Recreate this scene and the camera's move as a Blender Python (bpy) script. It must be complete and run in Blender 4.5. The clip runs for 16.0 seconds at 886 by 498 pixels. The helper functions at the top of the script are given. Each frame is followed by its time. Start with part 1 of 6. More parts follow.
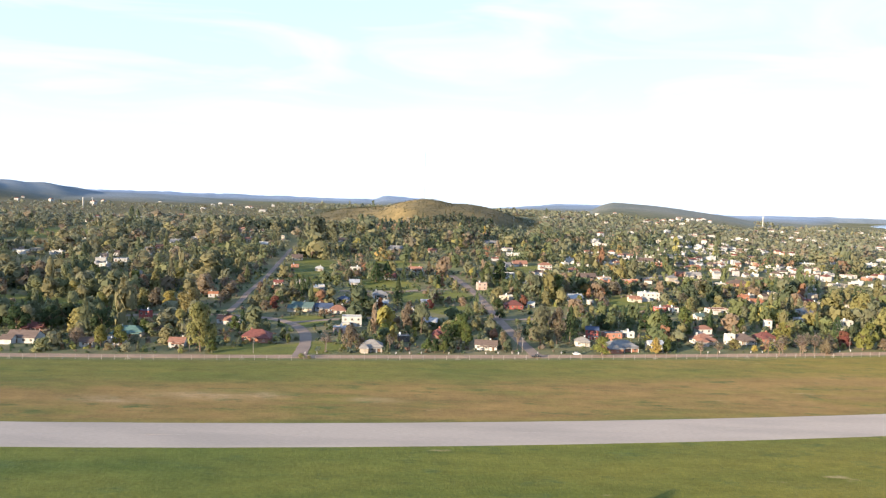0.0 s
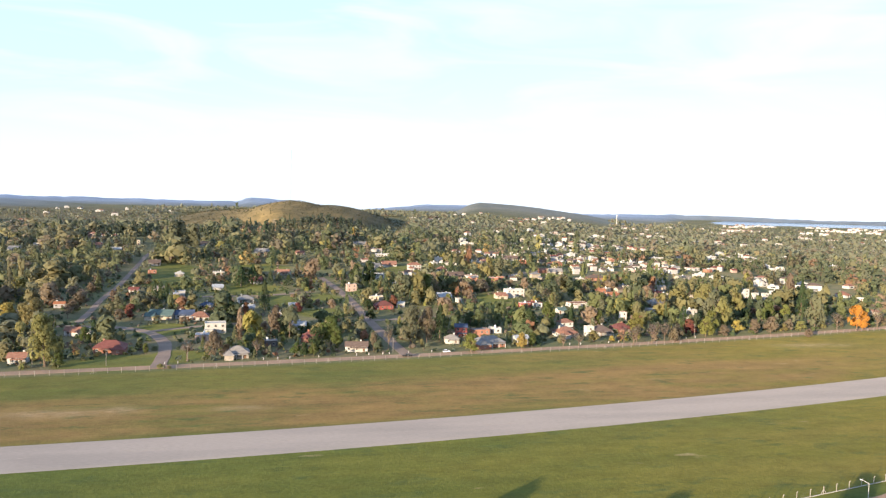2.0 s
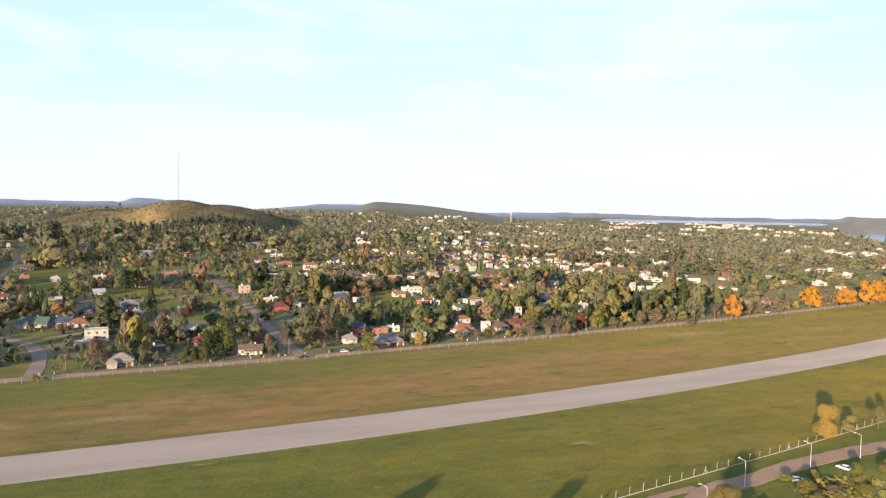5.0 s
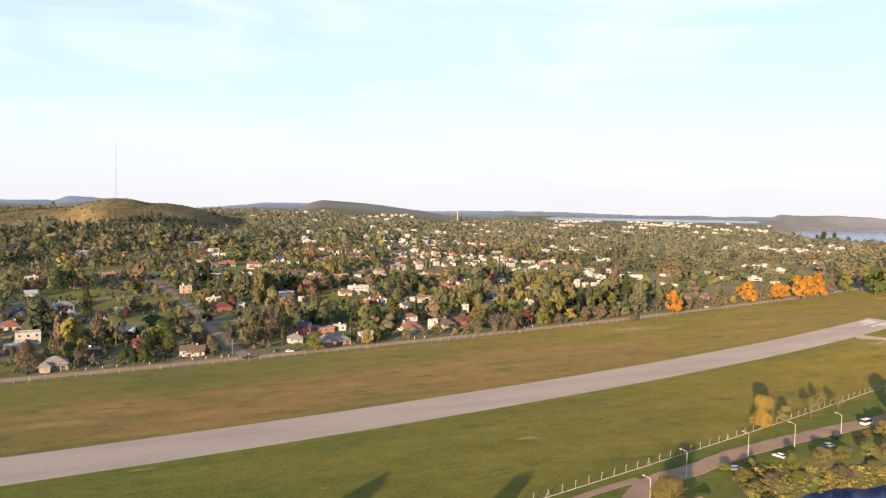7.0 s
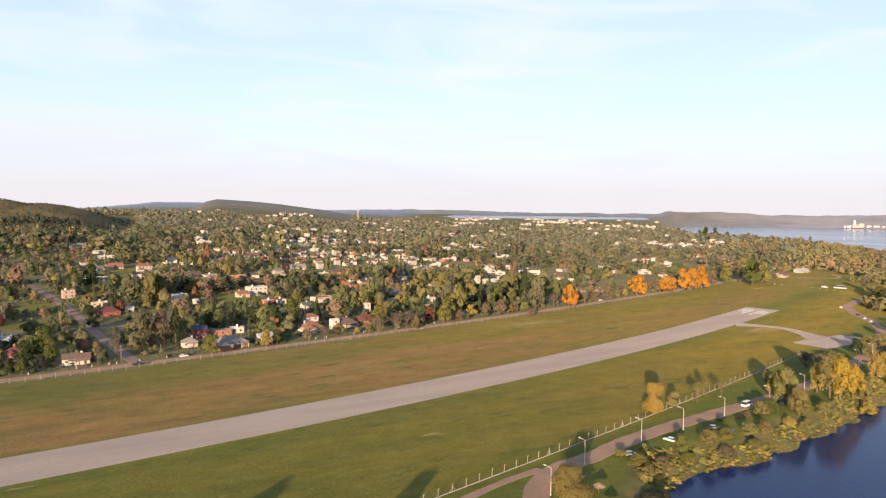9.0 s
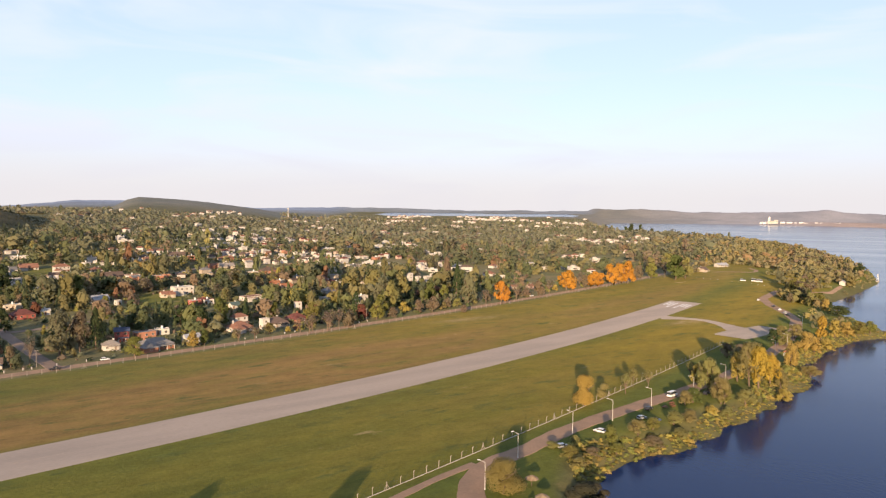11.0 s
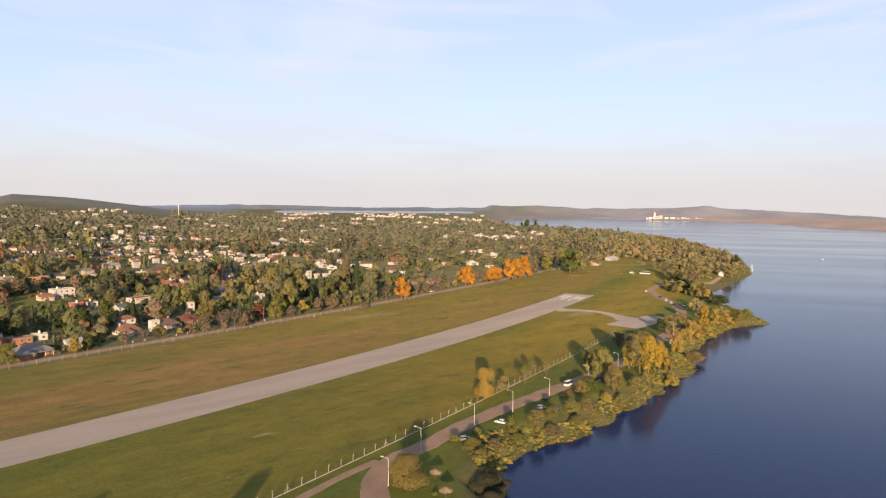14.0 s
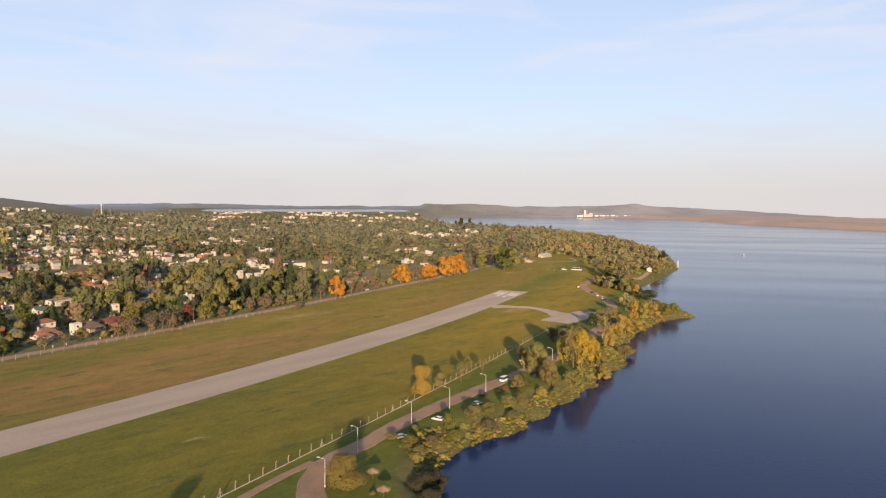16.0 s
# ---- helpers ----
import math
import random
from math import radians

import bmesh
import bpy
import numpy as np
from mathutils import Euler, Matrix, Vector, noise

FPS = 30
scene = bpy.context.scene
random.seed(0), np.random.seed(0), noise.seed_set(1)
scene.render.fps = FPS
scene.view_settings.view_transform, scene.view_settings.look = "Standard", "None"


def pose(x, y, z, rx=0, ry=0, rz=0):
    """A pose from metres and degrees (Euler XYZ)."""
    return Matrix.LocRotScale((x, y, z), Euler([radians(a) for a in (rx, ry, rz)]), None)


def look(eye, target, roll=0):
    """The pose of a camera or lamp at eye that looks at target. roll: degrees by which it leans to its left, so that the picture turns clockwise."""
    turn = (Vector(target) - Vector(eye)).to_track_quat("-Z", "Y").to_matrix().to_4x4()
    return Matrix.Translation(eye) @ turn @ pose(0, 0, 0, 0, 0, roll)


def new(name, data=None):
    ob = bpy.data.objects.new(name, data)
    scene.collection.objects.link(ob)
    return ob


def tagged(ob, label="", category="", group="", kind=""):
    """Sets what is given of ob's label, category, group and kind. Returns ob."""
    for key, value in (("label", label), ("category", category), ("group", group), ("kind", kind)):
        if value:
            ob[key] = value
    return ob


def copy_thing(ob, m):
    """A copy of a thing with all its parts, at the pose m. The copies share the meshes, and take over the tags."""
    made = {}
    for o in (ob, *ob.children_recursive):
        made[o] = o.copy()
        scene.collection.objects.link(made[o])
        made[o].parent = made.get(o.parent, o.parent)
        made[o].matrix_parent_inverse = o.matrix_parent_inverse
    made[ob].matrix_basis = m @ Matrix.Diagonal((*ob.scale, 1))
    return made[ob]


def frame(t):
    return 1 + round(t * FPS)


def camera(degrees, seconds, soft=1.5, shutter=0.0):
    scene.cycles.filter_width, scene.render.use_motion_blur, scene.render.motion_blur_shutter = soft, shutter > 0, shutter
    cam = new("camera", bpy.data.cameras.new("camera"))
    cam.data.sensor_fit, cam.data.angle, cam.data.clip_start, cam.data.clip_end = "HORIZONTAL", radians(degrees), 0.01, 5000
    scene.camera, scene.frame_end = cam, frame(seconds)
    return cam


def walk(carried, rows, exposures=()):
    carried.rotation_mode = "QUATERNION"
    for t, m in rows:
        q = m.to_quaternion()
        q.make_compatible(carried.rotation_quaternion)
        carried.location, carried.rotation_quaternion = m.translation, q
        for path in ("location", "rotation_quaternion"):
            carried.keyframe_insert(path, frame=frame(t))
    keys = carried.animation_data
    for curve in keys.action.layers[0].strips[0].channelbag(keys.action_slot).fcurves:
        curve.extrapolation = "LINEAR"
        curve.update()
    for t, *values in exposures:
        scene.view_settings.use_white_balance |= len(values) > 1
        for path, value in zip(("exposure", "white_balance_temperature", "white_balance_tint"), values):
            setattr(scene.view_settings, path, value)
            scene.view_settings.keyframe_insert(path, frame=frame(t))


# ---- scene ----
cam = camera(62.94, 16.0, soft=1.3)
PATH = [
    (0, pose(0.00, 0.00, 80.00, 86.20, -1.80, 0.02)),
    (0.5, pose(0.11, 0.25, 79.87, 86.25, -1.73, -1.64)),
    (1, pose(0.23, 0.50, 79.73, 86.36, -1.56, -4.22)),
    (1.5, pose(0.34, 0.75, 79.60, 86.49, -1.46, -7.47)),
    (2, pose(0.45, 1.00, 79.46, 86.57, -1.33, -10.34)),
    (2.5, pose(0.56, 1.25, 79.33, 86.61, -1.26, -12.24)),
    (3, pose(0.68, 1.50, 79.20, 86.68, -1.23, -14.33)),
    (3.5, pose(0.79, 1.75, 79.06, 86.70, -1.09, -16.08)),
    (6, pose(1.35, 2.99, 78.39, 86.63, -1.09, -19.54)),
    (6.5, pose(1.47, 3.24, 78.26, 86.61, -1.08, -20.61)),
    (7, pose(1.58, 3.49, 78.13, 86.63, -0.97, -22.69)),
    (7.5, pose(1.69, 3.74, 77.99, 86.65, -0.83, -25.53)),
    (8, pose(1.81, 3.99, 77.86, 86.66, -0.73, -28.15)),
    (8.5, pose(1.92, 4.24, 77.72, 86.65, -0.68, -29.37)),
    (9, pose(2.03, 4.49, 77.59, 86.63, -0.66, -30.53)),
    (11.5, pose(2.60, 5.73, 76.92, 86.48, -0.54, -37.27)),
    (12, pose(2.71, 5.98, 76.79, 86.45, -0.51, -38.59)),
    (12.5, pose(2.82, 6.23, 76.65, 86.44, -0.53, -39.81)),
    (13, pose(2.94, 6.48, 76.52, 86.41, -0.49, -41.05)),
    (13.5, pose(3.05, 6.73, 76.38, 86.37, -0.53, -42.37)),
    (14, pose(3.16, 6.98, 76.25, 86.35, -0.45, -43.89)),
    (14.5, pose(3.27, 7.23, 76.12, 86.33, -0.41, -45.52)),
    (15, pose(3.39, 7.48, 75.98, 86.31, -0.42, -46.97)),
    (15.5, pose(3.50, 7.73, 75.85, 86.30, -0.34, -48.13)),
    (16, pose(3.61, 7.98, 75.72, 86.26, -0.36, -49.08)),
]
walk(cam, PATH, [(0, 1.90, 5680, 8), (3.5, 1.66, 5930, 11), (7, 1.47, 6560, 16), (9, 1.36, 6700, 18), (12.5, 1.23, 6850, 18), (16, 1.06, 7020, 17)])

# ---- sky and sun ----
SUN_AZ, SUN_EL = 225.6, 9.0  # degrees clockwise from +y; the sun stands low behind the camera
sun_data = bpy.data.lights.new("sun", "SUN")
sun_data.energy, sun_data.angle, sun_data.color = 4.45, radians(0.6), (1.0, 0.757, 0.478)
sun_ob = new("sun", sun_data)
sun_ob.matrix_world = look((0, 0, 300), (300 * math.cos(radians(SUN_EL)) * math.sin(radians(SUN_AZ - 180)),
                                         300 * math.cos(radians(SUN_EL)) * math.cos(radians(SUN_AZ - 180)),
                                         300 - 300 * math.sin(radians(SUN_EL))))
tagged(sun_ob, "low warm evening sun", "sun", kind="structure")

world = bpy.data.worlds.new("sky")
scene.world = world
world.use_nodes = True
wn, wl = world.node_tree.nodes, world.node_tree.links
wn.clear()
w_out, w_bg = wn.new("ShaderNodeOutputWorld"), wn.new("ShaderNodeBackground")
w_sky = wn.new("ShaderNodeTexSky")
w_sky.sky_type, w_sky.sun_disc = "NISHITA", False
w_sky.sun_elevation, w_sky.sun_rotation = radians(SUN_EL + 8), radians(SUN_AZ)
w_sky.altitude, w_sky.air_density, w_sky.dust_density, w_sky.ozone_density = 500, 1.0, 0.4, 1.5
w_co, w_sep, w_max, w_com = (wn.new(k) for k in ("ShaderNodeTexCoord", "ShaderNodeSeparateXYZ", "ShaderNodeMath", "ShaderNodeCombineXYZ"))
w_max.operation = "MAXIMUM"
w_max.inputs[1].default_value = 0.012
wl.new(w_co.outputs["Generated"], w_sep.inputs[0])
wl.new(w_sep.outputs[0], w_com.inputs[0]), wl.new(w_sep.outputs[1], w_com.inputs[1])
wl.new(w_sep.outputs[2], w_max.inputs[0]), wl.new(w_max.outputs[0], w_com.inputs[2])
wl.new(w_com.outputs[0], w_sky.inputs[0])
# thin high cloud, drawn out along the horizon
w_flat, w_no, w_ramp, w_mix = (wn.new(k) for k in ("ShaderNodeMapping", "ShaderNodeTexNoise", "ShaderNodeValToRGB", "ShaderNodeMix"))
w_flat.inputs["Scale"].default_value = (1.6, 1.6, 9.0)
w_no.inputs["Scale"].default_value, w_no.inputs["Detail"].default_value, w_no.inputs["Distortion"].default_value = 1.9, 8, 0.9
w_ramp.color_ramp.elements[0].position, w_ramp.color_ramp.elements[1].position = 0.45, 0.8
w_mix.data_type = "RGBA"
w_mix.inputs[7].default_value = (3.4, 4.4, 6.0, 1)
wl.new(w_com.outputs[0], w_flat.inputs[0]), wl.new(w_flat.outputs[0], w_no.inputs["Vector"])
wl.new(w_no.outputs[0], w_ramp.inputs[0])
w_amt = wn.new("ShaderNodeMath")
w_amt.operation, w_amt.use_clamp = "MULTIPLY_ADD", True
w_amt.inputs[1].default_value, w_amt.inputs[2].default_value = 0.30, 0.70
# the veil thins out overhead
w_up, w_veil = wn.new("ShaderNodeMapRange"), wn.new("ShaderNodeMath")
w_up.interpolation_type, w_veil.operation = "SMOOTHSTEP", "MULTIPLY"
w_up.inputs[1].default_value, w_up.inputs[2].default_value, w_up.inputs[3].default_value, w_up.inputs[4].default_value = 0.18, 0.60, 1.0, 0.40
wl.new(w_sep.outputs[2], w_up.inputs[0]), wl.new(w_ramp.outputs[0], w_amt.inputs[0])
wl.new(w_amt.outputs[0], w_veil.inputs[0]), wl.new(w_up.outputs[0], w_veil.inputs[1]), wl.new(w_veil.outputs[0], w_mix.inputs[0])
wl.new(w_sky.outputs[0], w_mix.inputs[6])
# pale haze over the horizon
w_rng, w_haze = wn.new("ShaderNodeMapRange"), wn.new("ShaderNodeMix")
w_rng.interpolation_type = "SMOOTHERSTEP"
w_rng.inputs[1].default_value, w_rng.inputs[2].default_value, w_rng.inputs[3].default_value, w_rng.inputs[4].default_value = -0.02, 0.17, 0.9, 0.0
w_haze.data_type = "RGBA"
w_haze.inputs[7].default_value = (4.0, 4.05, 4.1, 1)
wl.new(w_sep.outputs[2], w_rng.inputs[0]), wl.new(w_rng.outputs[0], w_haze.inputs[0])
w_wisp = wn.new("ShaderNodeMix")
w_wisp.data_type = "RGBA"
w_wisp.inputs[7].default_value = (5.2, 5.4, 5.6, 1)
w_thin = wn.new("ShaderNodeMath")
w_thin.operation = "MULTIPLY"
w_thin.inputs[1].default_value = 0.5
wl.new(w_ramp.outputs[0], w_thin.inputs[0]), wl.new(w_thin.outputs[0], w_wisp.inputs[0])
wl.new(w_mix.outputs[2], w_wisp.inputs[6]), wl.new(w_wisp.outputs[2], w_haze.inputs[6]), wl.new(w_haze.outputs[2], w_bg.inputs[0])
w_bg.inputs[1].default_value = 0.081
wl.new(w_bg.outputs[0], w_out.inputs[0])


# ---- materials ----
def material(name, colour, rough=0.85, second=None, scale=0.4, fine=4.0, bump=0.2, spread=0.0, metal=0.0, split=(0.4, 0.65), stretch=(1, 1, 1)):
    """A worn surface: two colours mixed by coarse noise, fine grain, relief, and a shift from object to object."""
    m = bpy.data.materials.new(name)
    m.use_nodes = True
    n, l = m.node_tree.nodes, m.node_tree.links
    b = n["Principled BSDF"]
    b.inputs["Roughness"].default_value, b.inputs["Metallic"].default_value = rough, metal
    b.inputs["Specular IOR Level"].default_value, b.inputs["Diffuse Roughness"].default_value = 0.25, 0.15
    co, mp, big, small, ramp, mix, grain = (n.new(k) for k in ("ShaderNodeTexCoord", "ShaderNodeMapping", "ShaderNodeTexNoise", "ShaderNodeTexNoise",
                                                              "ShaderNodeValToRGB", "ShaderNodeMix", "ShaderNodeMix"))
    mp.inputs["Scale"].default_value = stretch
    big.inputs["Scale"].default_value, big.inputs["Detail"].default_value = scale, 5
    small.inputs["Scale"].default_value, small.inputs["Detail"].default_value = fine, 4
    ramp.color_ramp.elements[0].position, ramp.color_ramp.elements[1].position = split
    mix.data_type = grain.data_type = "RGBA"
    mix.inputs[6].default_value = (*colour, 1)
    mix.inputs[7].default_value = (*(second or [c * 0.72 for c in colour]), 1)
    grain.blend_type = "MULTIPLY"
    grain.inputs[0].default_value = 0.35
    l.new(co.outputs["Object"], mp.inputs[0])
    l.new(mp.outputs[0], big.inputs["Vector"]), l.new(mp.outputs[0], small.inputs["Vector"])
    l.new(big.outputs[0], ramp.inputs[0]), l.new(ramp.outputs[0], mix.inputs[0])
    l.new(mix.outputs[2], grain.inputs[6]), l.new(small.outputs[0], grain.inputs[7])
    last = grain.outputs[2]
    if spread:
        info, rng, hsv = n.new("ShaderNodeObjectInfo"), n.new("ShaderNodeMapRange"), n.new("ShaderNodeHueSaturation")
        rng.inputs[3].default_value, rng.inputs[4].default_value = 1 - spread, 1 + spread
        l.new(info.outputs["Random"], rng.inputs[0]), l.new(rng.outputs[0], hsv.inputs["Value"])
        l.new(last, hsv.inputs["Color"])
        last = hsv.outputs[0]
    l.new(last, b.inputs["Base Color"])
    if bump:
        bp = n.new("ShaderNodeBump")
        bp.inputs["Strength"].default_value, bp.inputs["Distance"].default_value = bump, 0.05
        l.new(small.outputs[0], bp.inputs["Height"]), l.new(bp.outputs[0], b.inputs["Normal"])
    return m


def leaf_material(name, colour, spread=0.14, hue=0.02, light=1.40):
    """Foliage: colour by the tree and by the leaf clump, some light let through."""
    m = bpy.data.materials.new(name)
    m.use_nodes = True
    n, l = m.node_tree.nodes, m.node_tree.links
    b, out = n["Principled BSDF"], n["Material Output"]
    b.inputs["Roughness"].default_value, b.inputs["Specular IOR Level"].default_value, b.inputs["Diffuse Roughness"].default_value = 0.8, 0.12, 0.6
    info, geo, hsv, r1, r2, mul = (n.new(k) for k in ("ShaderNodeObjectInfo", "ShaderNodeNewGeometry", "ShaderNodeHueSaturation", "ShaderNodeMapRange",
                                                     "ShaderNodeMapRange", "ShaderNodeMath"))
    hsv.inputs["Color"].default_value = (*colour, 1)
    r1.inputs[3].default_value, r1.inputs[4].default_value = 0.5 - hue, 0.5 + hue
    r2.inputs[3].default_value, r2.inputs[4].default_value = light - spread, light + spread
    l.new(info.outputs["Random"], r1.inputs[0]), l.new(r1.outputs[0], hsv.inputs["Hue"])
    l.new(geo.outputs["Random Per Island"], r2.inputs[0]), l.new(r2.outputs[0], hsv.inputs["Value"])
    tr, mx = n.new("ShaderNodeBsdfTranslucent"), n.new("ShaderNodeMixShader")
    mx.inputs[0].default_value = 0.48
    l.new(hsv.outputs[0], b.inputs["Base Color"]), l.new(hsv.outputs[0], tr.inputs[0])
    l.new(b.outputs[0], mx.inputs[1]), l.new(tr.outputs[0], mx.inputs[2]), l.new(mx.outputs[0], out.inputs[0])
    return m


def tint_material(name, spread=0.08):
    """Mixed woods and scrub: each plant carries its own leaf colour in the attribute 'tint'."""
    m = leaf_material(name, (0.1, 0.1, 0.05), spread, 0.0, 1.28)
    n, l = m.node_tree.nodes, m.node_tree.links
    at = n.new("ShaderNodeAttribute")
    at.attribute_name = "tint"
    l.new(at.outputs["Color"], n["Hue/Saturation/Value"].inputs["Color"])
    return m
# The lie of the land: plan metres, z up, the airstrip at z = 0 and the lake 5 m below it.
LAKE_Z = -5.0
SHORE = [(-300, -420), (-40, -120), (60, 20), (118, 96), (150, 136), (165, 148), (184, 155), (199, 153), (217, 152), (247, 159),
         (273, 160), (288, 165), (326, 171), (345, 178), (369, 194), (404, 206), (438, 210), (476, 216), (490, 212)]
SHORE += [(505, 204), (530, 232), (549, 255), (588, 288), (645, 315), (743, 337), (860, 368), (1000, 436), (1140, 535), (1320, 675),
          (1430, 815), (1580, 1060), (1640, 1220), (1780, 1480), (1930, 1720), (2250, 2020)]
SHORE += [(2800, 2420), (3370, 2060),
          (3500, 1540), (2900, 1000), (2530, 420), (2500, -500), (2500, -3500), (-1500, -3500)]
SKY_AZ = [-50, -36, -24, -16.7, -7.3, -5.4, -4.6, -3.9, -3.2, -2, 1.5, 3.8, 6, 9.1, 12, 15, 18, 22, 27.5, 31.5, 36.5, 42, 47.1, 47.75, 48.4, 52,
          54.2, 57, 60.8, 62.6, 63.8, 65.4, 71, 76, 80.5, 95]
SKY_EL = [0.1, 0.05, 0.07, 0.04, -0.05, 0.0, 0.3, 0.25, 0.27, 0.11, -0.35, -0.42, -0.26, 0.04, 0.1, -0.1, -0.3, -0.4, -0.26, -0.28, -0.42, -0.42, -0.40, -0.13, -0.24,
          -0.22, -0.36, -0.38, -0.28, -0.22, -0.1, -0.33, -0.52, -0.85, -1.05, -1.1]

# bay lifted above the lake and drawn nearer, to fit the camera's view
BAY_Z = 26.7
BAY = [(r * math.sin(radians(a)), r * math.cos(radians(a))) for a, r in ((31.2, 3150), (33, 3130), (37, 3320), (42, 3330), (46, 3420), (46.6, 3800), (46, 4560), (40, 4470),
                                                                       (34, 4580), (31.6, 4500), (30.8, 3700))]


def smooth(a, b, x):
    t = np.clip((x - a) / (b - a), 0, 1)
    return t * t * (3 - 2 * t)


def soft_noise(x, y, scale, seed):
    """Smooth value noise between 0 and 1, for arrays."""
    r = np.random.default_rng(seed).random((64, 64))
    u, v = x / scale, y / scale
    i, j = np.floor(u).astype(int), np.floor(v).astype(int)
    fu, fv = u - i, v - j
    fu, fv = fu * fu * (3 - 2 * fu), fv * fv * (3 - 2 * fv)
    g = lambda a, b: r[a % 64, b % 64]
    return (g(i, j) * (1 - fu) + g(i + 1, j) * fu) * (1 - fv) + (g(i, j + 1) * (1 - fu) + g(i + 1, j + 1) * fu) * fv


def shore_gap(x, y):
    """Distance to the waterline, negative over the lake."""
    return gap_to(SHORE, x, y)


def gap_to(outline, x, y):
    p = np.array(outline, float)
    a, b = p, np.roll(p, -1, 0)
    best, inside = np.full(x.shape, 1e9), np.zeros(x.shape, bool)
    for (ax, ay), (bx, by) in zip(a, b):
        ux, uy = bx - ax, by - ay
        t = np.clip(((x - ax) * ux + (y - ay) * uy) / (ux * ux + uy * uy), 0, 1)
        best = np.minimum(best, np.hypot(x - ax - t * ux, y - ay - t * uy))
        if ay != by:
            cross = ((ay > y) != (by > y)) & (x < ux * (y - ay) / uy + ax)
            inside ^= cross
    return np.where(inside, -best, best)


def bump(d, az, d0, az0, wd, wa, h):
    """A rounded hill, wd metres deep and wa degrees wide to each side."""
    r2 = ((d - d0) / wd) ** 2 + ((az - az0) / wa) ** 2
    return h * np.clip(1 - r2, 0, 1) ** 1.05


def ridge_line(az):
    """The flat-topped ridge: a steep end, then a long fall."""
    return np.interp(az, [10.8, 11.6, 12.4, 13.2, 15, 18, 21.5, 23.5, 26], [0, 0.30, 0.78, 1, 0.95, 0.80, 0.46, 0.16, 0])


def land(x, y):
    """Height of the ground, for arrays."""
    x, y = np.asarray(x, float), np.asarray(y, float)
    d, az = np.hypot(x, y), np.degrees(np.arctan2(x, y))
    slope = 0.040 - 0.034 * smooth(8, 38, az)
    g = np.clip(d - 430, 0, 1350)
    z = slope * g * g / (g + 150)
    rim = 78 + 4600 * np.tan(np.radians(np.interp(az, SKY_AZ, SKY_EL)))
    rim = rim + 7 * (soft_noise(az * 10, az * 0 + 3, 9, 91) - 0.5) + 4 * (soft_noise(az * 10, az * 0 + 3, 3.3, 92) - 0.5)
    over_lake = smooth(33, 37, az)
    far = smooth(3650, 4500, d) * (1 - over_lake) + smooth(4150, 4600, d) * over_lake
    bay_side = smooth(26.5, 29, az) * smooth(48.4, 47.2, az)
    far = far * (1 - bay_side) + smooth(4560, 4690, d) * bay_side
    z = z + (BAY_Z + 1.5 - z) * bay_side * smooth(1700, 2850, d)
    z = z * (1 - far) + rim * far
    b = gap_to(BAY, x, y)
    z = np.where(b < 30, np.minimum(z, BAY_Z + np.clip(0.05 * b, -3, 1.5)), z)
    wob = 1 + 0.05 * np.sin(x * 0.019 + 1) * np.sin(y * 0.013) + 0.04 * np.sin(x * 0.043 + y * 0.031)
    # the scrubby hill with the mast, the flat-topped ridge, and the dark range
    z += bump(d, az, 1500, 1.0, 330, 5.9, 34 * wob) + bump(d, az, 1540, -4.6, 300, 5.4, 22 * wob)
    z += 50 * ridge_line(az) * np.clip(1 - (np.where(d < 2900, (d - 2900) / 950, (d - 2900) / 600)) ** 2, 0, 1) ** 1.2
    z += bump(d, az, 3200, -37, 1100, 12, 71 * wob) + bump(d, az, 3300, -24, 900, 9, 22 * wob)
    s = shore_gap(x, y)
    s = s + smooth(900, 500, d) * (7 * soft_noise(x, y, 13, 2) + 3.5 * soft_noise(x, y, 4.5, 4) - 5.2)
    wide = np.maximum(11, 0.022 * d)
    shore = LAKE_Z + (z - LAKE_Z) * smooth(-0.08 * wide, wide, s)
    return np.where(s < 0, np.minimum(shore, LAKE_Z - np.minimum(0.18 * -s, 4)), shore)
M_RUNWAY = material("weathered_asphalt", (0.405, 0.330, 0.265), 0.9, (0.340, 0.280, 0.228), 0.05, 1.5, 0.1, stretch=(0.35, 1.6, 1))
M_DIRT = material("dirt_road", (0.34, 0.225, 0.147), 0.95, (0.27, 0.184, 0.124), 0.12, 1.2, 0.2)
M_LANE = material("trodden_earth", (0.33, 0.215, 0.140), 0.95, (0.265, 0.178, 0.120), 0.12, 1.2, 0.2)
M_WIRE = material("galvanised_wire", (0.2, 0.2, 0.2), 0.5, metal=0.6)
M_STREET = material("packed_earth", (0.255, 0.186, 0.142), 0.95, (0.205, 0.152, 0.120), 0.12, 1.2, 0.2)
M_FAINT = material("worn_line_paint", (0.42, 0.36, 0.30), 0.85, (0.35, 0.29, 0.235), 0.5, 3, split=(0.3, 0.6))
M_MARK = material("faded_white_paint", (0.74, 0.71, 0.66), 0.8, (0.56, 0.52, 0.47), 0.4, 3)
M_CONCRETE = material("pale_concrete", (0.42, 0.385, 0.33), 0.85, (0.33, 0.30, 0.26), 0.6, 6, 0.15, 0.1)
M_POST = material("weathered_concrete", (0.31, 0.275, 0.23), 0.9, (0.22, 0.195, 0.165), 0.6, 6, 0.15, 0.15)
M_STEEL = material("white_painted_steel", (0.70, 0.70, 0.68), 0.45, (0.6, 0.6, 0.58), 0.8, 5, 0.05)
M_BARK = material("bark", (0.16, 0.115, 0.08), 0.95, (0.10, 0.075, 0.055), 1.5, 8, 0.5, 0.2)
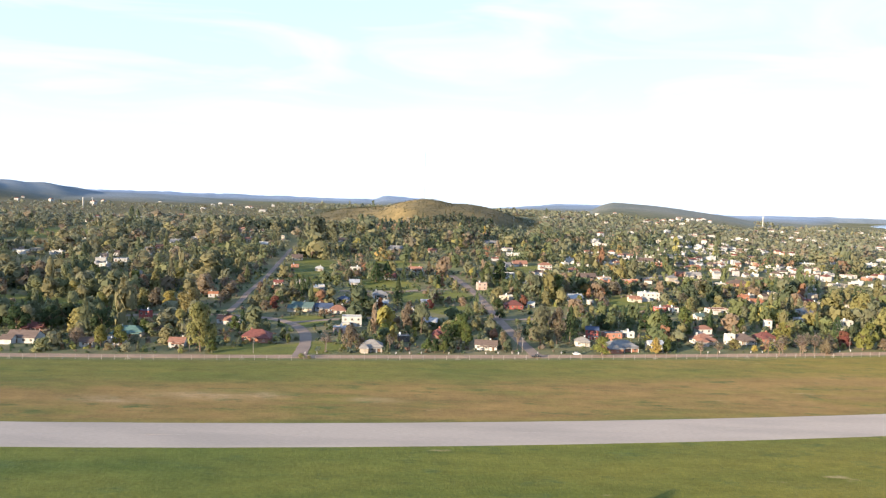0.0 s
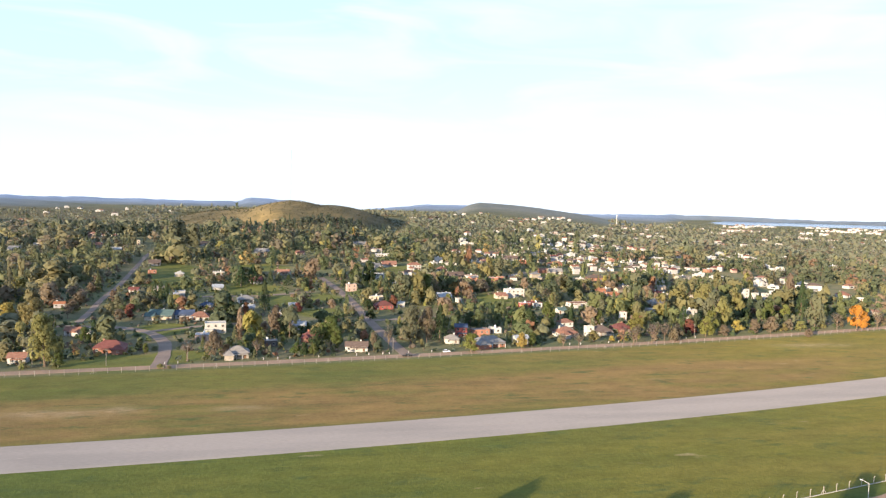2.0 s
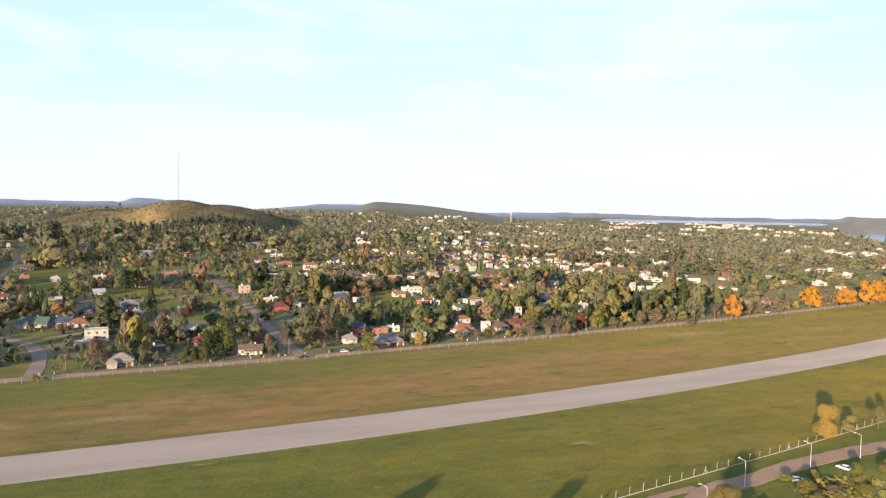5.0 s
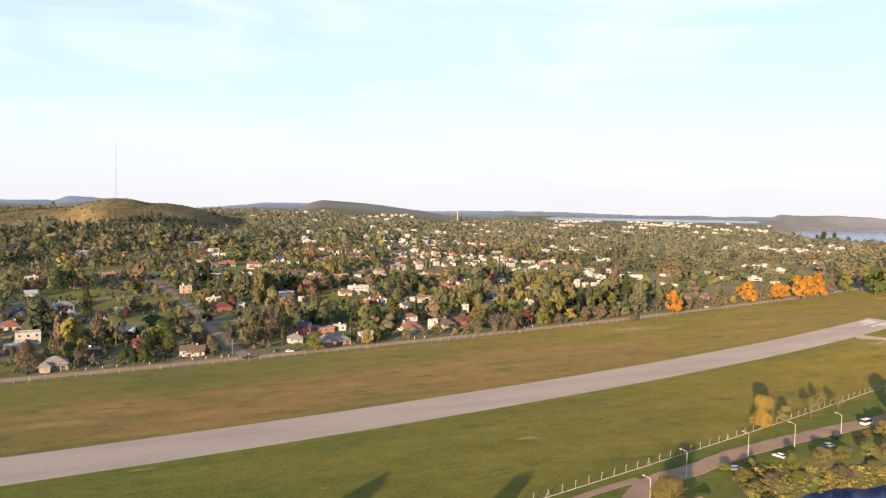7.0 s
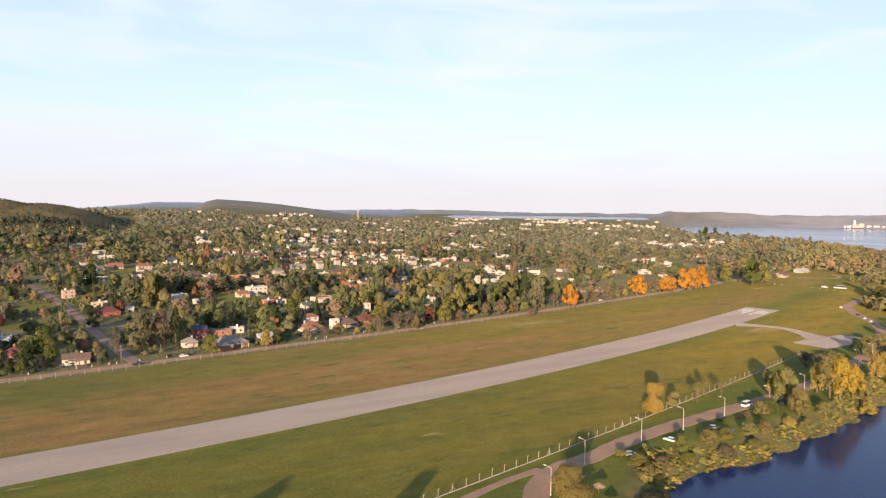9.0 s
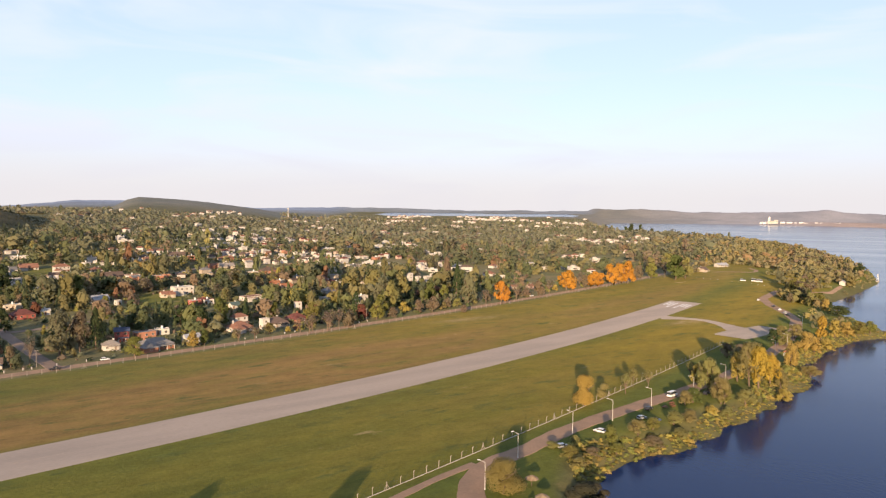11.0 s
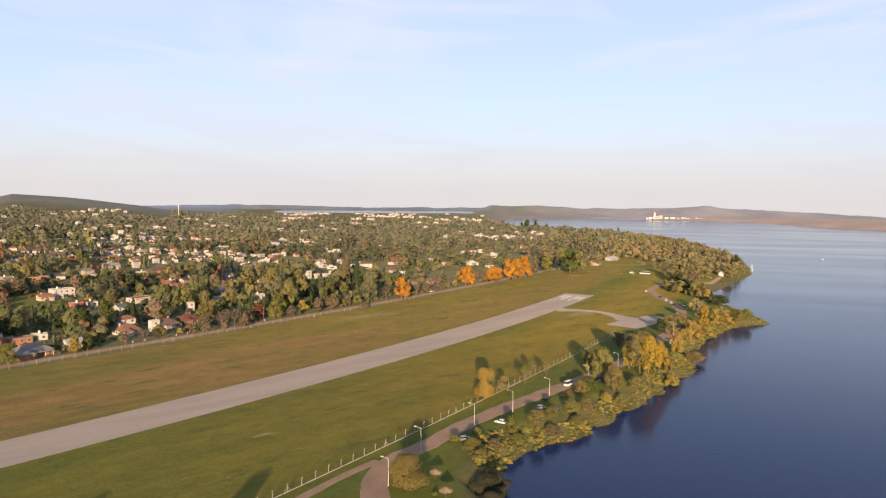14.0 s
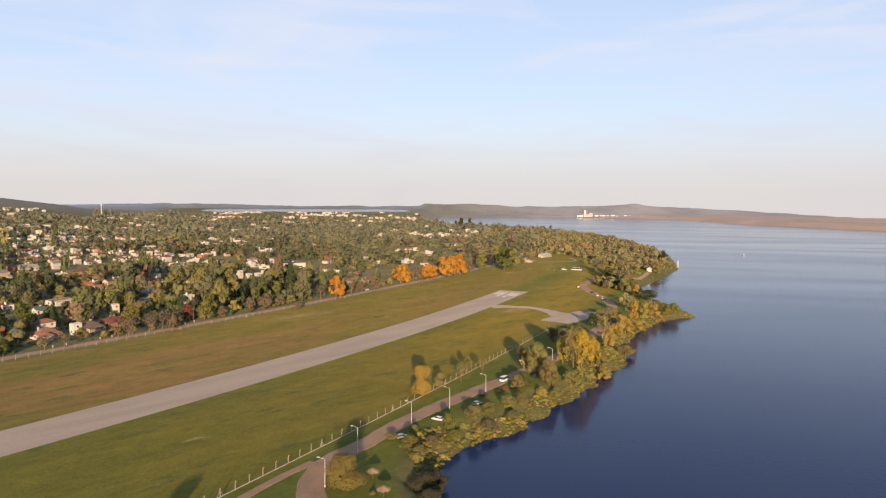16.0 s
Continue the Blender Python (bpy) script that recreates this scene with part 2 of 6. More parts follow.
M_GLASS = material("dark_window_glass", (0.03, 0.035, 0.04), 0.12, (0.05, 0.055, 0.06), 0.7, 3, 0.0)
M_FRAME = material("window_frame_paint", (0.45, 0.40, 0.34), 0.6, (0.36, 0.3, 0.25), 1.5, 8, 0.05, 0.3)
M_DOOR = material("brown_door_wood", (0.20, 0.11, 0.06), 0.6, (0.14, 0.08, 0.05), 1.5, 9, 0.1, 0.3)
WALL = {k: material("plaster_" + k, c, 0.9, [v * 0.82 for v in c], 0.35, 3, 0.1, 0.08) for k, c in
        dict(white=(0.50, 0.475, 0.43), cream=(0.49, 0.425, 0.33), pink=(0.44, 0.32, 0.26), red=(0.34, 0.10, 0.08), brick=(0.36, 0.17, 0.11),
             grey=(0.42, 0.40, 0.38), stone=(0.40, 0.34, 0.27), dark=(0.12, 0.10, 0.09)).items()}
ROOF = {k: material("roof_" + k, c, r, [v * 0.72 for v in c], 0.5, 5, 0.25, 0.12, stretch=(1, 3, 1)) for k, (c, r) in
        dict(red=((0.17, 0.062, 0.05), 0.8), terracotta=((0.25, 0.125, 0.085), 0.85), brown=((0.14, 0.10, 0.08), 0.85), grey=((0.21, 0.20, 0.19), 0.6),
             green=((0.10, 0.165, 0.14), 0.65), blue=((0.065, 0.085, 0.14), 0.6), white=((0.46, 0.44, 0.40), 0.6), zinc=((0.34, 0.35, 0.37), 0.5),
             orange=((0.33, 0.14, 0.07), 0.8), teal=((0.085, 0.125, 0.115), 0.65), tar=((0.26, 0.235, 0.21), 0.9)).items()}
LEAF = dict(
    green=leaf_material("leaf_green", (0.082, 0.100, 0.032)), dark=leaf_material("leaf_dark_green", (0.044, 0.060, 0.026)),
    olive=leaf_material("leaf_olive", (0.170, 0.154, 0.060)), greygreen=leaf_material("leaf_grey_green", (0.122, 0.122, 0.070)),
    yellow=leaf_material("leaf_yellow", (0.285, 0.205, 0.040), 0.14, 0.01), lime=leaf_material("leaf_yellow_green", (0.140, 0.138, 0.040)),
    orange=leaf_material("leaf_orange", (0.335, 0.165, 0.030), 0.2, 0.008), brown=leaf_material("leaf_brown", (0.142, 0.112, 0.074)),
    red=leaf_material("leaf_red", (0.125, 0.055, 0.036)), bare=leaf_material("bare_twigs", (0.150, 0.120, 0.092)),
    gold=leaf_material("leaf_gold", (0.265, 0.205, 0.060), 0.14, 0.012), pine=leaf_material("leaf_dark_olive", (0.168, 0.146, 0.048), 0.1), amber=leaf_material("leaf_amber", (0.250, 0.172, 0.050), 0.16, 0.006), tangle=leaf_material("leaf_dark_tangle", (0.062, 0.058, 0.036)))
M_WOODS = tint_material("mixed_woods")


def ground_material():
    """Short grass, dry bands and bare earth; 'cover' holds dryness, town soil and far woodland."""
    m = bpy.data.materials.new("land")
    m.use_nodes = True
    n, l = m.node_tree.nodes, m.node_tree.links
    b = n["Principled BSDF"]
    b.inputs["Roughness"].default_value, b.inputs["Specular IOR Level"].default_value, b.inputs["Diffuse Roughness"].default_value = 0.95, 0.1, 0.2
    co, at = n.new("ShaderNodeTexCoord"), n.new("ShaderNodeAttribute")
    at.attribute_name = "cover"
    sep = n.new("ShaderNodeSeparateColor")
    l.new(at.outputs["Color"], sep.inputs[0])
    at2, sep2 = n.new("ShaderNodeAttribute"), n.new("ShaderNodeSeparateColor")
    at2.attribute_name = "haze_relief_cover"
    l.new(at2.outputs["Color"], sep2.inputs[0])

    def noise_at(scale, detail=5, stretch=(1, 1, 1), rough=0.55):
        mp, t = n.new("ShaderNodeMapping"), n.new("ShaderNodeTexNoise")
        mp.inputs["Scale"].default_value, mp.inputs["Rotation"].default_value = stretch, (0, 0, radians(-8))
        t.inputs["Scale"].default_value, t.inputs["Detail"].default_value, t.inputs["Roughness"].default_value = scale, detail, rough
        l.new(co.outputs["Object"], mp.inputs[0]), l.new(mp.outputs[0], t.inputs["Vector"])
        return t.outputs[0]

    def ramp(src, lo, hi):
        r = n.new("ShaderNodeMapRange")
        r.inputs[1].default_value, r.inputs[2].default_value = lo, hi
        l.new(src, r.inputs[0])
        return r.outputs[0]

    def blend(f, a, c, mode="MIX"):
        x = n.new("ShaderNodeMix")
        x.data_type, x.blend_type = "RGBA", mode
        for s, v in ((0, f), (6, a), (7, c)):
            if isinstance(v, tuple):
                x.inputs[s].default_value = (*v, 1)
            elif isinstance(v, float):
                x.inputs[s].default_value = v
            else:
                l.new(v, x.inputs[s])
        return x.outputs[2]

    def maths(op, a, c):
        x = n.new("ShaderNodeMath")
        x.operation, x.use_clamp = op, True
        for s, v in ((0, a), (1, c)):
            if isinstance(v, float):
                x.inputs[s].default_value = v
            else:
                l.new(v, x.inputs[s])
        return x.outputs[0]

    green = blend(ramp(noise_at(0.03, 6, (0.5, 1.5, 1)), 0.38, 0.62), (0.098, 0.105, 0.020), (0.066, 0.085, 0.017))
    dry = blend(ramp(noise_at(0.045, 6, (0.35, 1.6, 1)), 0.35, 0.65), (0.206, 0.128, 0.045), (0.150, 0.099, 0.035))
    green = blend(at.outputs["Alpha"], green, blend(ramp(noise_at(0.03, 6, (0.5, 1.5, 1)), 0.36, 0.64), (0.178, 0.135, 0.017), (0.129, 0.109, 0.013)))
    patchy = maths("MULTIPLY", sep.outputs[0], ramp(noise_at(0.035, 7, (0.4, 1.6, 1), 0.65), 0.22, 0.55))
    grass = blend(patchy, green, dry)
    grass = blend(ramp(noise_at(0.09, 6, (0.5, 1.3, 1), 0.7), 0.55, 0.70), grass, (0.060, 0.076, 0.022))
    grass = blend(ramp(noise_at(0.06, 5, (0.4, 1.5, 1), 0.6), 0.66, 0.76), grass, (0.30, 0.22, 0.12))
    grass = blend(maths("MULTIPLY", at2.outputs["Alpha"], ramp(noise_at(0.16, 8, (0.6, 1.3, 1), 0.75), 0.34, 0.72)), grass, (0.30, 0.22, 0.125))
    town = blend(ramp(noise_at(0.02, 6), 0.4, 0.6), (0.130, 0.112, 0.060), (0.090, 0.094, 0.045))
    woods = blend(ramp(noise_at(0.012, 8, rough=0.75), 0.35, 0.62), (0.050, 0.058, 0.028), (0.115, 0.100, 0.050))
    col = blend(sep.outputs[1], grass, town)
    col = blend(sep.outputs[2], col, woods)
    # far shore greyed and blued: distance haze put into its colour
    hazed_shore = blend(ramp(noise_at(0.004, 6, rough=0.7), 0.4, 0.62), (0.220, 0.218, 0.235), (0.160, 0.166, 0.186))
    col = blend(sep2.outputs[1], col, hazed_shore)
    at3 = n.new("ShaderNodeAttribute")
    at3.attribute_name = "plain_cover"
    col = blend(at3.outputs["Fac"], col, blend(ramp(noise_at(0.004, 6, rough=0.7), 0.4, 0.62), (0.330, 0.240, 0.185), (0.250, 0.190, 0.155)))
    scrub = blend(ramp(noise_at(0.03, 8, rough=0.75), 0.36, 0.6), (0.052, 0.047, 0.025), (0.100, 0.080, 0.040))
    straw = blend(ramp(noise_at(0.03, 8, rough=0.75), 0.36, 0.6), (0.110, 0.088, 0.040), (0.225, 0.160, 0.066))
    col = blend(ramp(sep2.outputs[2], 0.0, 0.5), col, scrub)
    col = blend(ramp(sep2.outputs[2], 0.5, 1.0), col, straw)
    # blue of distance haze mixed over the far ranges
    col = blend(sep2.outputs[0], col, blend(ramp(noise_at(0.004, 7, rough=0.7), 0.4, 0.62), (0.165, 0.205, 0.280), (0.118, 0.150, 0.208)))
    col = blend(0.40, col, noise_at(0.8, 6, rough=0.7), "OVERLAY")
    col = blend(0.50, col, noise_at(0.14, 8, (0.7, 1.2, 1), 0.72), "OVERLAY")
    col = blend(1.0, col, (1.11, 1.11, 1.11), "MULTIPLY")
    l.new(col, b.inputs["Base Color"])
    bp = n.new("ShaderNodeBump")
    bp.inputs["Strength"].default_value, bp.inputs["Distance"].default_value = 0.5, 0.4
    l.new(noise_at(0.6, 6, rough=0.7), bp.inputs["Height"]), l.new(bp.outputs[0], b.inputs["Normal"])
    return m


def water_material():
    m = bpy.data.materials.new("lake_water")
    m.use_nodes = True
    n, l = m.node_tree.nodes, m.node_tree.links
    b = n["Principled BSDF"]
    b.inputs["Base Color"].default_value = (0.005, 0.022, 0.080, 1)
    b.inputs["Roughness"].default_value, b.inputs["IOR"].default_value, b.inputs["Specular IOR Level"].default_value = 0.13, 1.333, 0.15
    co, mp, t1, t2, add, bp = (n.new(k) for k in ("ShaderNodeTexCoord", "ShaderNodeMapping", "ShaderNodeTexNoise", "ShaderNodeTexNoise", "ShaderNodeMath",
                                                 "ShaderNodeBump"))
    mp.inputs["Scale"].default_value, mp.inputs["Rotation"].default_value = (1, 0.45, 1), (0, 0, radians(35))
    t1.inputs["Scale"].default_value, t1.inputs["Detail"].default_value = 0.7, 4
    t2.inputs["Scale"].default_value, t2.inputs["Detail"].default_value = 0.004, 5
    # wind lanes: long calm and ruffled streaks
    turn, lanes = n.new("ShaderNodeMapping"), n.new("ShaderNodeMapping")
    turn.inputs["Rotation"].default_value, lanes.inputs["Scale"].default_value = (0, 0, radians(-115)), (0.45, 2.4, 1)
    rg, gloss = n.new("ShaderNodeMapRange"), n.new("ShaderNodeMapRange")
    for node, lo, hi in ((rg, 0.07, 0.20), (gloss, 0.10, 0.18)):
        node.inputs[1].default_value, node.inputs[2].default_value, node.inputs[3].default_value, node.inputs[4].default_value = 0.36, 0.66, lo, hi
        l.new(t2.outputs[0], node.inputs[0])
    l.new(co.outputs["Object"], mp.inputs[0]), l.new(mp.outputs[0], t1.inputs["Vector"])
    l.new(co.outputs["Object"], turn.inputs[0]), l.new(turn.outputs[0], lanes.inputs[0]), l.new(lanes.outputs[0], t2.inputs["Vector"])
    l.new(rg.outputs[0], bp.inputs["Strength"]), l.new(gloss.outputs[0], b.inputs["Roughness"])
    bp.inputs["Distance"].default_value = 0.35
    l.new(t1.outputs[0], bp.inputs["Height"]), l.new(bp.outputs[0], b.inputs["Normal"])
    return m


# ---- mesh helpers ----
ROADS, HOUSES = [], []
def mesh_of(name, verts, faces, mat, smooth_faces=False):
    me = bpy.data.meshes.new(name)
    me.from_pydata([tuple(v) for v in verts], [], [tuple(f) for f in faces])
    if mat:
        me.materials.append(mat)
    if smooth_faces:
        me.shade_smooth()
    return me


def quads_mesh(name, v, nrm, mat, tint=None):
    """A mesh of loose quads: v is (n, 4, 3); nrm the way each one shades; tint one colour a quad."""
    k = len(v)
    me = bpy.data.meshes.new(name)
    me.vertices.add(4 * k), me.loops.add(4 * k), me.polygons.add(k)
    me.vertices.foreach_set("co", np.ascontiguousarray(v, dtype=np.float32).ravel())
    me.loops.foreach_set("vertex_index", np.arange(4 * k, dtype=np.int32))
    me.polygons.foreach_set("loop_start", np.arange(0, 4 * k, 4, dtype=np.int32))
    me.update(calc_edges=True)
    if tint is not None:
        c = np.ones((k, 4, 4), np.float32)
        c[:, :, :3] = np.asarray(tint)[:, None, :]
        me.attributes.new("tint", "FLOAT_COLOR", "POINT").data.foreach_set("color", c.ravel())
    me.shade_smooth()
    me.attributes.new("custom_normal", "FLOAT_VECTOR", "POINT").data.foreach_set("vector", np.repeat(nrm, 4, 0).astype(np.float32).ravel())
    me.materials.append(mat)
    return me


def part(name, me, parent, label="", at=None):
    ob = new(name, me)
    ob.parent = parent
    if at is not None:
        ob.matrix_basis = at
    return tagged(ob, label)


def thing(name, label, category, group="", at=None, kind=""):
    ob = new(name)
    ob.empty_display_size = 0.5
    if at is not None:
        ob.matrix_basis = at
    return tagged(ob, label, category, group, kind)


def bm_mesh(name, bm, mat):
    me = bpy.data.meshes.new(name)
    bm.to_mesh(me)
    bm.free()
    me.materials.append(mat)
    return me


def add_box(bm, x0, x1, y0, y1, z0, z1, m=None):
    r = bmesh.ops.create_cube(bm, size=1, matrix=Matrix.LocRotScale(((x0 + x1) / 2, (y0 + y1) / 2, (z0 + z1) / 2), None, (x1 - x0, y1 - y0, z1 - z0)))
    if m is not None:
        bmesh.ops.transform(bm, matrix=m, verts=r["verts"])
    return r["verts"]


def box_mesh(name, x0, x1, y0, y1, z0, z1, mat, bevel=0.0):
    bm = bmesh.new()
    add_box(bm, x0, x1, y0, y1, z0, z1)
    if bevel:
        bmesh.ops.bevel(bm, geom=bm.edges[:], offset=bevel, segments=1, affect="EDGES")
    return bm_mesh(name, bm, mat)


def add_tube(bm, a, b, ra, rb, sides=7):
    a, b = Vector(a), Vector(b)
    q = (b - a).to_track_quat("Z", "Y").to_matrix().to_4x4()
    bmesh.ops.create_cone(bm, cap_ends=True, segments=sides, radius1=ra, radius2=rb, depth=(b - a).length,
                          matrix=Matrix.Translation((a + b) / 2) @ q)


def height(x, y):
    return float(land(np.array([x]), np.array([y]))[0])


def strip(name, pts, widths, mat, lift, closed_sides=0.08, step=6.0, ragged=0.05, rim=0.94):
    """A road laid over the land: a swept band with turned-down edges."""
    p = np.array(pts, float)
    w = np.array(widths if np.ndim(widths) else [widths] * len(p), float)
    seg = np.r_[0, np.cumsum(np.hypot(*np.diff(p, axis=0).T))]
    s = np.linspace(0, seg[-1], max(2, int(seg[-1] / step)))
    t = seg / seg[-1]
    # a smooth line through the points
    fine = np.linspace(0, 1, len(s))
    x, y, ww = np.interp(fine, t, p[:, 0]), np.interp(fine, t, p[:, 1]), np.interp(fine, t, w)
    for _ in range(4):
        x[1:-1], y[1:-1] = (x[:-2] + 2 * x[1:-1] + x[2:]) / 4, (y[:-2] + 2 * y[1:-1] + y[2:]) / 4
    dx, dy = np.gradient(x), np.gradient(y)
    n = np.hypot(dx, dy)
    nx, ny = -dy / n, dx / n
    verts, faces = [], []
    edge = 1 + ragged * (np.sin(np.arange(len(x)) * 1.7) + np.sin(np.arange(len(x)) * 0.61))
    for k in (-1, -rim, -0.4, 0.4, rim, 1):
        half = k * ww / 2 * edge
        xx, yy = x + nx * half, y + ny * half
        zz = land(xx, yy) + (lift if abs(k) < 1 else -closed_sides)
        verts.append(np.stack([xx, yy, zz], 1))
    m = len(x)
    v = np.concatenate(verts)
    for j in range(5):
        for i in range(m - 1):
            a = j * m + i
            faces.append((a, a + 1, a + m + 1, a + m))
    ROADS.append([tuple(c) for c in np.stack([x, y], 1)[::2]])
    return new(name, mesh_of(name, v, faces, mat))


# ---- the land ----
def runway_mid(x):
    return 244.3 + 0.1241 * x + 0.000215 * x * x


def fence_line(x):
    return 359.8 + 0.1472 * x + 0.000107 * x * x


def lake_fence(x):
    return 144.6 + 0.2269 * x + 0.0000896 * x * x


def build_ground():
    az = np.r_[np.arange(-180, -40, 4.0), np.arange(-40, 84, 0.4), np.arange(84, 181, 4.0)]
    az[-1] = 180
    d = np.r_[0.5, np.arange(8, 130, 8.0), np.arange(130, 560, 3.2), np.geomspace(560, 4700, 140)]
    a, r = np.meshgrid(np.radians(az), d)
    x, y = r * np.sin(a), r * np.cos(a)
    z = land(x, y)
    rough_d = np.clip((r - 600) / 1200, 0, 1)
    z = z + np.where(z > LAKE_Z + 1, rough_d * 1.2 * np.sin(x * 0.021) * np.sin(y * 0.017 + 1), 0)
    n, m = x.shape
    idx = np.arange(n * m).reshape(n, m)
    f = np.stack([idx[:-1, :-1], idx[:-1, 1:], idx[1:, 1:], idx[1:, :-1]], -1).reshape(-1, 4)[:, ::-1]
    me = bpy.data.meshes.new("ground")
    me.vertices.add(n * m), me.loops.add(4 * len(f)), me.polygons.add(len(f))
    me.vertices.foreach_set("co", np.stack([x, y, z], -1).astype(np.float32).ravel())
    me.loops.foreach_set("vertex_index", f.astype(np.int32).ravel())
    me.polygons.foreach_set("loop_start", np.arange(0, 4 * len(f), 4, dtype=np.int32))
    me.update(calc_edges=True)
    me.shade_smooth()
    fy, ry, ly = y - fence_line(x), y - runway_mid(x), y - lake_fence(x)
    field = smooth(4, -4, fy)
    dry = field * (0.06 + 0.24 * smooth(0, 20, ry) + (0.16 + 0.2 * smooth(0, 15, ry)) * smooth(0, 220, x) * smooth(-6, 8, ly) + 0.85 * smooth(8, 24, ry) * smooth(-30, -62, fy) * (1 - 0.25 * smooth(60, 300, x)) + 0.18 * smooth(-14, -40, ry) * smooth(120, 260, x) * smooth(-6, 8, ly))
    dry = np.clip(dry * (1 - 0.5 * smooth(120, 330, x)), 0, 1)
    town = 1 - field
    az2 = np.degrees(a)
    bay_side = smooth(26.5, 29.5, az2) * smooth(48.6, 46.8, az2)
    # distance haze painted into the ground colour, growing bluer with distance
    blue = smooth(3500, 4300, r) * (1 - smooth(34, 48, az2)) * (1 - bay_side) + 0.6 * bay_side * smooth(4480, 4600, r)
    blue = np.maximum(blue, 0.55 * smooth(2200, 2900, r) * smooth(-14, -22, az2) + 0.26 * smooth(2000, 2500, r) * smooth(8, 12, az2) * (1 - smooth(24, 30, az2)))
    # mask for the far-shore ground that takes the haze colour
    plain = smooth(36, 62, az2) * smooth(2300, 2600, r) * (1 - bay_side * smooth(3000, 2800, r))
    golden = smooth(1.1, 0.75, ((az2 + 1.8) / 8.6) ** 2 + ((r - 1500) / 330) ** 2)
    # golden left flank: partly dry grass, partly its sunlit side put into colour
    golden = golden * (0.5 + 0.5 * np.exp(-((az2 + 4.2) / 2.3) ** 2))
    bank = smooth(15, 7, shore_gap(x, y)) * smooth(1100, 800, r)
    golden = np.maximum(golden, 0.15 * bank)
    golden = np.maximum(golden, 0.3 * smooth(1250, 1500, r) * smooth(-9, -15, az2) * smooth(2700, 2300, r))
    golden = np.maximum(golden, 0.16 * smooth(0.15, 0.4, ridge_line(az2)) * smooth(2000, 2300, r) * smooth(3300, 3000, r))
    wood = np.clip(0.75 * bank + smooth(1.3, 0.9, ((az2 + 1.8) / 8.6) ** 2 + ((r - 1500) / 330) ** 2) + smooth(1250, 1600, r) * (1 - smooth(30, 50, az2)) + smooth(2400, 3200, r), 0, 1)
    # yellower grass towards +x, with the brighter light there put into its colour
    pale_grass = (0.45 + 0.55 * smooth(140, 330, x)) * smooth(-140, 190, x) * smooth(10, -40, ry) * smooth(-8, 6, ly) + 0.6 * smooth(60, 280, x) * smooth(-5, 10, ry)
    lawn = np.zeros_like(dry)
    for cx, cy, rx, ry_, turn in CLEARINGS:
        ca, sa = math.cos(radians(turn)), math.sin(radians(turn))
        u, v = (x - cx) * ca - (y - cy) * sa, (x - cx) * sa + (y - cy) * ca
        lawn = np.maximum(lawn, smooth(1.7, 1.0, (u / (rx * 1.25)) ** 2 + (v / (ry_ * 1.2)) ** 2))
    town, pale_grass = town * (1 - 0.8 * lawn), np.maximum(pale_grass, 0.22 * lawn)
    c = np.stack([dry, town, wood, pale_grass], -1)
    straw = np.zeros_like(dry)
    for sx, sy, rx, ry_ in ((-92, 283, 20, 5), (-125, 274, 14, 4), (-70, 286, 9, 4), (300, 388, 26, 5), (-25, 284, 10, 3), (420, 300, 20, 6)):
        straw = np.maximum(straw, np.exp(-((x - sx) / rx) ** 2 - ((y - sy) / ry_) ** 2))
    pink = smooth(58, 66, az2) * smooth(2350, 2550, r) * smooth(4250, 4050, r) * (1 - 0.5 * soft_noise(r * 1.0, az2 * 14, 260, 15))
    c3 = np.stack([pink, pink, pink, pink], -1)
    me.attributes.new("plain_cover", "FLOAT_COLOR", "POINT").data.foreach_set("color", c3.astype(np.float32).ravel())
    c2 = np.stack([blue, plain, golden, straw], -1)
    me.attributes.new("haze_relief_cover", "FLOAT_COLOR", "POINT").data.foreach_set("color", c2.astype(np.float32).ravel())
    me.attributes.new("cover", "FLOAT_COLOR", "POINT").data.foreach_set("color", c.astype(np.float32).ravel())
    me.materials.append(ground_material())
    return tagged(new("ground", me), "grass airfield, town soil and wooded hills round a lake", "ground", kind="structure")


def at_polar_z(az, d, z):
    return d * math.sin(radians(az)), d * math.cos(radians(az)), z


lake = new("water", mesh_of("water", [(-3000, -4700, LAKE_Z), (4700, -4700, LAKE_Z), (4700, 4700, LAKE_Z), (-200, 4700, LAKE_Z), (-200, 60, LAKE_Z),
                                       (-3000, -300, LAKE_Z)], [(0, 1, 2, 3, 4, 5)], water_material()))
bay = new("water", mesh_of("water", [at_polar_z(a, r, BAY_Z) for a, r in ((28.4, 2930), (37, 2930), (46.4, 2990), (46.7, 4600), (37, 4600), (28.4, 4600))][::-1], [(0, 1, 2, 3, 4, 5)], lake.data.materials[0]))
tagged(bay, "far pale blue water of a bay behind the town", "lake", kind="structure")
tagged(lake, "dark blue lake with fine ripples", "lake", kind="structure")

xs = np.arange(-640, 506, 20.0)
runway = strip("runway", [(x, runway_mid(x)) for x in xs] + [(504, runway_mid(504))], 26.5, M_RUNWAY, 0.05, step=10, ragged=0.003, rim=0.92)
tagged(runway, "pale weathered asphalt runway crossing short grass", "runway", kind="structure")
taxi = strip("taxiway", [(420, 322), (432, 308), (436, 296), (430, 280), (421, 262)], [16, 8, 7.5, 9, 20], M_RUNWAY, 0.10, step=3)
tagged(taxi, "narrow pale taxiway joining runway and apron", "taxiway", kind="structure")
apron = strip("apron", [(393, 252), (412, 254), (446, 258)], [20, 24, 14], M_RUNWAY, 0.14, step=5)
tagged(apron, "pale asphalt parking apron beside the grass", "apron", kind="structure")


def on_runway(x, off):
    """The pose of a painted mark that lies along the runway and follows its fall."""
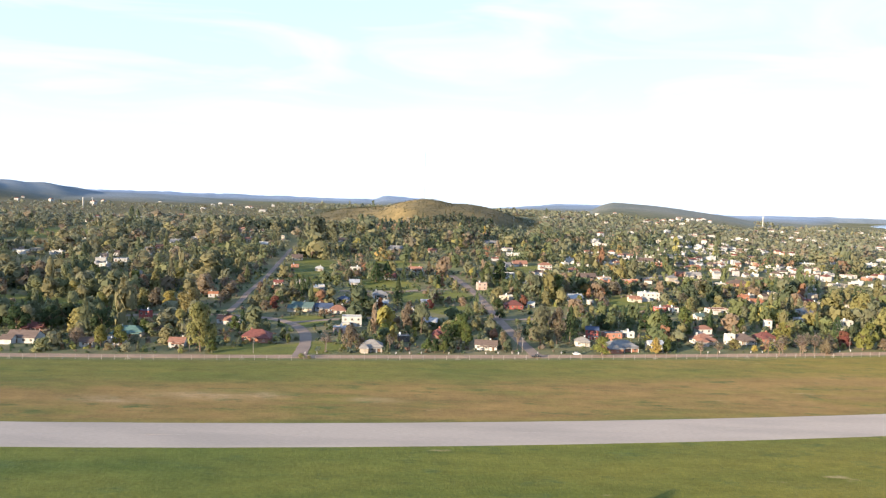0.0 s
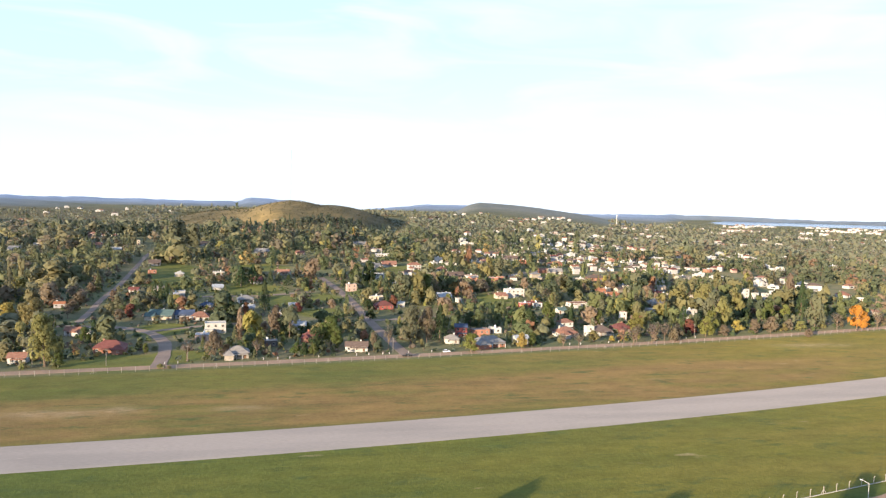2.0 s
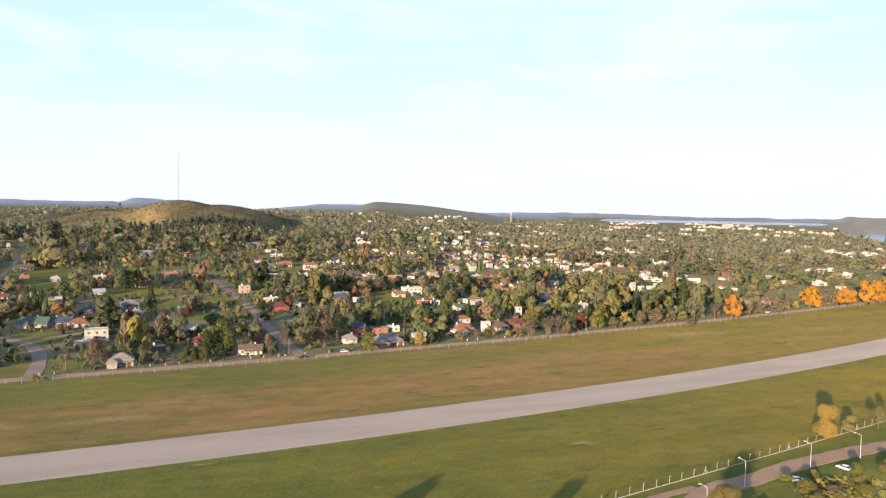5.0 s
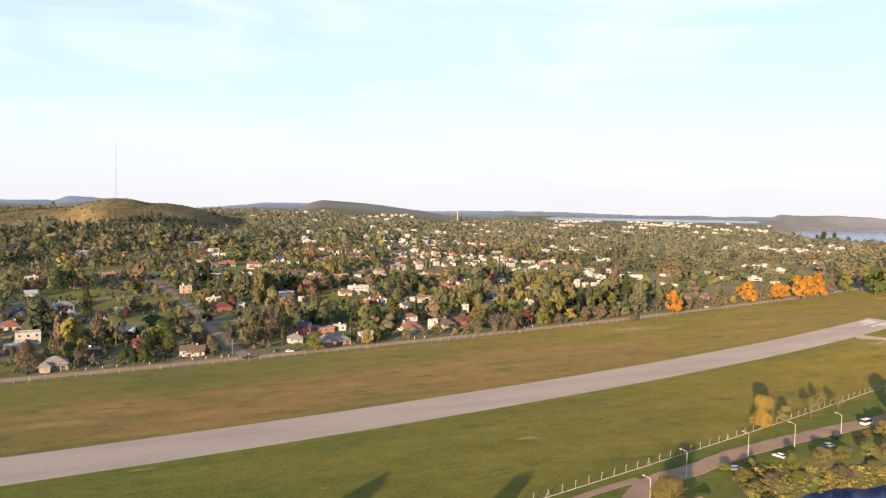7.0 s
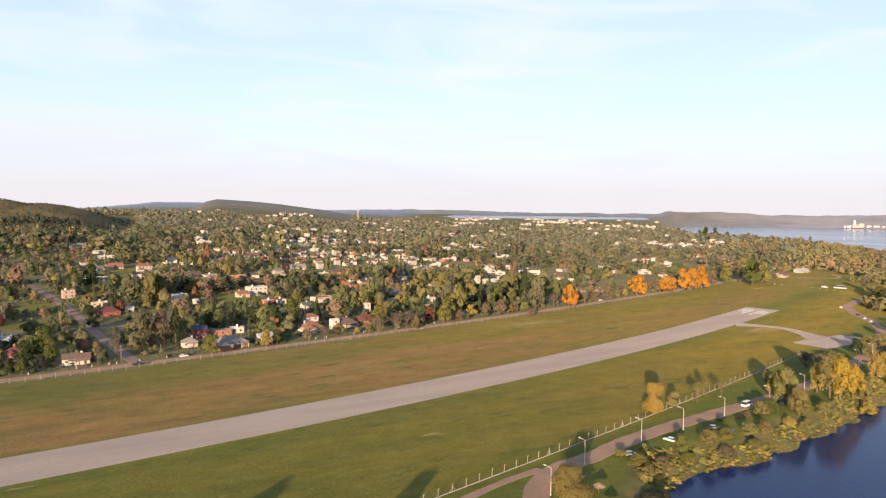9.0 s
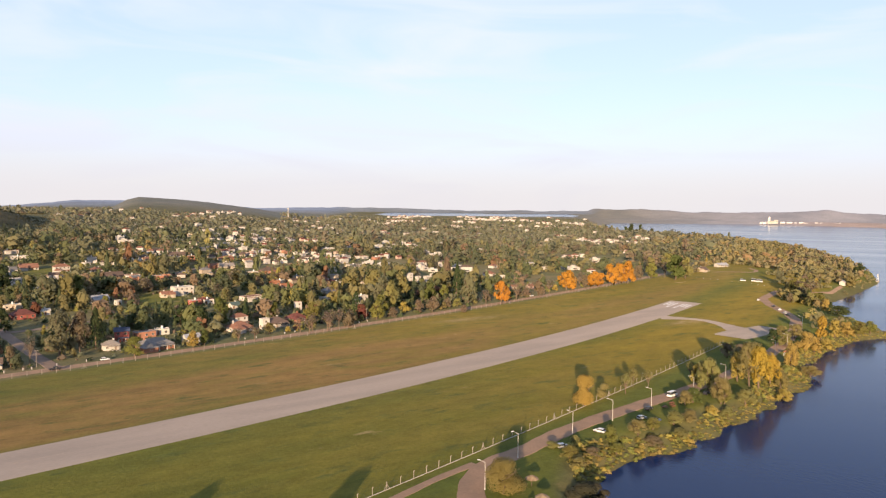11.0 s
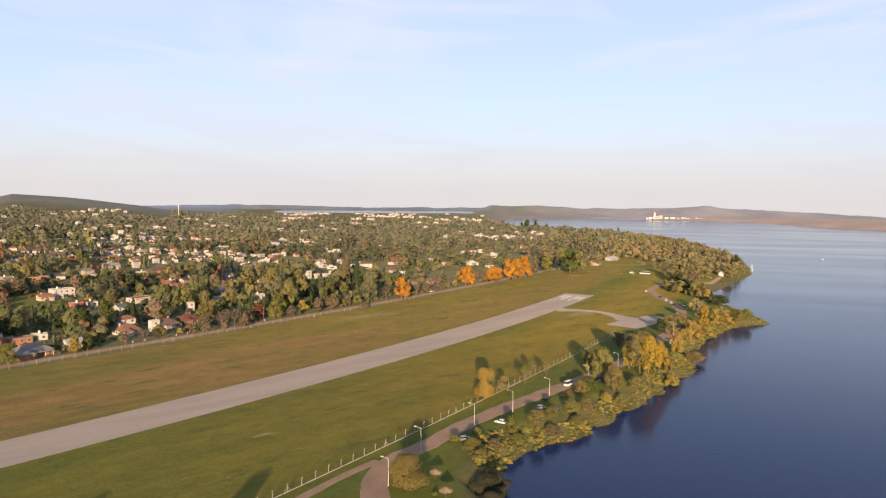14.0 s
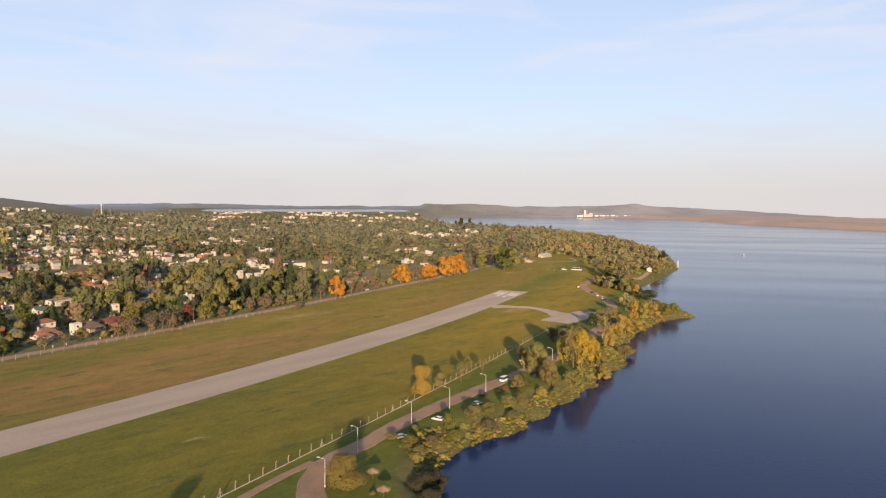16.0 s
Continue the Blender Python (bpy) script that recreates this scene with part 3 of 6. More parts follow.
    slope, y = 0.1241 + 0.00043 * x, runway_mid(x) + off
    fall = (height(x + 5, runway_mid(x + 5) + off) - height(x - 5, runway_mid(x - 5) + off)) / 10.0
    return pose(x, y, height(x, y) + 0.07, 0, -math.degrees(math.atan(fall)), math.degrees(math.atan(slope)))


for k, (x, off) in enumerate([(484, o) for o in (-9, -6, -3, 3, 6, 9)] + [(470, -3), (470, 3)]):
    mark = new("runway_marking", box_mesh("runway_marking", -9 if k < 6 else -4, 9 if k < 6 else 4, -0.85, 0.85, 0.0, 0.014, M_MARK))
    mark.matrix_basis = on_runway(x, off * 1.05)
    tagged(mark, "faded white threshold bar on the runway", "runway marking", "runway markings", "structure")
DASH = box_mesh("runway_marking", -7, 7, -0.22, 0.22, 0.0, 0.014, M_FAINT)
for x in np.arange(-330, 450, 40.0):
    mark = new("runway_marking", DASH)
    mark.matrix_basis = on_runway(x, 0)
    tagged(mark, "worn centre line dash on the runway", "runway marking", "centre line dashes", "structure")
xs = np.arange(-640, 700, 25.0)
town_road = strip("road", [(x, fence_line(x) + 8) for x in xs], 7.5, M_DIRT, 0.10)
tagged(town_road, "sandy dirt road along the airfield fence", "road", kind="structure")
coast_road = strip("road", [(104, 118), (112, 140), (119, 153), (128, 163), (139, 169), (154, 171), (178, 178), (205, 182.5), (237, 186), (265, 189), (303, 195),
                            (350, 206), (400, 222), (450, 242), (490, 263), (516, 284), (545, 313), (576, 338), (640, 360)], 7.5, M_LANE, 0.10, step=3)
tagged(coast_road, "pinkish dirt road along the lake shore", "road", kind="structure")
loop = strip("dirt_track", [(748, 500), (765, 497), (790, 474), (812, 482), (836, 508), (848, 521)], 4.5, M_LANE, 0.07, step=4)
tagged(loop, "pale dirt track curving over grass at the field's end", "track", kind="structure")
beach_path = strip("dirt_track", [(628, 352), (650, 338), (676, 332), (705, 340), (738, 350)], 3.5, M_LANE, 0.07, step=4)
tagged(beach_path, "sandy footpath above the small cove", "track", kind="structure")
track = strip("dirt_track", [(60, 150), (92, 160), (106, 164), (119, 168), (135, 171)], 3.0, M_LANE, 0.07, step=3)
tagged(track, "narrow dirt track beside the lake fence", "track", kind="structure")


# ---- houses ----
GLASS_PANE = box_mesh("pane", -0.55, 0.55, -0.03, 0.0, 0.0, 1.1, M_GLASS)
WIN_FRAME = bmesh.new()
for _x0, _x1, _z0, _z1 in ((-0.66, -0.55, -0.1, 1.2), (0.55, 0.66, -0.1, 1.2), (-0.55, 0.55, 1.1, 1.2), (-0.72, 0.72, -0.2, 0.0), (-0.03, 0.03, 0.0, 1.1)):
    add_box(WIN_FRAME, _x0, _x1, -0.08, 0.0, _z0, _z1)
WIN_FRAME = bm_mesh("window", WIN_FRAME, M_FRAME)
DOOR_MESH = bmesh.new()
add_box(DOOR_MESH, -0.45, 0.45, -0.06, 0.0, 0.0, 2.05)
add_box(DOOR_MESH, -0.55, -0.45, -0.10, 0.0, 0.0, 2.15)
add_box(DOOR_MESH, 0.45, 0.55, -0.10, 0.0, 0.0, 2.15)
add_box(DOOR_MESH, -0.45, 0.45, -0.10, 0.0, 2.05, 2.15)
DOOR_MESH = bm_mesh("door", DOOR_MESH, M_DOOR)
CHIMNEY = {}
for _k in ("white", "brick"):
    _b = bmesh.new()
    add_box(_b, -0.4, 0.4, -0.35, 0.35, -1.0, 1.1)
    add_box(_b, -0.5, 0.5, -0.45, 0.45, 1.1, 1.25)
    CHIMNEY[_k] = bm_mesh("chimney", _b, WALL[_k])
TANK = bmesh.new()
bmesh.ops.create_cone(TANK, cap_ends=True, segments=12, radius1=0.6, radius2=0.6, depth=1.1, matrix=Matrix.Translation((0, 0, 1.0)))
bmesh.ops.create_cone(TANK, cap_ends=True, segments=12, radius1=0.6, radius2=0.2, depth=0.25, matrix=Matrix.Translation((0, 0, 1.675)))
add_box(TANK, -0.5, 0.5, -0.5, 0.5, 0, 0.45)
TANK = bm_mesh("water_tank", TANK, M_STEEL)
NAME = dict(white="white plastered", cream="cream plastered", pink="pinkish plastered", red="bright red", brick="brick-coloured", grey="grey rendered",
            stone="stone-faced", dark="dark", terracotta="terracotta tiled", brown="brown tiled", green="green sheet", blue="blue sheet",
            zinc="zinc sheet", orange="orange tiled", teal="teal sheet", tar="weathered grey")
MESHES = {}


def wall_mesh(w, d, h, kind, wall):
    """Four walls with thickness; gables where the roof has two slopes."""
    key = ("wall", w, d, h, kind, wall)
    if key not in MESHES:
        bm, t, rise = bmesh.new(), 0.25, (0.30 * d if kind == "gable" else 0)
        add_box(bm, -w / 2, w / 2, -d / 2, -d / 2 + t, -1.2, h)
        add_box(bm, -w / 2, w / 2, d / 2 - t, d / 2, -1.2, h)
        for s in (-1, 1):
            x0, x1 = sorted((s * w / 2, s * (w / 2 - t)))
            add_box(bm, x0, x1, -d / 2 + t, d / 2 - t, -1.2, h)
            if rise:
                v = [bm.verts.new(c) for x in (x0, x1) for c in ((x, -d / 2, h), (x, d / 2, h), (x, 0, h + rise))]
                for f in ((0, 1, 2), (5, 4, 3), (0, 3, 4, 1), (1, 4, 5, 2), (2, 5, 3, 0)):
                    bm.faces.new([v[i] for i in f])
        if kind == "flat":
            add_box(bm, -w / 2 + t, w / 2 - t, -d / 2 + t, d / 2 - t, h - 0.55, h - 0.35)
        bmesh.ops.recalc_face_normals(bm, faces=bm.faces[:])
        MESHES[key] = bm_mesh("wall", bm, WALL[wall])
    return MESHES[key]


def roof_mesh(w, d, h, kind, roof):
    key = ("roof", w, d, h, kind, roof)
    if key not in MESHES:
        bm, o, t = bmesh.new(), 0.45, 0.16
        if kind == "flat":
            for x0, x1, y0, y1 in ((-w / 2 - 0.12, w / 2 + 0.12, -d / 2 - 0.12, -d / 2 + 0.3), (-w / 2 - 0.12, w / 2 + 0.12, d / 2 - 0.3, d / 2 + 0.12),
                                   (-w / 2 - 0.12, -w / 2 + 0.3, -d / 2 + 0.3, d / 2 - 0.3), (w / 2 - 0.3, w / 2 + 0.12, -d / 2 + 0.3, d / 2 - 0.3)):
                add_box(bm, x0, x1, y0, y1, h, h + 0.14)
            add_box(bm, -w / 2 + 0.3, w / 2 - 0.3, -d / 2 + 0.3, d / 2 - 0.3, h - 0.35, h - 0.2)
        else:
            rise, a, b = 0.30 * d, w / 2 + o, d / 2 + o
            drop = 0.6 * o
            r = a if kind == "gable" else max(0.3, a - b)
            top = [(-a, -b, h - drop), (a, -b, h - drop), (a, b, h - drop), (-a, b, h - drop), (-r, 0, h + rise), (r, 0, h + rise)]
            v = [bm.verts.new((x, y, z + t)) for x, y, z in top] + [bm.verts.new((x, y, z)) for x, y, z in top]
            sides = [(0, 1, 5, 4), (2, 3, 4, 5), (1, 2, 5), (3, 0, 4)] if kind == "hip" else [(0, 1, 5, 4), (2, 3, 4, 5)]
            for f in sides:
                bm.faces.new([v[i] for i in f])
                bm.faces.new([v[i + 6] for i in f][::-1])
            rim = [(0, 1), (1, 2), (2, 3), (3, 0)] if kind == "hip" else [(0, 1), (1, 5), (5, 2), (2, 3), (3, 4), (4, 0)]
            for i, j in rim:
                bm.faces.new((v[i], v[i + 6], v[j + 6], v[j]))
            add_box(bm, -r, r, -0.12, 0.12, h + rise + t - 0.06, h + rise + t + 0.05)
            bmesh.ops.recalc_face_normals(bm, faces=bm.faces[:])
        MESHES[key] = bm_mesh("roof", bm, ROOF[roof])
    return MESHES[key]


def house(x, y, yaw, w, d, storeys, kind, wall, roof, detail=2):
    """A house whose front looks towards the airfield."""
    w, d = round(w * 1.7) / 2, round(d * 1.7) / 2
    h = 2.9 * storeys + (0.3 if kind == "flat" else 0)
    HOUSES.append((x, y, max(w, d)))
    z = height(x, y) + (0.15 if detail < 2 else 0.1)
    shape = dict(flat="flat", gable="gabled", hip="hipped")[kind]
    size = {1: "single-storey", 2: "two-storey", 3: "tall"}[storeys]
    ob = thing("house", f"{size} {NAME[wall]} house with {NAME.get(roof, roof)} {shape} roof", "house", "houses of the town", pose(x, y, z, 0, 0, yaw))
    shell = part("wall", wall_mesh(w, d, h, kind, wall), ob)
    part("roof", roof_mesh(w, d, h, kind, roof), ob)
    n = max(1, int(w / (3.2 if detail > 1 else 5)))
    rng = random.Random(int(x * 7 + y * 13))
    door = rng.randrange(n)
    for s in range(storeys):
        for k in range(n):
            px = (k + 0.5) / n * w - w / 2
            if k == door and s == 0 and detail > 1:
                part("door", DOOR_MESH, shell, at=pose(px, -d / 2 - 0.003, 0.0))
            else:
                win = part("window", WIN_FRAME, shell, at=pose(px, -d / 2 - 0.003, 1.0 + 2.9 * s))
                if detail > 1:
                    part("pane", GLASS_PANE, win)
    if detail > 1:
        win = part("window", WIN_FRAME, shell, at=pose(-w / 2 - 0.003, 0, 1.0, 0, 0, -90))
        part("pane", GLASS_PANE, win)
    if w > 8.5 and rng.random() < 0.75:
        # a lower wing set against one side
        ww, wd, wh = round(w * 0.8) / 2, round(d) / 2 + 1, 2.6 if kind != "flat" else (h + 1.6 if storeys == 1 and rng.random() < 0.4 else 2.7)
        side = rng.choice((-1, 1))
        at = pose(side * (w / 2 - ww * 0.42), -d / 2 - wd * 0.22 if wh < h else wd * 0.05, 0.01)
        wing = part("wing", wall_mesh(ww, wd, wh, kind, wall), ob, at=at)
        part("roof", roof_mesh(ww, wd, wh, kind, roof), wing)
        if detail > 1:
            part("window", WIN_FRAME, wing, at=pose(0, -wd / 2 - 0.003, 1.0))
    if kind != "flat" and rng.random() < 0.7:
        part("chimney", CHIMNEY["white" if wall != "brick" else "brick"], ob, at=pose(rng.uniform(-0.3, 0.3) * w, 0.12 * d, h + 0.24 * d))
    elif kind == "flat" and rng.random() < 0.6 and w > 6:
        part("water_tank", TANK, ob, at=pose(rng.uniform(-0.25, 0.25) * w, 0.1 * d, h - 0.2))
    if detail > 1 and w > 6 and kind != "flat" and rng.random() < 0.75:
        key = ("porch", w, roof)
        if key not in MESHES:
            bm = bmesh.new()
            add_box(bm, -w * 0.36, w * 0.36, -2.2, 0.0, 2.35, 2.5)
            add_box(bm, -w * 0.36, w * 0.36, -2.2, -2.05, 2.15, 2.35)
            MESHES[key] = bm_mesh("porch_roof", bm, ROOF[roof])
            bm = bmesh.new()
            add_box(bm, -0.12, 0.12, -0.12, 0.12, -0.6, 2.15)
            add_box(bm, -0.17, 0.17, -0.17, 0.17, -0.6, 0.2)
            MESHES["pillar"] = bm_mesh("pillar", bm, WALL["white"])
        porch = part("porch", MESHES[key], ob, at=pose(0.1 * w, -d / 2 - 0.13, 0))
        for k in (-0.35, -0.12, 0.12, 0.35):
            part("pillar", MESHES["pillar"], porch, at=pose(k * w, -2.0, 0))
    return ob


# ---- trees ----
def leaves(c, out, size, rng, rough=0.9):
    """Leaf clumps as small tilted quads at the places c, turned mostly along out."""
    k = len(c)
    nrm = out + rough * rng.normal(size=(k, 3))
    nrm /= np.linalg.norm(nrm, axis=1)[:, None] + 1e-9
    ref = rng.normal(size=(k, 3))
    u = np.cross(nrm, ref)
    u /= np.linalg.norm(u, axis=1)[:, None] + 1e-9
    v = np.cross(nrm, u)
    s = size * rng.uniform(0.6, 1.35, (k, 1))
    u, v = u * s, v * s * rng.uniform(0.6, 1.0, (k, 1))
    q = np.stack([c - u - 0.6 * v, c + 0.5 * u - v, c + u + 0.5 * v, c - 0.4 * u + v], 1)
    return q + rng.normal(size=q.shape) * size * 0.12


def unit(v):
    return v / (np.linalg.norm(v, axis=1)[:, None] + 1e-9)


def crown_quads(kind, count, size, seed):
    """A crown in a unit box: half a width to each side, from the foot at 0 to the top at 1."""
    rng = np.random.default_rng(seed)
    if kind in ("conifer", "cypress"):
        t = rng.random(count) ** 0.75
        z = 0.06 + 0.93 * t
        if kind == "conifer":
            tier = 0.75 + 0.25 * np.abs(np.sin(z * 17 + seed))
            r = 0.5 * (1 - t) ** 0.8 * tier
        else:
            r = 0.48 * np.sin(np.clip(t * 0.93 + 0.09, 0, 1) * math.pi) ** 0.6
        a = rng.random(count) * 2 * math.pi
        r = r * (0.75 + 0.25 * rng.random(count)) * (1 + 0.18 * np.sin(a * 3 + seed))
        c = np.stack([r * np.cos(a), r * np.sin(a), z], 1)
        out = np.stack([np.cos(a), np.sin(a), np.full(count, 0.35)], 1)
        return leaves(c, out, size, rng, 0.3), unit(out + 0.3 * rng.normal(size=out.shape))
    fine = kind == "broad" and count > 500
    lobes = {"bush": 5, "pine": 9, "thin": 5, "bare": 7, "dome": 7}.get(kind, 30 if fine else 12)
    low = {"bush": 0.25, "pine": 0.16, "thin": 0.58, "bare": 0.5}.get(kind, 0.17)
    a = rng.random() * 6 + np.arange(lobes) * 2.4 + rng.normal(0, 0.4, lobes)
    rr = (0.37 if kind == "broad" else 0.31) * np.sqrt(rng.uniform(0.25, 1, lobes))
    zc = low + (0.84 - low) * rng.random(lobes)
    rr *= 1 - 0.6 * np.clip((zc - 0.45) / 0.4, 0, 1)
    if kind == "broad":
        rr *= 0.72 + 0.28 * np.sin(a * 2 + seed)
    zc[0], rr[0] = 0.80, 0.06
    zc[1], rr[1] = low + 0.04, 0.1
    lc = np.stack([rr * np.cos(a), rr * np.sin(a), zc], 1)
    if kind in ("dome", "pine", "bush"):
        lr = rng.uniform(0.21, 0.30, lobes)
    else:
        lr = rng.uniform(0.085, 0.165, lobes) if fine else rng.uniform(0.15, 0.235, lobes)
    lr[0] = 0.14 if kind == "broad" else 0.2
    which = rng.choice(lobes, count, p=lr ** 2 / (lr ** 2).sum())
    d = rng.normal(size=(count, 3))
    d[:, 2] = np.where(d[:, 2] < -0.5, -d[:, 2], d[:, 2])
    d /= np.linalg.norm(d, axis=1)[:, None]
    loose = rng.random(count) < (0.9 if kind in ("bare", "thin") else 0.5 if fine else 0.10 if kind == "broad" else 0.05 if kind == "dome" else 0.16)
    depth = np.where(loose, rng.uniform(0.2 if kind == "bare" else 0.7, 1.18, count), rng.uniform(0.88, 1.04, count))
    c = lc[which] + d * (lr[which] * depth)[:, None]
    c[:, 2] = np.clip(c[:, 2], 0.04, 1.02)
    # a darker inner layer of larger clumps closes the crown
    inner = 0 if kind in ("bare", "thin") else max(5, count // 4)
    wi = rng.choice(lobes, inner, p=lr ** 2 / (lr ** 2).sum())
    di = unit(rng.normal(size=(inner, 3)))
    ci = lc[wi] + di * (lr[wi] * 0.76)[:, None]
    ci[:, 2] = np.clip(ci[:, 2], 0.08, 0.94)
    qi = leaves(ci, di, min(0.14, 0.95 / math.sqrt(max(inner, 1))), rng, 0.12)
    q = np.where(loose[:, None, None], leaves(c, d, size * 0.72, rng, 0.8), leaves(c, d + 0.25 * (c - (0, 0, 0.5)), size * 1.12, rng, 0.24))
    d, c, q = np.concatenate([d, di]), np.concatenate([c, ci]), np.concatenate([q, qi])
    return q, unit(0.35 * d + 1.1 * (c - (0, 0, 0.5)) + (0, 0, 0.42) + 0.12 * rng.normal(size=d.shape))


def trunk_mesh(kind, seed, mat):
    """A tapered, slightly bent trunk with limbs reaching into the crown."""
    rng = random.Random(seed)
    bm = bmesh.new()
    top = {"conifer": 0.9, "cypress": 0.85, "bush": 0.3}.get(kind, 0.55)
    bend = Vector((rng.uniform(-0.04, 0.04), rng.uniform(-0.04, 0.04), 0))
    add_tube(bm, (0, 0, -0.06), Vector((0, 0, top * 0.5)) + bend, 0.030, 0.022)
    add_tube(bm, Vector((0, 0, top * 0.5)) + bend, Vector((0, 0, top)), 0.022, 0.010)
    if kind not in ("conifer", "cypress"):
        many = 16 if kind in ("bare", "thin") else 6
        for k in range(many):
            a, z = rng.uniform(0, 6.28), rng.uniform(0.25, 0.5) if kind != "bush" else rng.uniform(0.05, 0.2)
            reach = rng.uniform(0.2, 0.42)
            mid = Vector((0.5 * reach * math.cos(a), 0.5 * reach * math.sin(a), z + 0.16))
            tip = Vector((reach * math.cos(a), reach * math.sin(a), z + rng.uniform(0.25, 0.48)))
            add_tube(bm, Vector((0, 0, z)) + bend * 0.8, mid, 0.013, 0.009, 5)
            add_tube(bm, mid, tip, 0.009, 0.003, 5)
    return bm_mesh("trunk", bm, mat)


SPECIES = dict(  # crown shape, leaf material, leaf clumps, clump size, trunk material, words
    olive=("broad", "olive", 1150, 0.0245, M_BARK, "broad olive-green tree with uneven crown"),
    green=("broad", "green", 1150, 0.0245, M_BARK, "round leafy green garden tree"),
    dark=("broad", "dark", 1150, 0.0245, M_BARK, "dense dark green garden tree"),
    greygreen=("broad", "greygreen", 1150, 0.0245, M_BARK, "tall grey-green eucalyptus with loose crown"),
    lime=("broad", "lime", 1150, 0.0245, M_BARK, "yellow-green tree turning for autumn"),
    gold=("broad", "gold", 1150, 0.0245, M_BARK, "golden-brown tree in autumn leaf"),
    yellow=("broad", "yellow", 1150, 0.0245, M_BARK, "bright yellow tree in autumn leaf"),
    orange=("broad", "orange", 1150, 0.0245, M_BARK, "bright orange tree in autumn leaf"),
    brown=("broad", "brown", 1100, 0.022, M_BARK, "brownish half-bare autumn tree"),
    red=("bush", "red", 420, 0.045, M_BARK, "dark red autumn shrub by fence"),
    bare=("bare", "bare", 420, 0.024, M_BARK, "bare grey-brown tree with fine twigs"),
    thin=("thin", "olive", 640, 0.030, M_BARK, "young thin tree with sparse crown"),
    conifer=("conifer", "dark", 1150, 0.0245, M_BARK, "dark conical conifer between houses"),
    cypress=("cypress", "dark", 700, 0.036, M_BARK, "slender dark green garden cypress"),
    pine=("pine", "pine", 3600, 0.019, M_BARK, "dense olive-yellow domed tree reaching the grass"),
    amber=("pine", "amber", 2600, 0.023, M_BARK, "dense amber tree in autumn leaf beside fence"),
    tangle=("bush", "tangle", 900, 0.034, M_BARK, "dark half-bare thicket at the water's edge"),
    bush=("bush", "olive", 420, 0.045, M_BARK, "low olive bush in grass"))
KIN = {}
TREES = []


def tree(x, y, h, w, kind):
    shape, leaf, count, size, bark, words = SPECIES[kind]
    away = math.hypot(x, y)
    more = 2.6 if away < 420 else 1.0 if away < 540 else 0.55
    if (kind, more) not in KIN:
        KIN[kind, more] = [(trunk_mesh(shape, 31 * s + len(KIN), bark),
                            quads_mesh("crown", *crown_quads(shape, int(count * more), size * more ** -0.5, 97 * s + len(KIN)), LEAF[leaf])) for s in range(3)]
    rng = random.Random(int(x * 31 + y * 17))
    trunk, crown = KIN[kind, more][rng.randrange(3)]
    TREES.append((x, y, w))
    ob = thing("bush" if shape == "bush" else "tree", words, "bush" if shape == "bush" else "tree", kind + " trees")
    ob.matrix_basis = Matrix.LocRotScale((x, y, height(x, y)), Euler((0, 0, rng.uniform(0, 6.28))), (w * 1.08, w * 1.08, h * 1.04))
    part("trunk", trunk, ob)
    part("crown", crown, ob)
    return ob
tagged(strip("road", [(-70, 357), (-72, 385), (-77, 417), (-89, 447), (-101, 461), (-113, 467), (-125, 471)], 7, M_STREET, 0.12, step=5), "dirt street climbing through the houses", "road", kind="structure")
tagged(strip("road", [(-125, 471), (-148, 472), (-176, 469), (-207, 454)], 5, M_STREET, 0.12, step=5), "dirt lane between the gardens", "road", kind="structure")
tagged(strip("road", [(-92, 455), (-66, 472), (-37, 483)], 5, M_STREET, 0.12, step=5), "dirt lane between the gardens", "road", kind="structure")
tagged(strip("road", [(-142, 484), (-146, 524), (-152, 570), (-158, 650), (-173, 778), (-186, 890), (-189, 1000)], 4.6, M_STREET, 0.12, step=5), "dirt street climbing towards the hill", "road", kind="structure")
tagged(strip("road", [(52, 375), (49, 400), (44, 451), (38, 510), (33, 573), (24, 637), (11, 708)], 6.5, M_STREET, 0.12, step=5), "straight dirt street running uphill between gardens", "road", kind="structure")
tagged(strip("road", [(39, 488), (63, 492), (88, 504)], 5, M_STREET, 0.12, step=5), "dirt lane between the gardens", "road", kind="structure")
tagged(strip("road", [(182, 701), (224, 752), (267, 793)], 6, M_STREET, 0.12, step=5), "pale dirt street between lawns", "road", kind="structure")
tagged(strip("road", [(-83, 592), (-37, 597), (5, 620)], 5, M_STREET, 0.12, step=5), "dirt lane beside green plots", "road", kind="structure")
CLEARINGS = [(9, 519, 12, 14, 1), (-49, 632, 22, 23, -4), (-276, 494, 42, 13, 13), (-87, 462, 11, 16, -11), (-127, 717, 20, 65, -10), (148, 567, 14, 37, 15), (-56, 783, 25, 20, -4), (-267, 870, 21, 44, -17), (249, 740, 12, 14, 19), (-92, 368, 18, 14, -14), (-65, 382, 11, 12, -10), (-22, 571, 11, 19, -2), (57, 690, 8, 31, 5), (330, 735, 8, 40, 24), (-515, 966, 44, 50, -28), (10, 580, 11, 20, 1), (95, 763, 12, 32, 7)]
house(-216.0, 374.2, -1, 17.6, 11.0, 1, "gable", "white", "brown")
house(-180.5, 368.1, 13, 8.4, 5.6, 1, "gable", "white", "brown")
house(-168.8, 374.3, 8, 11.7, 6.7, 1, "flat", "grey", "zinc")
house(-171.9, 397.2, 8, 18.3, 10.6, 1, "hip", "cream", "green")
house(-182.2, 445.1, -11, 8.3, 5.0, 2, "flat", "red", "blue")
house(-136.0, 373.5, 3, 9.4, 7.1, 1, "gable", "white", "terracotta")
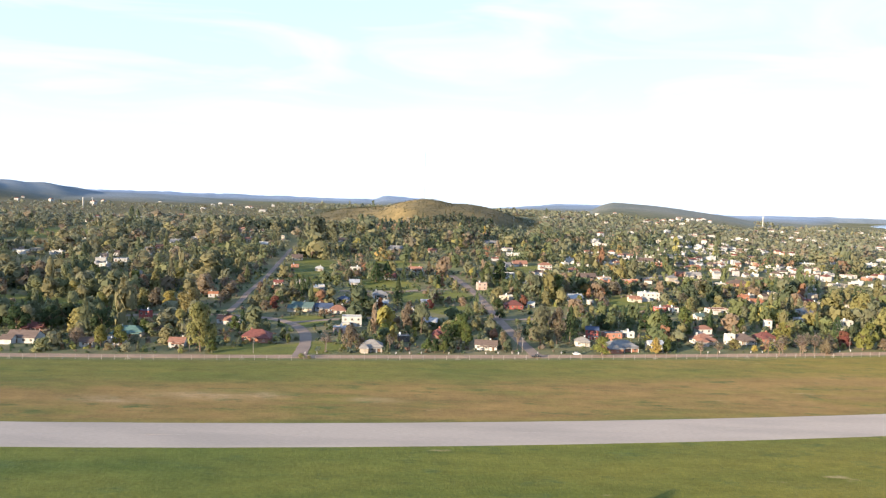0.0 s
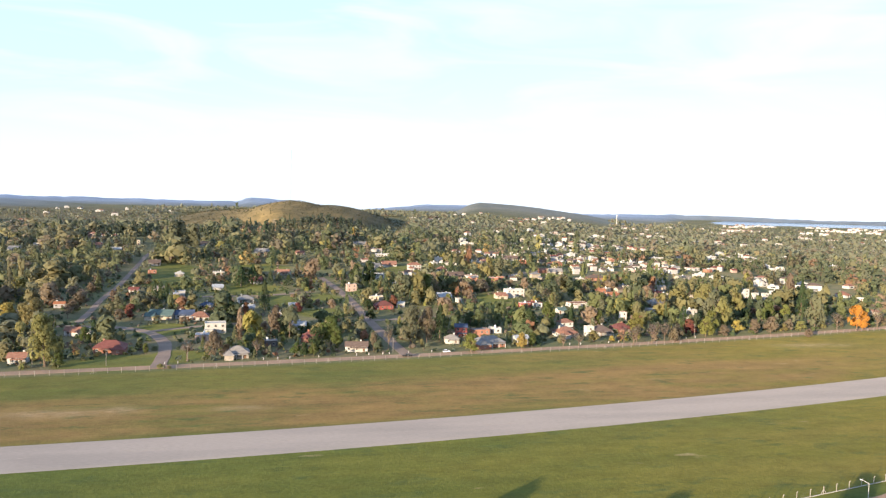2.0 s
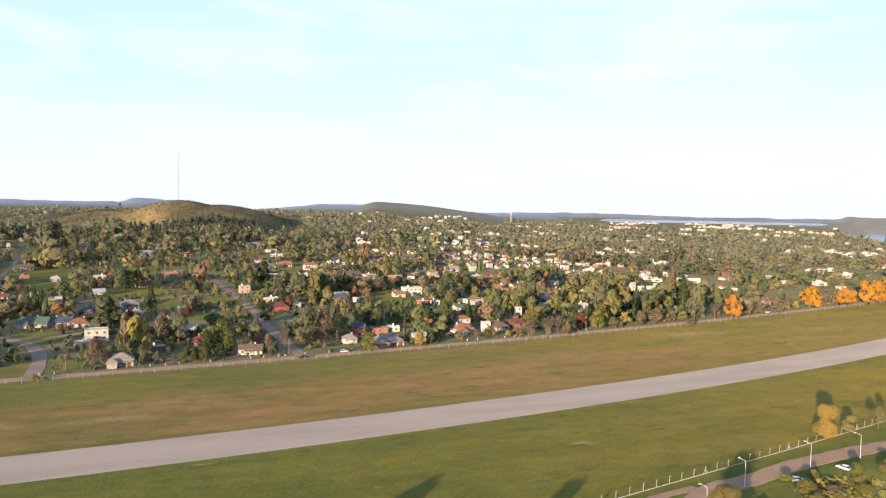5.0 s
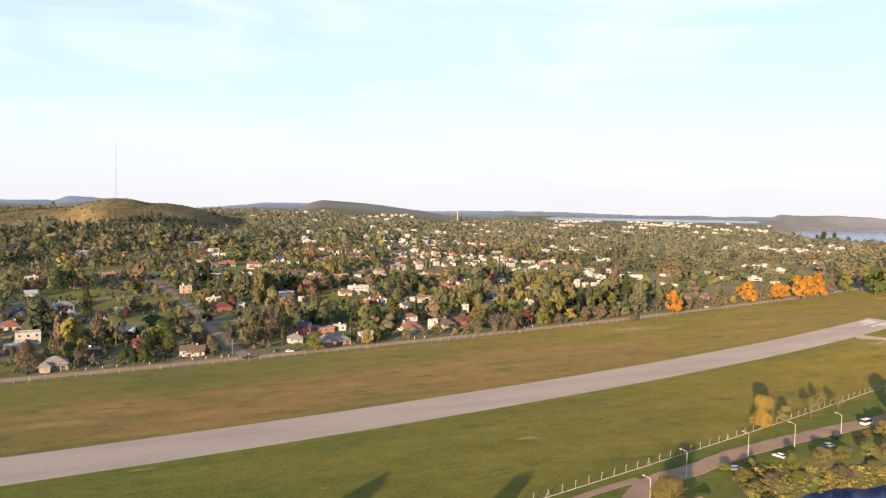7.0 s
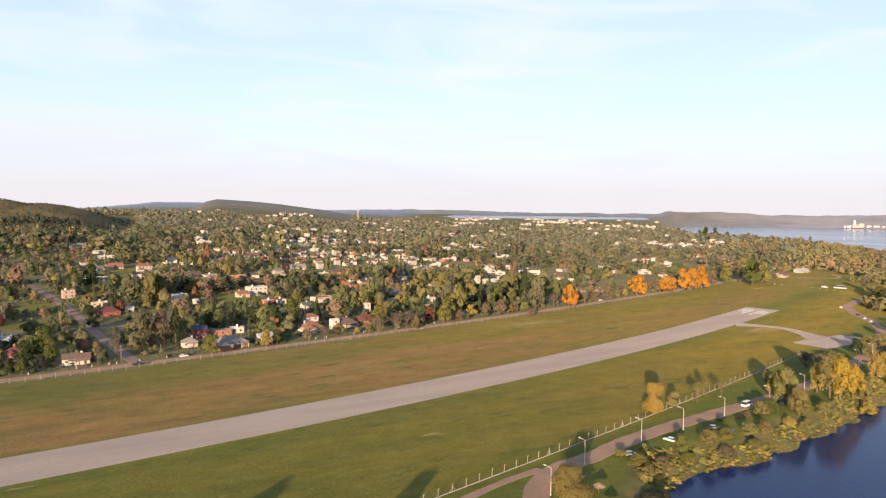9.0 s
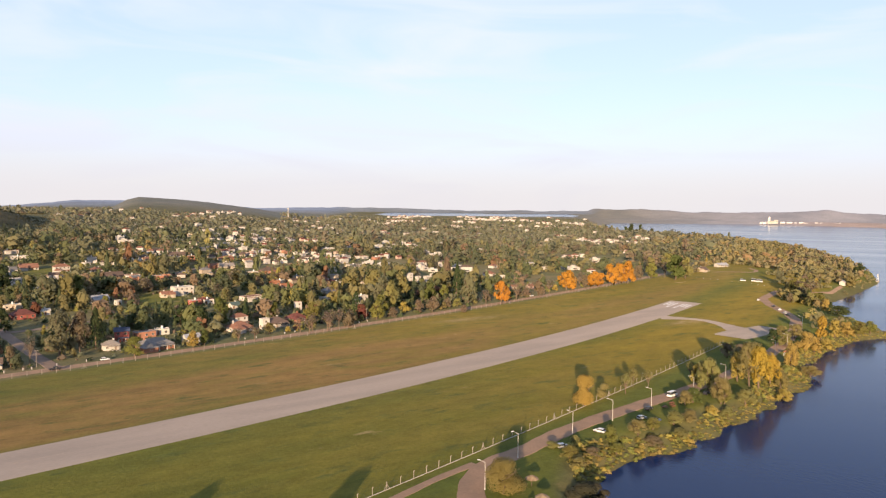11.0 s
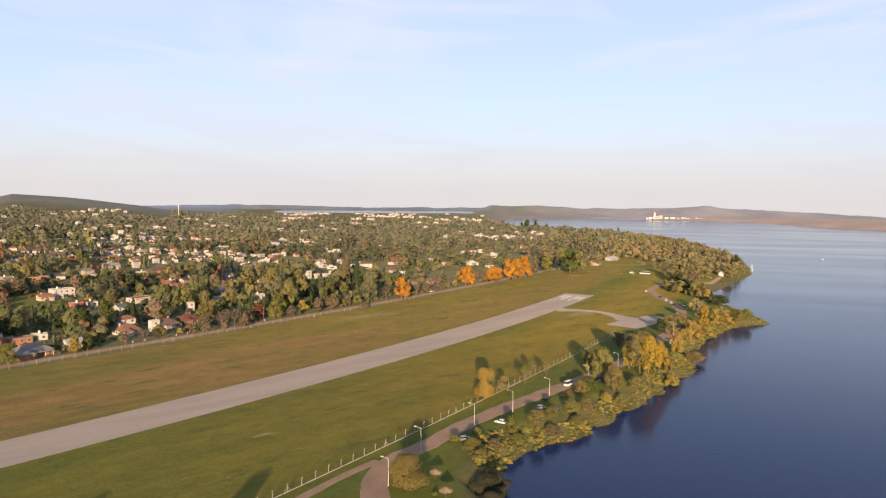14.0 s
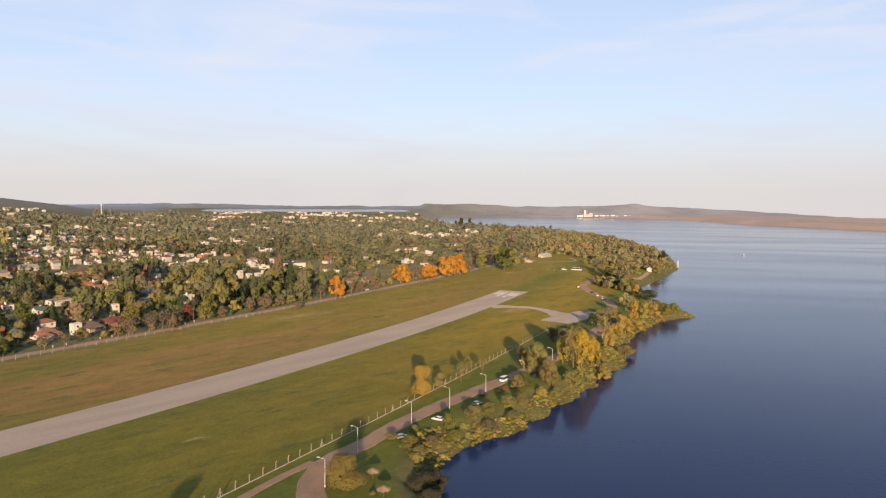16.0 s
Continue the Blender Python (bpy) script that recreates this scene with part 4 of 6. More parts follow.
house(-226.7, 402.2, 6, 12.3, 7.2, 1, "gable", "brick", "red")
house(-170.2, 540.0, 7, 8.0, 5.0, 1, "gable", "grey", "orange")
house(-434.4, 745.5, 6, 14.8, 11.0, 1, "flat", "white", "white")
house(-430.0, 765.8, -10, 12.3, 9.8, 1, "flat", "cream", "tar")
house(-400.3, 753.9, 7, 13.3, 8.5, 1, "flat", "white", "tar")
house(-315.9, 677.9, -1, 10.5, 6.7, 1, "flat", "white", "grey")
house(-265.6, 630.4, 8, 8.6, 6.2, 1, "gable", "white", "grey")
house(-318.3, 718.1, 9, 14.7, 9.2, 1, "flat", "grey", "zinc")
house(-332.7, 903.5, 13, 13.5, 9.8, 1, "gable", "white", "grey")
house(-330.2, 966.3, 7, 9.6, 6.1, 1, "flat", "white", "white")
house(-240.0, 764.1, 9, 12.5, 8.0, 1, "hip", "white", "white")
house(-187.9, 538.4, 5, 5.0, 5.0, 1, "flat", "white", "tar")
house(-132.4, 445.2, -10, 11.0, 6.7, 1, "gable", "white", "terracotta")
house(-123.4, 439.5, -12, 5.0, 5.0, 1, "gable", "white", "grey")
house(-100.7, 397.1, 4, 17.4, 11.0, 1, "hip", "brick", "red")
house(-158.0, 790.8, 9, 13.8, 10.9, 1, "gable", "white", "brown")
house(-147.7, 728.5, 13, 8.7, 5.6, 1, "flat", "brick", "terracotta")
house(-260.7, 969.0, 7, 15.6, 10.7, 1, "hip", "cream", "terracotta")
house(-226.1, 915.2, 14, 13.2, 9.9, 1, "gable", "white", "white")
house(-220.8, 1004.7, 4, 5.0, 5.0, 2, "flat", "cream", "tar")
house(-137.3, 610.0, 2, 8.8, 5.7, 1, "gable", "white", "red")
house(-120.1, 617.6, 5, 8.9, 5.4, 1, "gable", "cream", "tar")
house(-94.8, 499.4, -10, 18.3, 11.0, 1, "gable", "cream", "teal")
house(-81.0, 501.6, 8, 14.3, 8.6, 1, "gable", "grey", "blue")
house(-70.2, 495.2, 6, 12.5, 8.9, 1, "hip", "white", "terracotta")
house(-72.4, 539.6, -10, 9.4, 6.0, 1, "hip", "grey", "blue")
house(-101.6, 590.0, 14, 14.0, 9.3, 1, "flat", "grey", "zinc")
house(-119.8, 709.4, 9, 9.6, 6.3, 1, "hip", "cream", "white")
house(-86.5, 723.5, 5, 13.6, 8.5, 1, "flat", "white", "grey")
house(-75.1, 626.7, 10, 9.9, 7.5, 1, "gable", "white", "zinc")
house(-55.1, 450.4, 9, 14.2, 9.6, 2, "flat", "white", "white")
house(-58.1, 428.6, 3, 11.6, 7.9, 1, "flat", "pink", "zinc")
house(-35.6, 379.0, 6, 13.8, 10.3, 1, "hip", "stone", "tar")
house(-47.5, 565.6, 12, 13.3, 9.8, 1, "hip", "white", "grey")
house(-42.2, 528.3, 14, 9.2, 5.6, 1, "gable", "white", "zinc")
house(-22.1, 509.4, 9, 9.6, 6.1, 1, "flat", "white", "white")
house(-11.3, 538.7, 9, 6.8, 5.0, 1, "gable", "white", "zinc")
house(-20.7, 407.0, 7, 9.0, 6.8, 1, "flat", "dark", "tar")
house(-5.6, 459.9, -9, 10.8, 7.7, 1, "gable", "grey", "zinc")
house(2.1, 422.2, -3, 12.6, 9.6, 1, "hip", "brick", "red")
house(-47.3, 669.1, 9, 12.6, 9.9, 1, "gable", "white", "red")
house(-24.8, 728.1, -10, 13.6, 8.2, 1, "gable", "white", "terracotta")
house(-11.8, 913.0, -11, 12.1, 6.9, 1, "gable", "pink", "terracotta")
house(-57.7, 925.4, -10, 18.8, 11.0, 1, "gable", "grey", "grey")
house(-139.8, 1010.0, 11, 17.5, 11.0, 1, "gable", "grey", "brown")
house(25.9, 390.9, -7, 14.2, 7.9, 1, "gable", "white", "brown")
house(35.5, 623.3, 10, 9.8, 5.8, 2, "flat", "pink", "tar")
house(52.6, 577.0, 6, 12.7, 7.1, 1, "flat", "cream", "white")
house(54.6, 536.0, 9, 15.2, 11.0, 1, "hip", "red", "red")
house(68.1, 542.7, 8, 6.9, 5.0, 1, "gable", "white", "white")
house(108.1, 579.8, 11, 13.8, 9.7, 1, "gable", "white", "zinc")
house(117.5, 563.2, 13, 5.0, 5.0, 1, "flat", "white", "white")
house(99.6, 727.1, 3, 24.0, 11.0, 1, "flat", "cream", "terracotta")
house(110.6, 769.3, 7, 15.8, 8.8, 2, "hip", "white", "terracotta")
house(68.9, 782.8, 14, 14.7, 10.0, 1, "gable", "white", "grey")
house(64.2, 693.5, 5, 14.1, 10.6, 2, "flat", "white", "white")
house(86.8, 801.8, 3, 18.8, 11.0, 1, "gable", "white", "terracotta")
house(87.3, 967.5, 10, 16.6, 11.0, 1, "flat", "white", "terracotta")
house(69.8, 1037.4, 8, 21.0, 11.0, 1, "gable", "grey", "grey")
house(89.5, 902.7, 0, 19.8, 11.0, 1, "flat", "white", "white")
house(91.9, 431.2, -9, 9.0, 6.4, 2, "gable", "red", "blue")
house(82.0, 409.9, -3, 9.2, 7.3, 1, "hip", "white", "tar")
house(101.1, 399.1, 10, 20.0, 11.0, 1, "hip", "brick", "grey")
house(115.8, 440.9, -10, 9.3, 5.7, 1, "flat", "white", "white")
house(105.2, 436.9, 9, 12.7, 7.1, 1, "flat", "brick", "grey")
house(122.8, 407.5, 11, 10.1, 6.3, 1, "gable", "white", "zinc")
house(165.5, 541.4, 12, 8.9, 7.0, 1, "flat", "red", "white")
house(172.2, 595.3, 5, 18.4, 11.0, 2, "flat", "white", "white")
house(157.2, 584.5, 6, 10.4, 6.4, 1, "gable", "cream", "terracotta")
house(171.8, 543.7, 7, 7.2, 5.0, 1, "gable", "brick", "red")
house(143.4, 711.5, 8, 20.3, 11.0, 1, "gable", "white", "brown")
house(138.0, 756.9, 7, 12.0, 9.3, 1, "hip", "white", "terracotta")
house(159.3, 707.6, 11, 14.7, 10.0, 1, "flat", "white", "terracotta")
house(233.7, 1074.8, 0, 24.0, 11.0, 1, "flat", "white", "white")
house(311.6, 1094.3, 13, 12.4, 6.8, 1, "flat", "white", "white")
house(227.2, 887.6, -7, 7.9, 5.4, 1, "flat", "white", "white")
house(248.9, 880.5, -4, 21.4, 11.0, 1, "gable", "white", "brown")
house(157.3, 427.3, 13, 14.3, 10.9, 1, "hip", "white", "terracotta")
house(163.8, 445.6, 12, 10.4, 7.0, 2, "hip", "white", "terracotta")
house(181.4, 431.0, 10, 16.1, 11.0, 1, "hip", "white", "brown")
house(173.0, 426.9, 9, 5.8, 5.0, 2, "flat", "white", "white")
house(200.1, 440.8, 9, 13.7, 9.4, 1, "hip", "brick", "red")
house(220.7, 482.5, 5, 5.0, 5.0, 2, "flat", "white", "terracotta")
house(277.1, 490.8, 11, 10.6, 6.4, 2, "flat", "white", "white")
house(209.7, 544.0, 14, 19.1, 10.6, 1, "flat", "white", "terracotta")
house(282.1, 551.6, 6, 15.5, 11.0, 1, "hip", "white", "grey")
house(260.0, 514.0, 14, 12.6, 9.0, 1, "flat", "white", "white")
house(184.6, 511.8, 10, 7.7, 5.6, 1, "gable", "white", "teal")
house(264.8, 757.3, 1, 17.5, 11.0, 1, "gable", "cream", "tar")
house(259.3, 591.9, 7, 11.1, 7.7, 1, "gable", "pink", "orange")
house(175.6, 542.0, -4, 8.9, 6.2, 1, "flat", "white", "red")
house(387.6, 591.5, 11, 6.6, 5.0, 3, "flat", "white", "white")
house(394.4, 587.0, 13, 6.0, 5.0, 2, "flat", "white", "white")
house(403.5, 585.6, 5, 6.1, 5.0, 2, "flat", "white", "white")
house(441.8, 624.6, 4, 11.9, 8.0, 1, "flat", "white", "white")
house(608.2, 862.9, 7, 24.0, 11.0, 1, "flat", "white", "white")
house(499.2, 606.5, 12, 12.2, 9.0, 1, "hip", "white", "terracotta")
house(493.6, 577.1, -11, 5.3, 5.0, 1, "flat", "white", "white")
house(625.8, 678.5, 10, 15.7, 11.0, 1, "flat", "white", "zinc")
house(601.0, 626.0, 5, 6.7, 5.0, 1, "flat", "white", "white")
house(1032.7, 1460.8, -3, 19.5, 11.0, 1, "flat", "white", "white")
house(1173.2, 2236.7, 6, 24.0, 11.0, 1, "flat", "white", "white")
house(562.1, 1702.0, -6, 13.9, 7.8, 3, "flat", "white", "white")
house(339.8, 842.9, -5, 7.1, 5.0, 1, "flat", "white", "white")
house(426.7, 820.8, 12, 10.1, 5.9, 1, "gable", "white", "terracotta")
house(593.7, 995.6, 12, 14.4, 9.0, 2, "flat", "white", "white")
house(488.8, 967.8, 10, 24.0, 11.0, 1, "flat", "white", "white")
house(408.2, 742.3, 9, 19.7, 11.0, 1, "flat", "cream", "tar")
house(476.1, 842.4, 8, 18.0, 11.0, 1, "flat", "white", "terracotta")
house(260.2, 617.9, 6, 9.4, 5.4, 1, "gable", "brick", "orange")
house(292.2, 709.1, 4, 21.4, 11.0, 1, "hip", "brick", "brown")
house(1206.9, 1198.1, 8, 18.5, 11.0, 1, "flat", "white", "white")
house(745, 512, 6, 14.8, 9.4, 1, "gable", "stone", "brown")
house(820, 536, -4, 22.0, 8.5, 1, "gable", "white", "zinc")
house(735.5, 915.1, 7, 10.9, 7.3, 1, "flat", "white", "white")
house(749.6, 844.0, 4, 8.8, 5.2, 1, "gable", "white", "terracotta")
house(454.4, 492.5, 7, 7.3, 5.6, 1, "gable", "pink", "terracotta")
house(440.3, 499.3, -8, 6.2, 5.0, 1, "gable", "cream", "terracotta")
tree(-120.8, 363.2, 25.9, 18.9, "olive")
tree(-159.9, 463.8, 19.4, 15.5, "olive")
tree(-165.8, 402.9, 9.0, 9.0, "green")
tree(-173.4, 367.3, 11.6, 11.0, "lime")
tree(-165.3, 371.0, 11.0, 11.0, "lime")
tree(-184.8, 365.1, 10.4, 9.8, "bare")
tree(-117.4, 429.1, 11.3, 8.5, "conifer")
tree(-120.7, 422.9, 9.1, 7.0, "green")
tree(-46.2, 374.8, 13.9, 10.8, "brown")
tree(-59.2, 372.9, 10.8, 7.8, "bare")
tree(-30.2, 516.1, 22.9, 10.6, "conifer")
tree(-55.2, 506.9, 17.7, 16.9, "dark")
tree(-58.3, 647.1, 17.4, 17.4, "conifer")
tree(-48.9, 656.0, 17.6, 15.5, "conifer")
tree(-18.0, 656.5, 10.3, 8.3, "conifer")
tree(-10.9, 432.5, 20.6, 15.1, "greygreen")
tree(12.3, 405.0, 17.4, 16.1, "green")
tree(4.3, 398.0, 12.7, 10.8, "dark")
tree(57.3, 406.2, 24.2, 17.0, "greygreen")
tree(67.6, 410.8, 21.2, 11.9, "brown")
tree(75.9, 415.6, 21.5, 12.8, "conifer")
tree(72.7, 574.3, 22.8, 20.1, "greygreen")
tree(84.3, 576.8, 25.3, 20.2, "olive")
tree(94.4, 583.4, 20.9, 15.8, "green")
tree(41.6, 661.5, 18.7, 18.7, "dark")
tree(55.4, 671.7, 21.2, 19.1, "dark")
tree(42.6, 388.5, 15.6, 6.9, "bare")
tree(87.5, 383.1, 10.6, 11.9, "lime")
tree(105.5, 544.4, 10.5, 9.6, "lime")
tree(152.9, 447.9, 19.5, 15.7, "green")
tree(172.6, 458.1, 12.4, 8.5, "conifer")
tree(245.4, 442.2, 16.0, 6.0, "cypress")
tree(240.5, 425.2, 7.0, 7.7, "red")
tree(255.6, 425.8, 16.5, 11.8, "lime")
tree(256.4, 494.9, 17.6, 17.6, "olive")
tree(284.2, 521.4, 21.5, 28.1, "olive")
tree(300.2, 513.5, 23.4, 23.4, "olive")
tree(291.2, 481.2, 22.2, 20.4, "greygreen")
tree(255.1, 488.7, 9.6, 11.3, "lime")
tree(208.8, 434.9, 13.7, 13.0, "lime")
tree(193.5, 460.7, 11.1, 9.5, "green")
tree(144.7, 394.8, 8.0, 8.7, "bare")
tree(154.3, 395.5, 7.4, 10.1, "bare")
tree(194.6, 404.6, 10.0, 9.3, "bare")
tree(185.9, 403.1, 9.2, 9.9, "bare")
tree(206.7, 406.5, 10.8, 13.0, "bare")
tree(222.3, 408.6, 8.8, 13.3, "brown")
tree(118.5, 390.6, 9.7, 8.4, "gold")
tree(125.9, 394.7, 8.6, 7.9, "green")
tree(139.9, 445.8, 14.8, 12.6, "dark")
tree(132.9, 464.9, 11.5, 11.5, "dark")
tree(102.3, 450.7, 12.5, 11.0, "dark")
tree(-82.1, 390.5, 5.7, 5.1, "green")
tree(-118.7, 489.6, 8.0, 8.8, "brown")
tree(-115.1, 498.8, 8.9, 8.1, "red")
tree(-105.6, 550.6, 17.7, 4.0, "cypress")
tree(-109.7, 549.8, 17.7, 4.0, "cypress")
tree(-101.4, 551.4, 15.9, 4.0, "cypress")
tree(-40.7, 378.5, 7.3, 6.7, "brown")
tree(-25.7, 377.8, 9.1, 7.3, "bare")
tree(-19.4, 431.2, 19.2, 11.7, "brown")
tree(-30.7, 403.0, 10.9, 9.7, "green")
tree(-25.5, 396.2, 9.5, 7.0, "gold")
tree(-6.3, 380.6, 7.3, 6.7, "green")
tree(2.7, 377.6, 7.2, 7.8, "green")
tree(-1.8, 377.6, 7.8, 7.2, "dark")
tree(15.3, 399.7, 12.7, 11.5, "green")
tree(35.1, 390.3, 10.6, 6.9, "brown")
tree(186.7, 699.8, 22.7, 13.6, "greygreen")
tree(175.4, 698.6, 22.6, 12.4, "olive")
tree(94.8, 1074.2, 10.1, 6.7, "lime")
tree(64.8, 1108.6, 22.6, 6.1, "gold")
tree(-164.5, 947.7, 39.1, 33.1, "greygreen")
tree(-143.4, 955.2, 33.3, 27.2, "greygreen")
tree(-226.2, 480.7, 10.9, 12.6, "lime")
tree(-211.4, 472.9, 12.3, 14.7, "olive")
tree(-281.9, 584.3, 15.3, 15.3, "lime")
tree(-229.3, 541.4, 18.5, 13.9, "green")
tree(-215.8, 544.8, 18.5, 11.1, "olive")
tree(-191.1, 482.6, 14.8, 13.9, "brown")
tree(-180.7, 480.1, 13.8, 13.0, "gold")
tree(-170.6, 478.4, 14.4, 13.6, "olive")
tree(-164.2, 479.5, 12.0, 11.2, "brown")
tree(-200.3, 486.5, 14.1, 12.5, "olive")
tree(-265.8, 470.5, 11.1, 12.8, "green")
tree(-232.0, 393.8, 15.9, 15.9, "dark")
tree(-219.1, 404.6, 14.6, 14.6, "dark")
tree(-214.4, 414.0, 14.8, 16.2, "dark")
tree(-189.4, 402.5, 14.1, 14.1, "dark")
tree(-187.6, 356.8, 3.9, 3.9, "brown")
tree(-254.2, 423.2, 14.1, 14.1, "olive")
tree(-114.3, 360.9, 7.3, 6.6, "green")
tree(41.2, 488.9, 7.8, 7.8, "dark")
tree(42.2, 528.5, 8.4, 10.9, "dark")
tree(62.2, 539.8, 9.4, 7.7, "red")
tree(-7.5, 520.0, 6.6, 7.4, "red")
tree(-42.9, 513.2, 8.1, 5.7, "red")
tree(369.9, 434.3, 18.7, 17.8, "orange")
tree(478.2, 469.6, 18.8, 20.9, "orange")
tree(515.1, 470.0, 16.3, 15.2, "orange")
tree(545.4, 476.8, 21.5, 18.1, "orange")
tree(568.2, 474.8, 23.1, 18.5, "orange")
tree(524.3, 470.3, 14.3, 13.2, "orange")
tree(556.8, 475.9, 21.7, 17.1, "orange")
tree(342.6, 441.0, 24.4, 14.8, "greygreen")
tree(368.6, 489.8, 28.7, 10.5, "conifer")
tree(439.5, 601.4, 23.2, 11.6, "brown")
tree(359.0, 439.5, 11.5, 10.6, "bare")
tree(391.7, 440.7, 13.8, 12.0, "bare")
tree(409.1, 446.7, 12.3, 12.3, "bare")
tree(424.7, 450.1, 13.5, 12.6, "brown")
tree(446.7, 459.7, 12.0, 11.0, "bare")
tree(498.3, 473.3, 12.9, 10.7, "bare")
tree(509.8, 477.3, 12.0, 10.9, "brown")
tree(638.0, 470.4, 26.0, 24.7, "green")
tree(660.4, 473.6, 22.8, 19.0, "olive")
tree(629.9, 494.3, 17.5, 16.2, "lime")
tree(605.9, 492.3, 15.8, 13.4, "brown")
tree(647.7, 490.9, 17.8, 11.4, "bare")
tree(278.8, 431.9, 8.8, 8.8, "gold")
tree(287.7, 427.2, 9.7, 10.5, "brown")
tree(299.9, 427.3, 11.4, 12.3, "brown")
tree(305.4, 465.2, 11.3, 13.0, "dark")
tree(269.8, 436.3, 24.1, 16.1, "olive")
tree(283.2, 474.4, 17.3, 17.3, "greygreen")
tree(325.0, 507.9, 21.7, 18.8, "olive")
tree(318.9, 436.1, 8.4, 9.3, "brown")
tree(242.2, 428.0, 9.2, 9.2, "red")
tree(248.4, 419.7, 13.7, 13.0, "lime")
tree(218.9, 405.0, 9.4, 9.4, "brown")
tree(211.3, 402.1, 12.1, 9.3, "bare")
tree(202.3, 399.9, 10.5, 9.1, "bare")
tree(187.5, 394.7, 9.6, 8.9, "bare")
tree(328.3, 471.6, 15.3, 15.3, "green")
tree(348.0, 479.9, 12.0, 12.0, "lime")
tree(317.1, 413.4, 5.7, 7.3, "brown")
tree(617.5, 516.1, 10.0, 12.6, "brown")
tree(697.4, 547.9, 16.6, 17.9, "olive")
tree(744.7, 558.7, 18.8, 17.4, "olive")
tree(683.8, 499.1, 21.1, 19.8, "green")
tree(127.1, 148.9, 9.2, 11.1, "pine")
tree(209.4, 196.4, 11.2, 9.0, "amber")
tree(223.3, 199.5, 5.7, 6.1, "bush")
tree(236.9, 199.4, 8.2, 5.8, "thin")
tree(248.3, 205.0, 7.9, 5.4, "thin")
tree(252.9, 200.8, 7.4, 5.4, "thin")
tree(281.6, 199.9, 7.8, 7.2, "thin")
tree(267.1, 181.0, 14.2, 11.2, "olive")
tree(273.8, 191.4, 10.5, 7.9, "gold")
tree(292.1, 177.8, 18.8, 13.4, "olive")
tree(292.1, 173.4, 19.2, 13.4, "yellow")
tree(304.9, 175.6, 13.8, 11.1, "yellow")
tree(295.6, 185.9, 13.7, 11.0, "gold")
tree(350.3, 217.9, 5.8, 11.0, "brown")
tree(337.3, 217.6, 7.5, 9.4, "brown")
tree(353.1, 211.1, 7.1, 10.3, "olive")
tree(345.8, 188.3, 13.6, 10.5, "gold")
tree(392.5, 206.1, 12.5, 12.5, "gold")
tree(430.7, 216.3, 15.1, 11.3, "yellow")
tree(456.2, 220.9, 12.7, 11.9, "gold")
tree(472.8, 220.9, 10.6, 12.2, "gold")
tree(484.7, 219.6, 9.1, 14.1, "lime")
tree(493.0, 216.1, 8.4, 10.1, "lime")
tree(258.3, 169.6, 10.7, 9.7, "olive")
tree(248.5, 175.4, 6.2, 8.6, "green")
tree(246.6, 165.9, 4.2, 6.1, "gold")
tree(228.0, 162.5, 4.9, 8.0, "olive")
tree(220.0, 163.2, 5.2, 8.7, "olive")
tree(186.5, 163.4, 6.3, 7.5, "lime")
tree(207.6, 162.8, 4.6, 6.3, "lime")
tree(199.4, 162.7, 5.3, 8.2, "olive")
tree(173.9, 167.2, 2.7, 4.2, "bush")
tree(164.3, 168.1, 1.9, 5.6, "bush")
tree(172.4, 158.4, 3.7, 6.4, "brown")
tree(161.1, 157.6, 4.7, 7.2, "lime")
tree(158.9, 151.9, 3.9, 7.1, "olive")
tree(184.1, 158.8, 3.9, 7.8, "lime")
tree(200.2, 157.1, 3.7, 8.1, "brown")
tree(213.9, 156.2, 3.8, 8.4, "olive")
tree(252.7, 163.2, 4.8, 9.5, "olive")
tree(271.6, 166.9, 6.5, 10.1, "olive")
tree(300.5, 166.7, 5.4, 10.8, "gold")
tree(351.6, 181.7, 6.2, 12.4, "olive")
tree(146.0, 137.5, 5.6, 10.5, "tangle")
tree(151.5, 140.5, 4.4, 8.0, "tangle")
tree(154.7, 138.8, 3.0, 5.1, "tangle")
tree(140.4, 130.9, 5.2, 9.0, "tangle")
tree(391.9, 216.6, 9.1, 9.1, "olive")
tree(395.9, 226.3, 8.5, 9.3, "dark")
tree(373.9, 227.8, 3.1, 7.5, "olive")
tree(361.1, 231.2, 3.3, 6.7, "olive")
tree(422.8, 227.6, 9.0, 11.2, "olive")
tree(417.8, 232.7, 7.5, 9.0, "olive")
tree(403.4, 206.3, 9.9, 10.6, "gold")
tree(425.2, 209.8, 7.4, 11.1, "gold")
tree(317.8, 182.3, 11.5, 10.3, "gold")
tree(310.3, 173.6, 8.4, 10.1, "olive")
tree(129.7, 140.7, 1.2, 2.2, "bush")

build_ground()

# two tall trees on the near shore, whose shadows fall across the grass
tree(2, 136, 15, 13.5, "greygreen")
tree(40, 122, 15, 13.5, "greygreen")


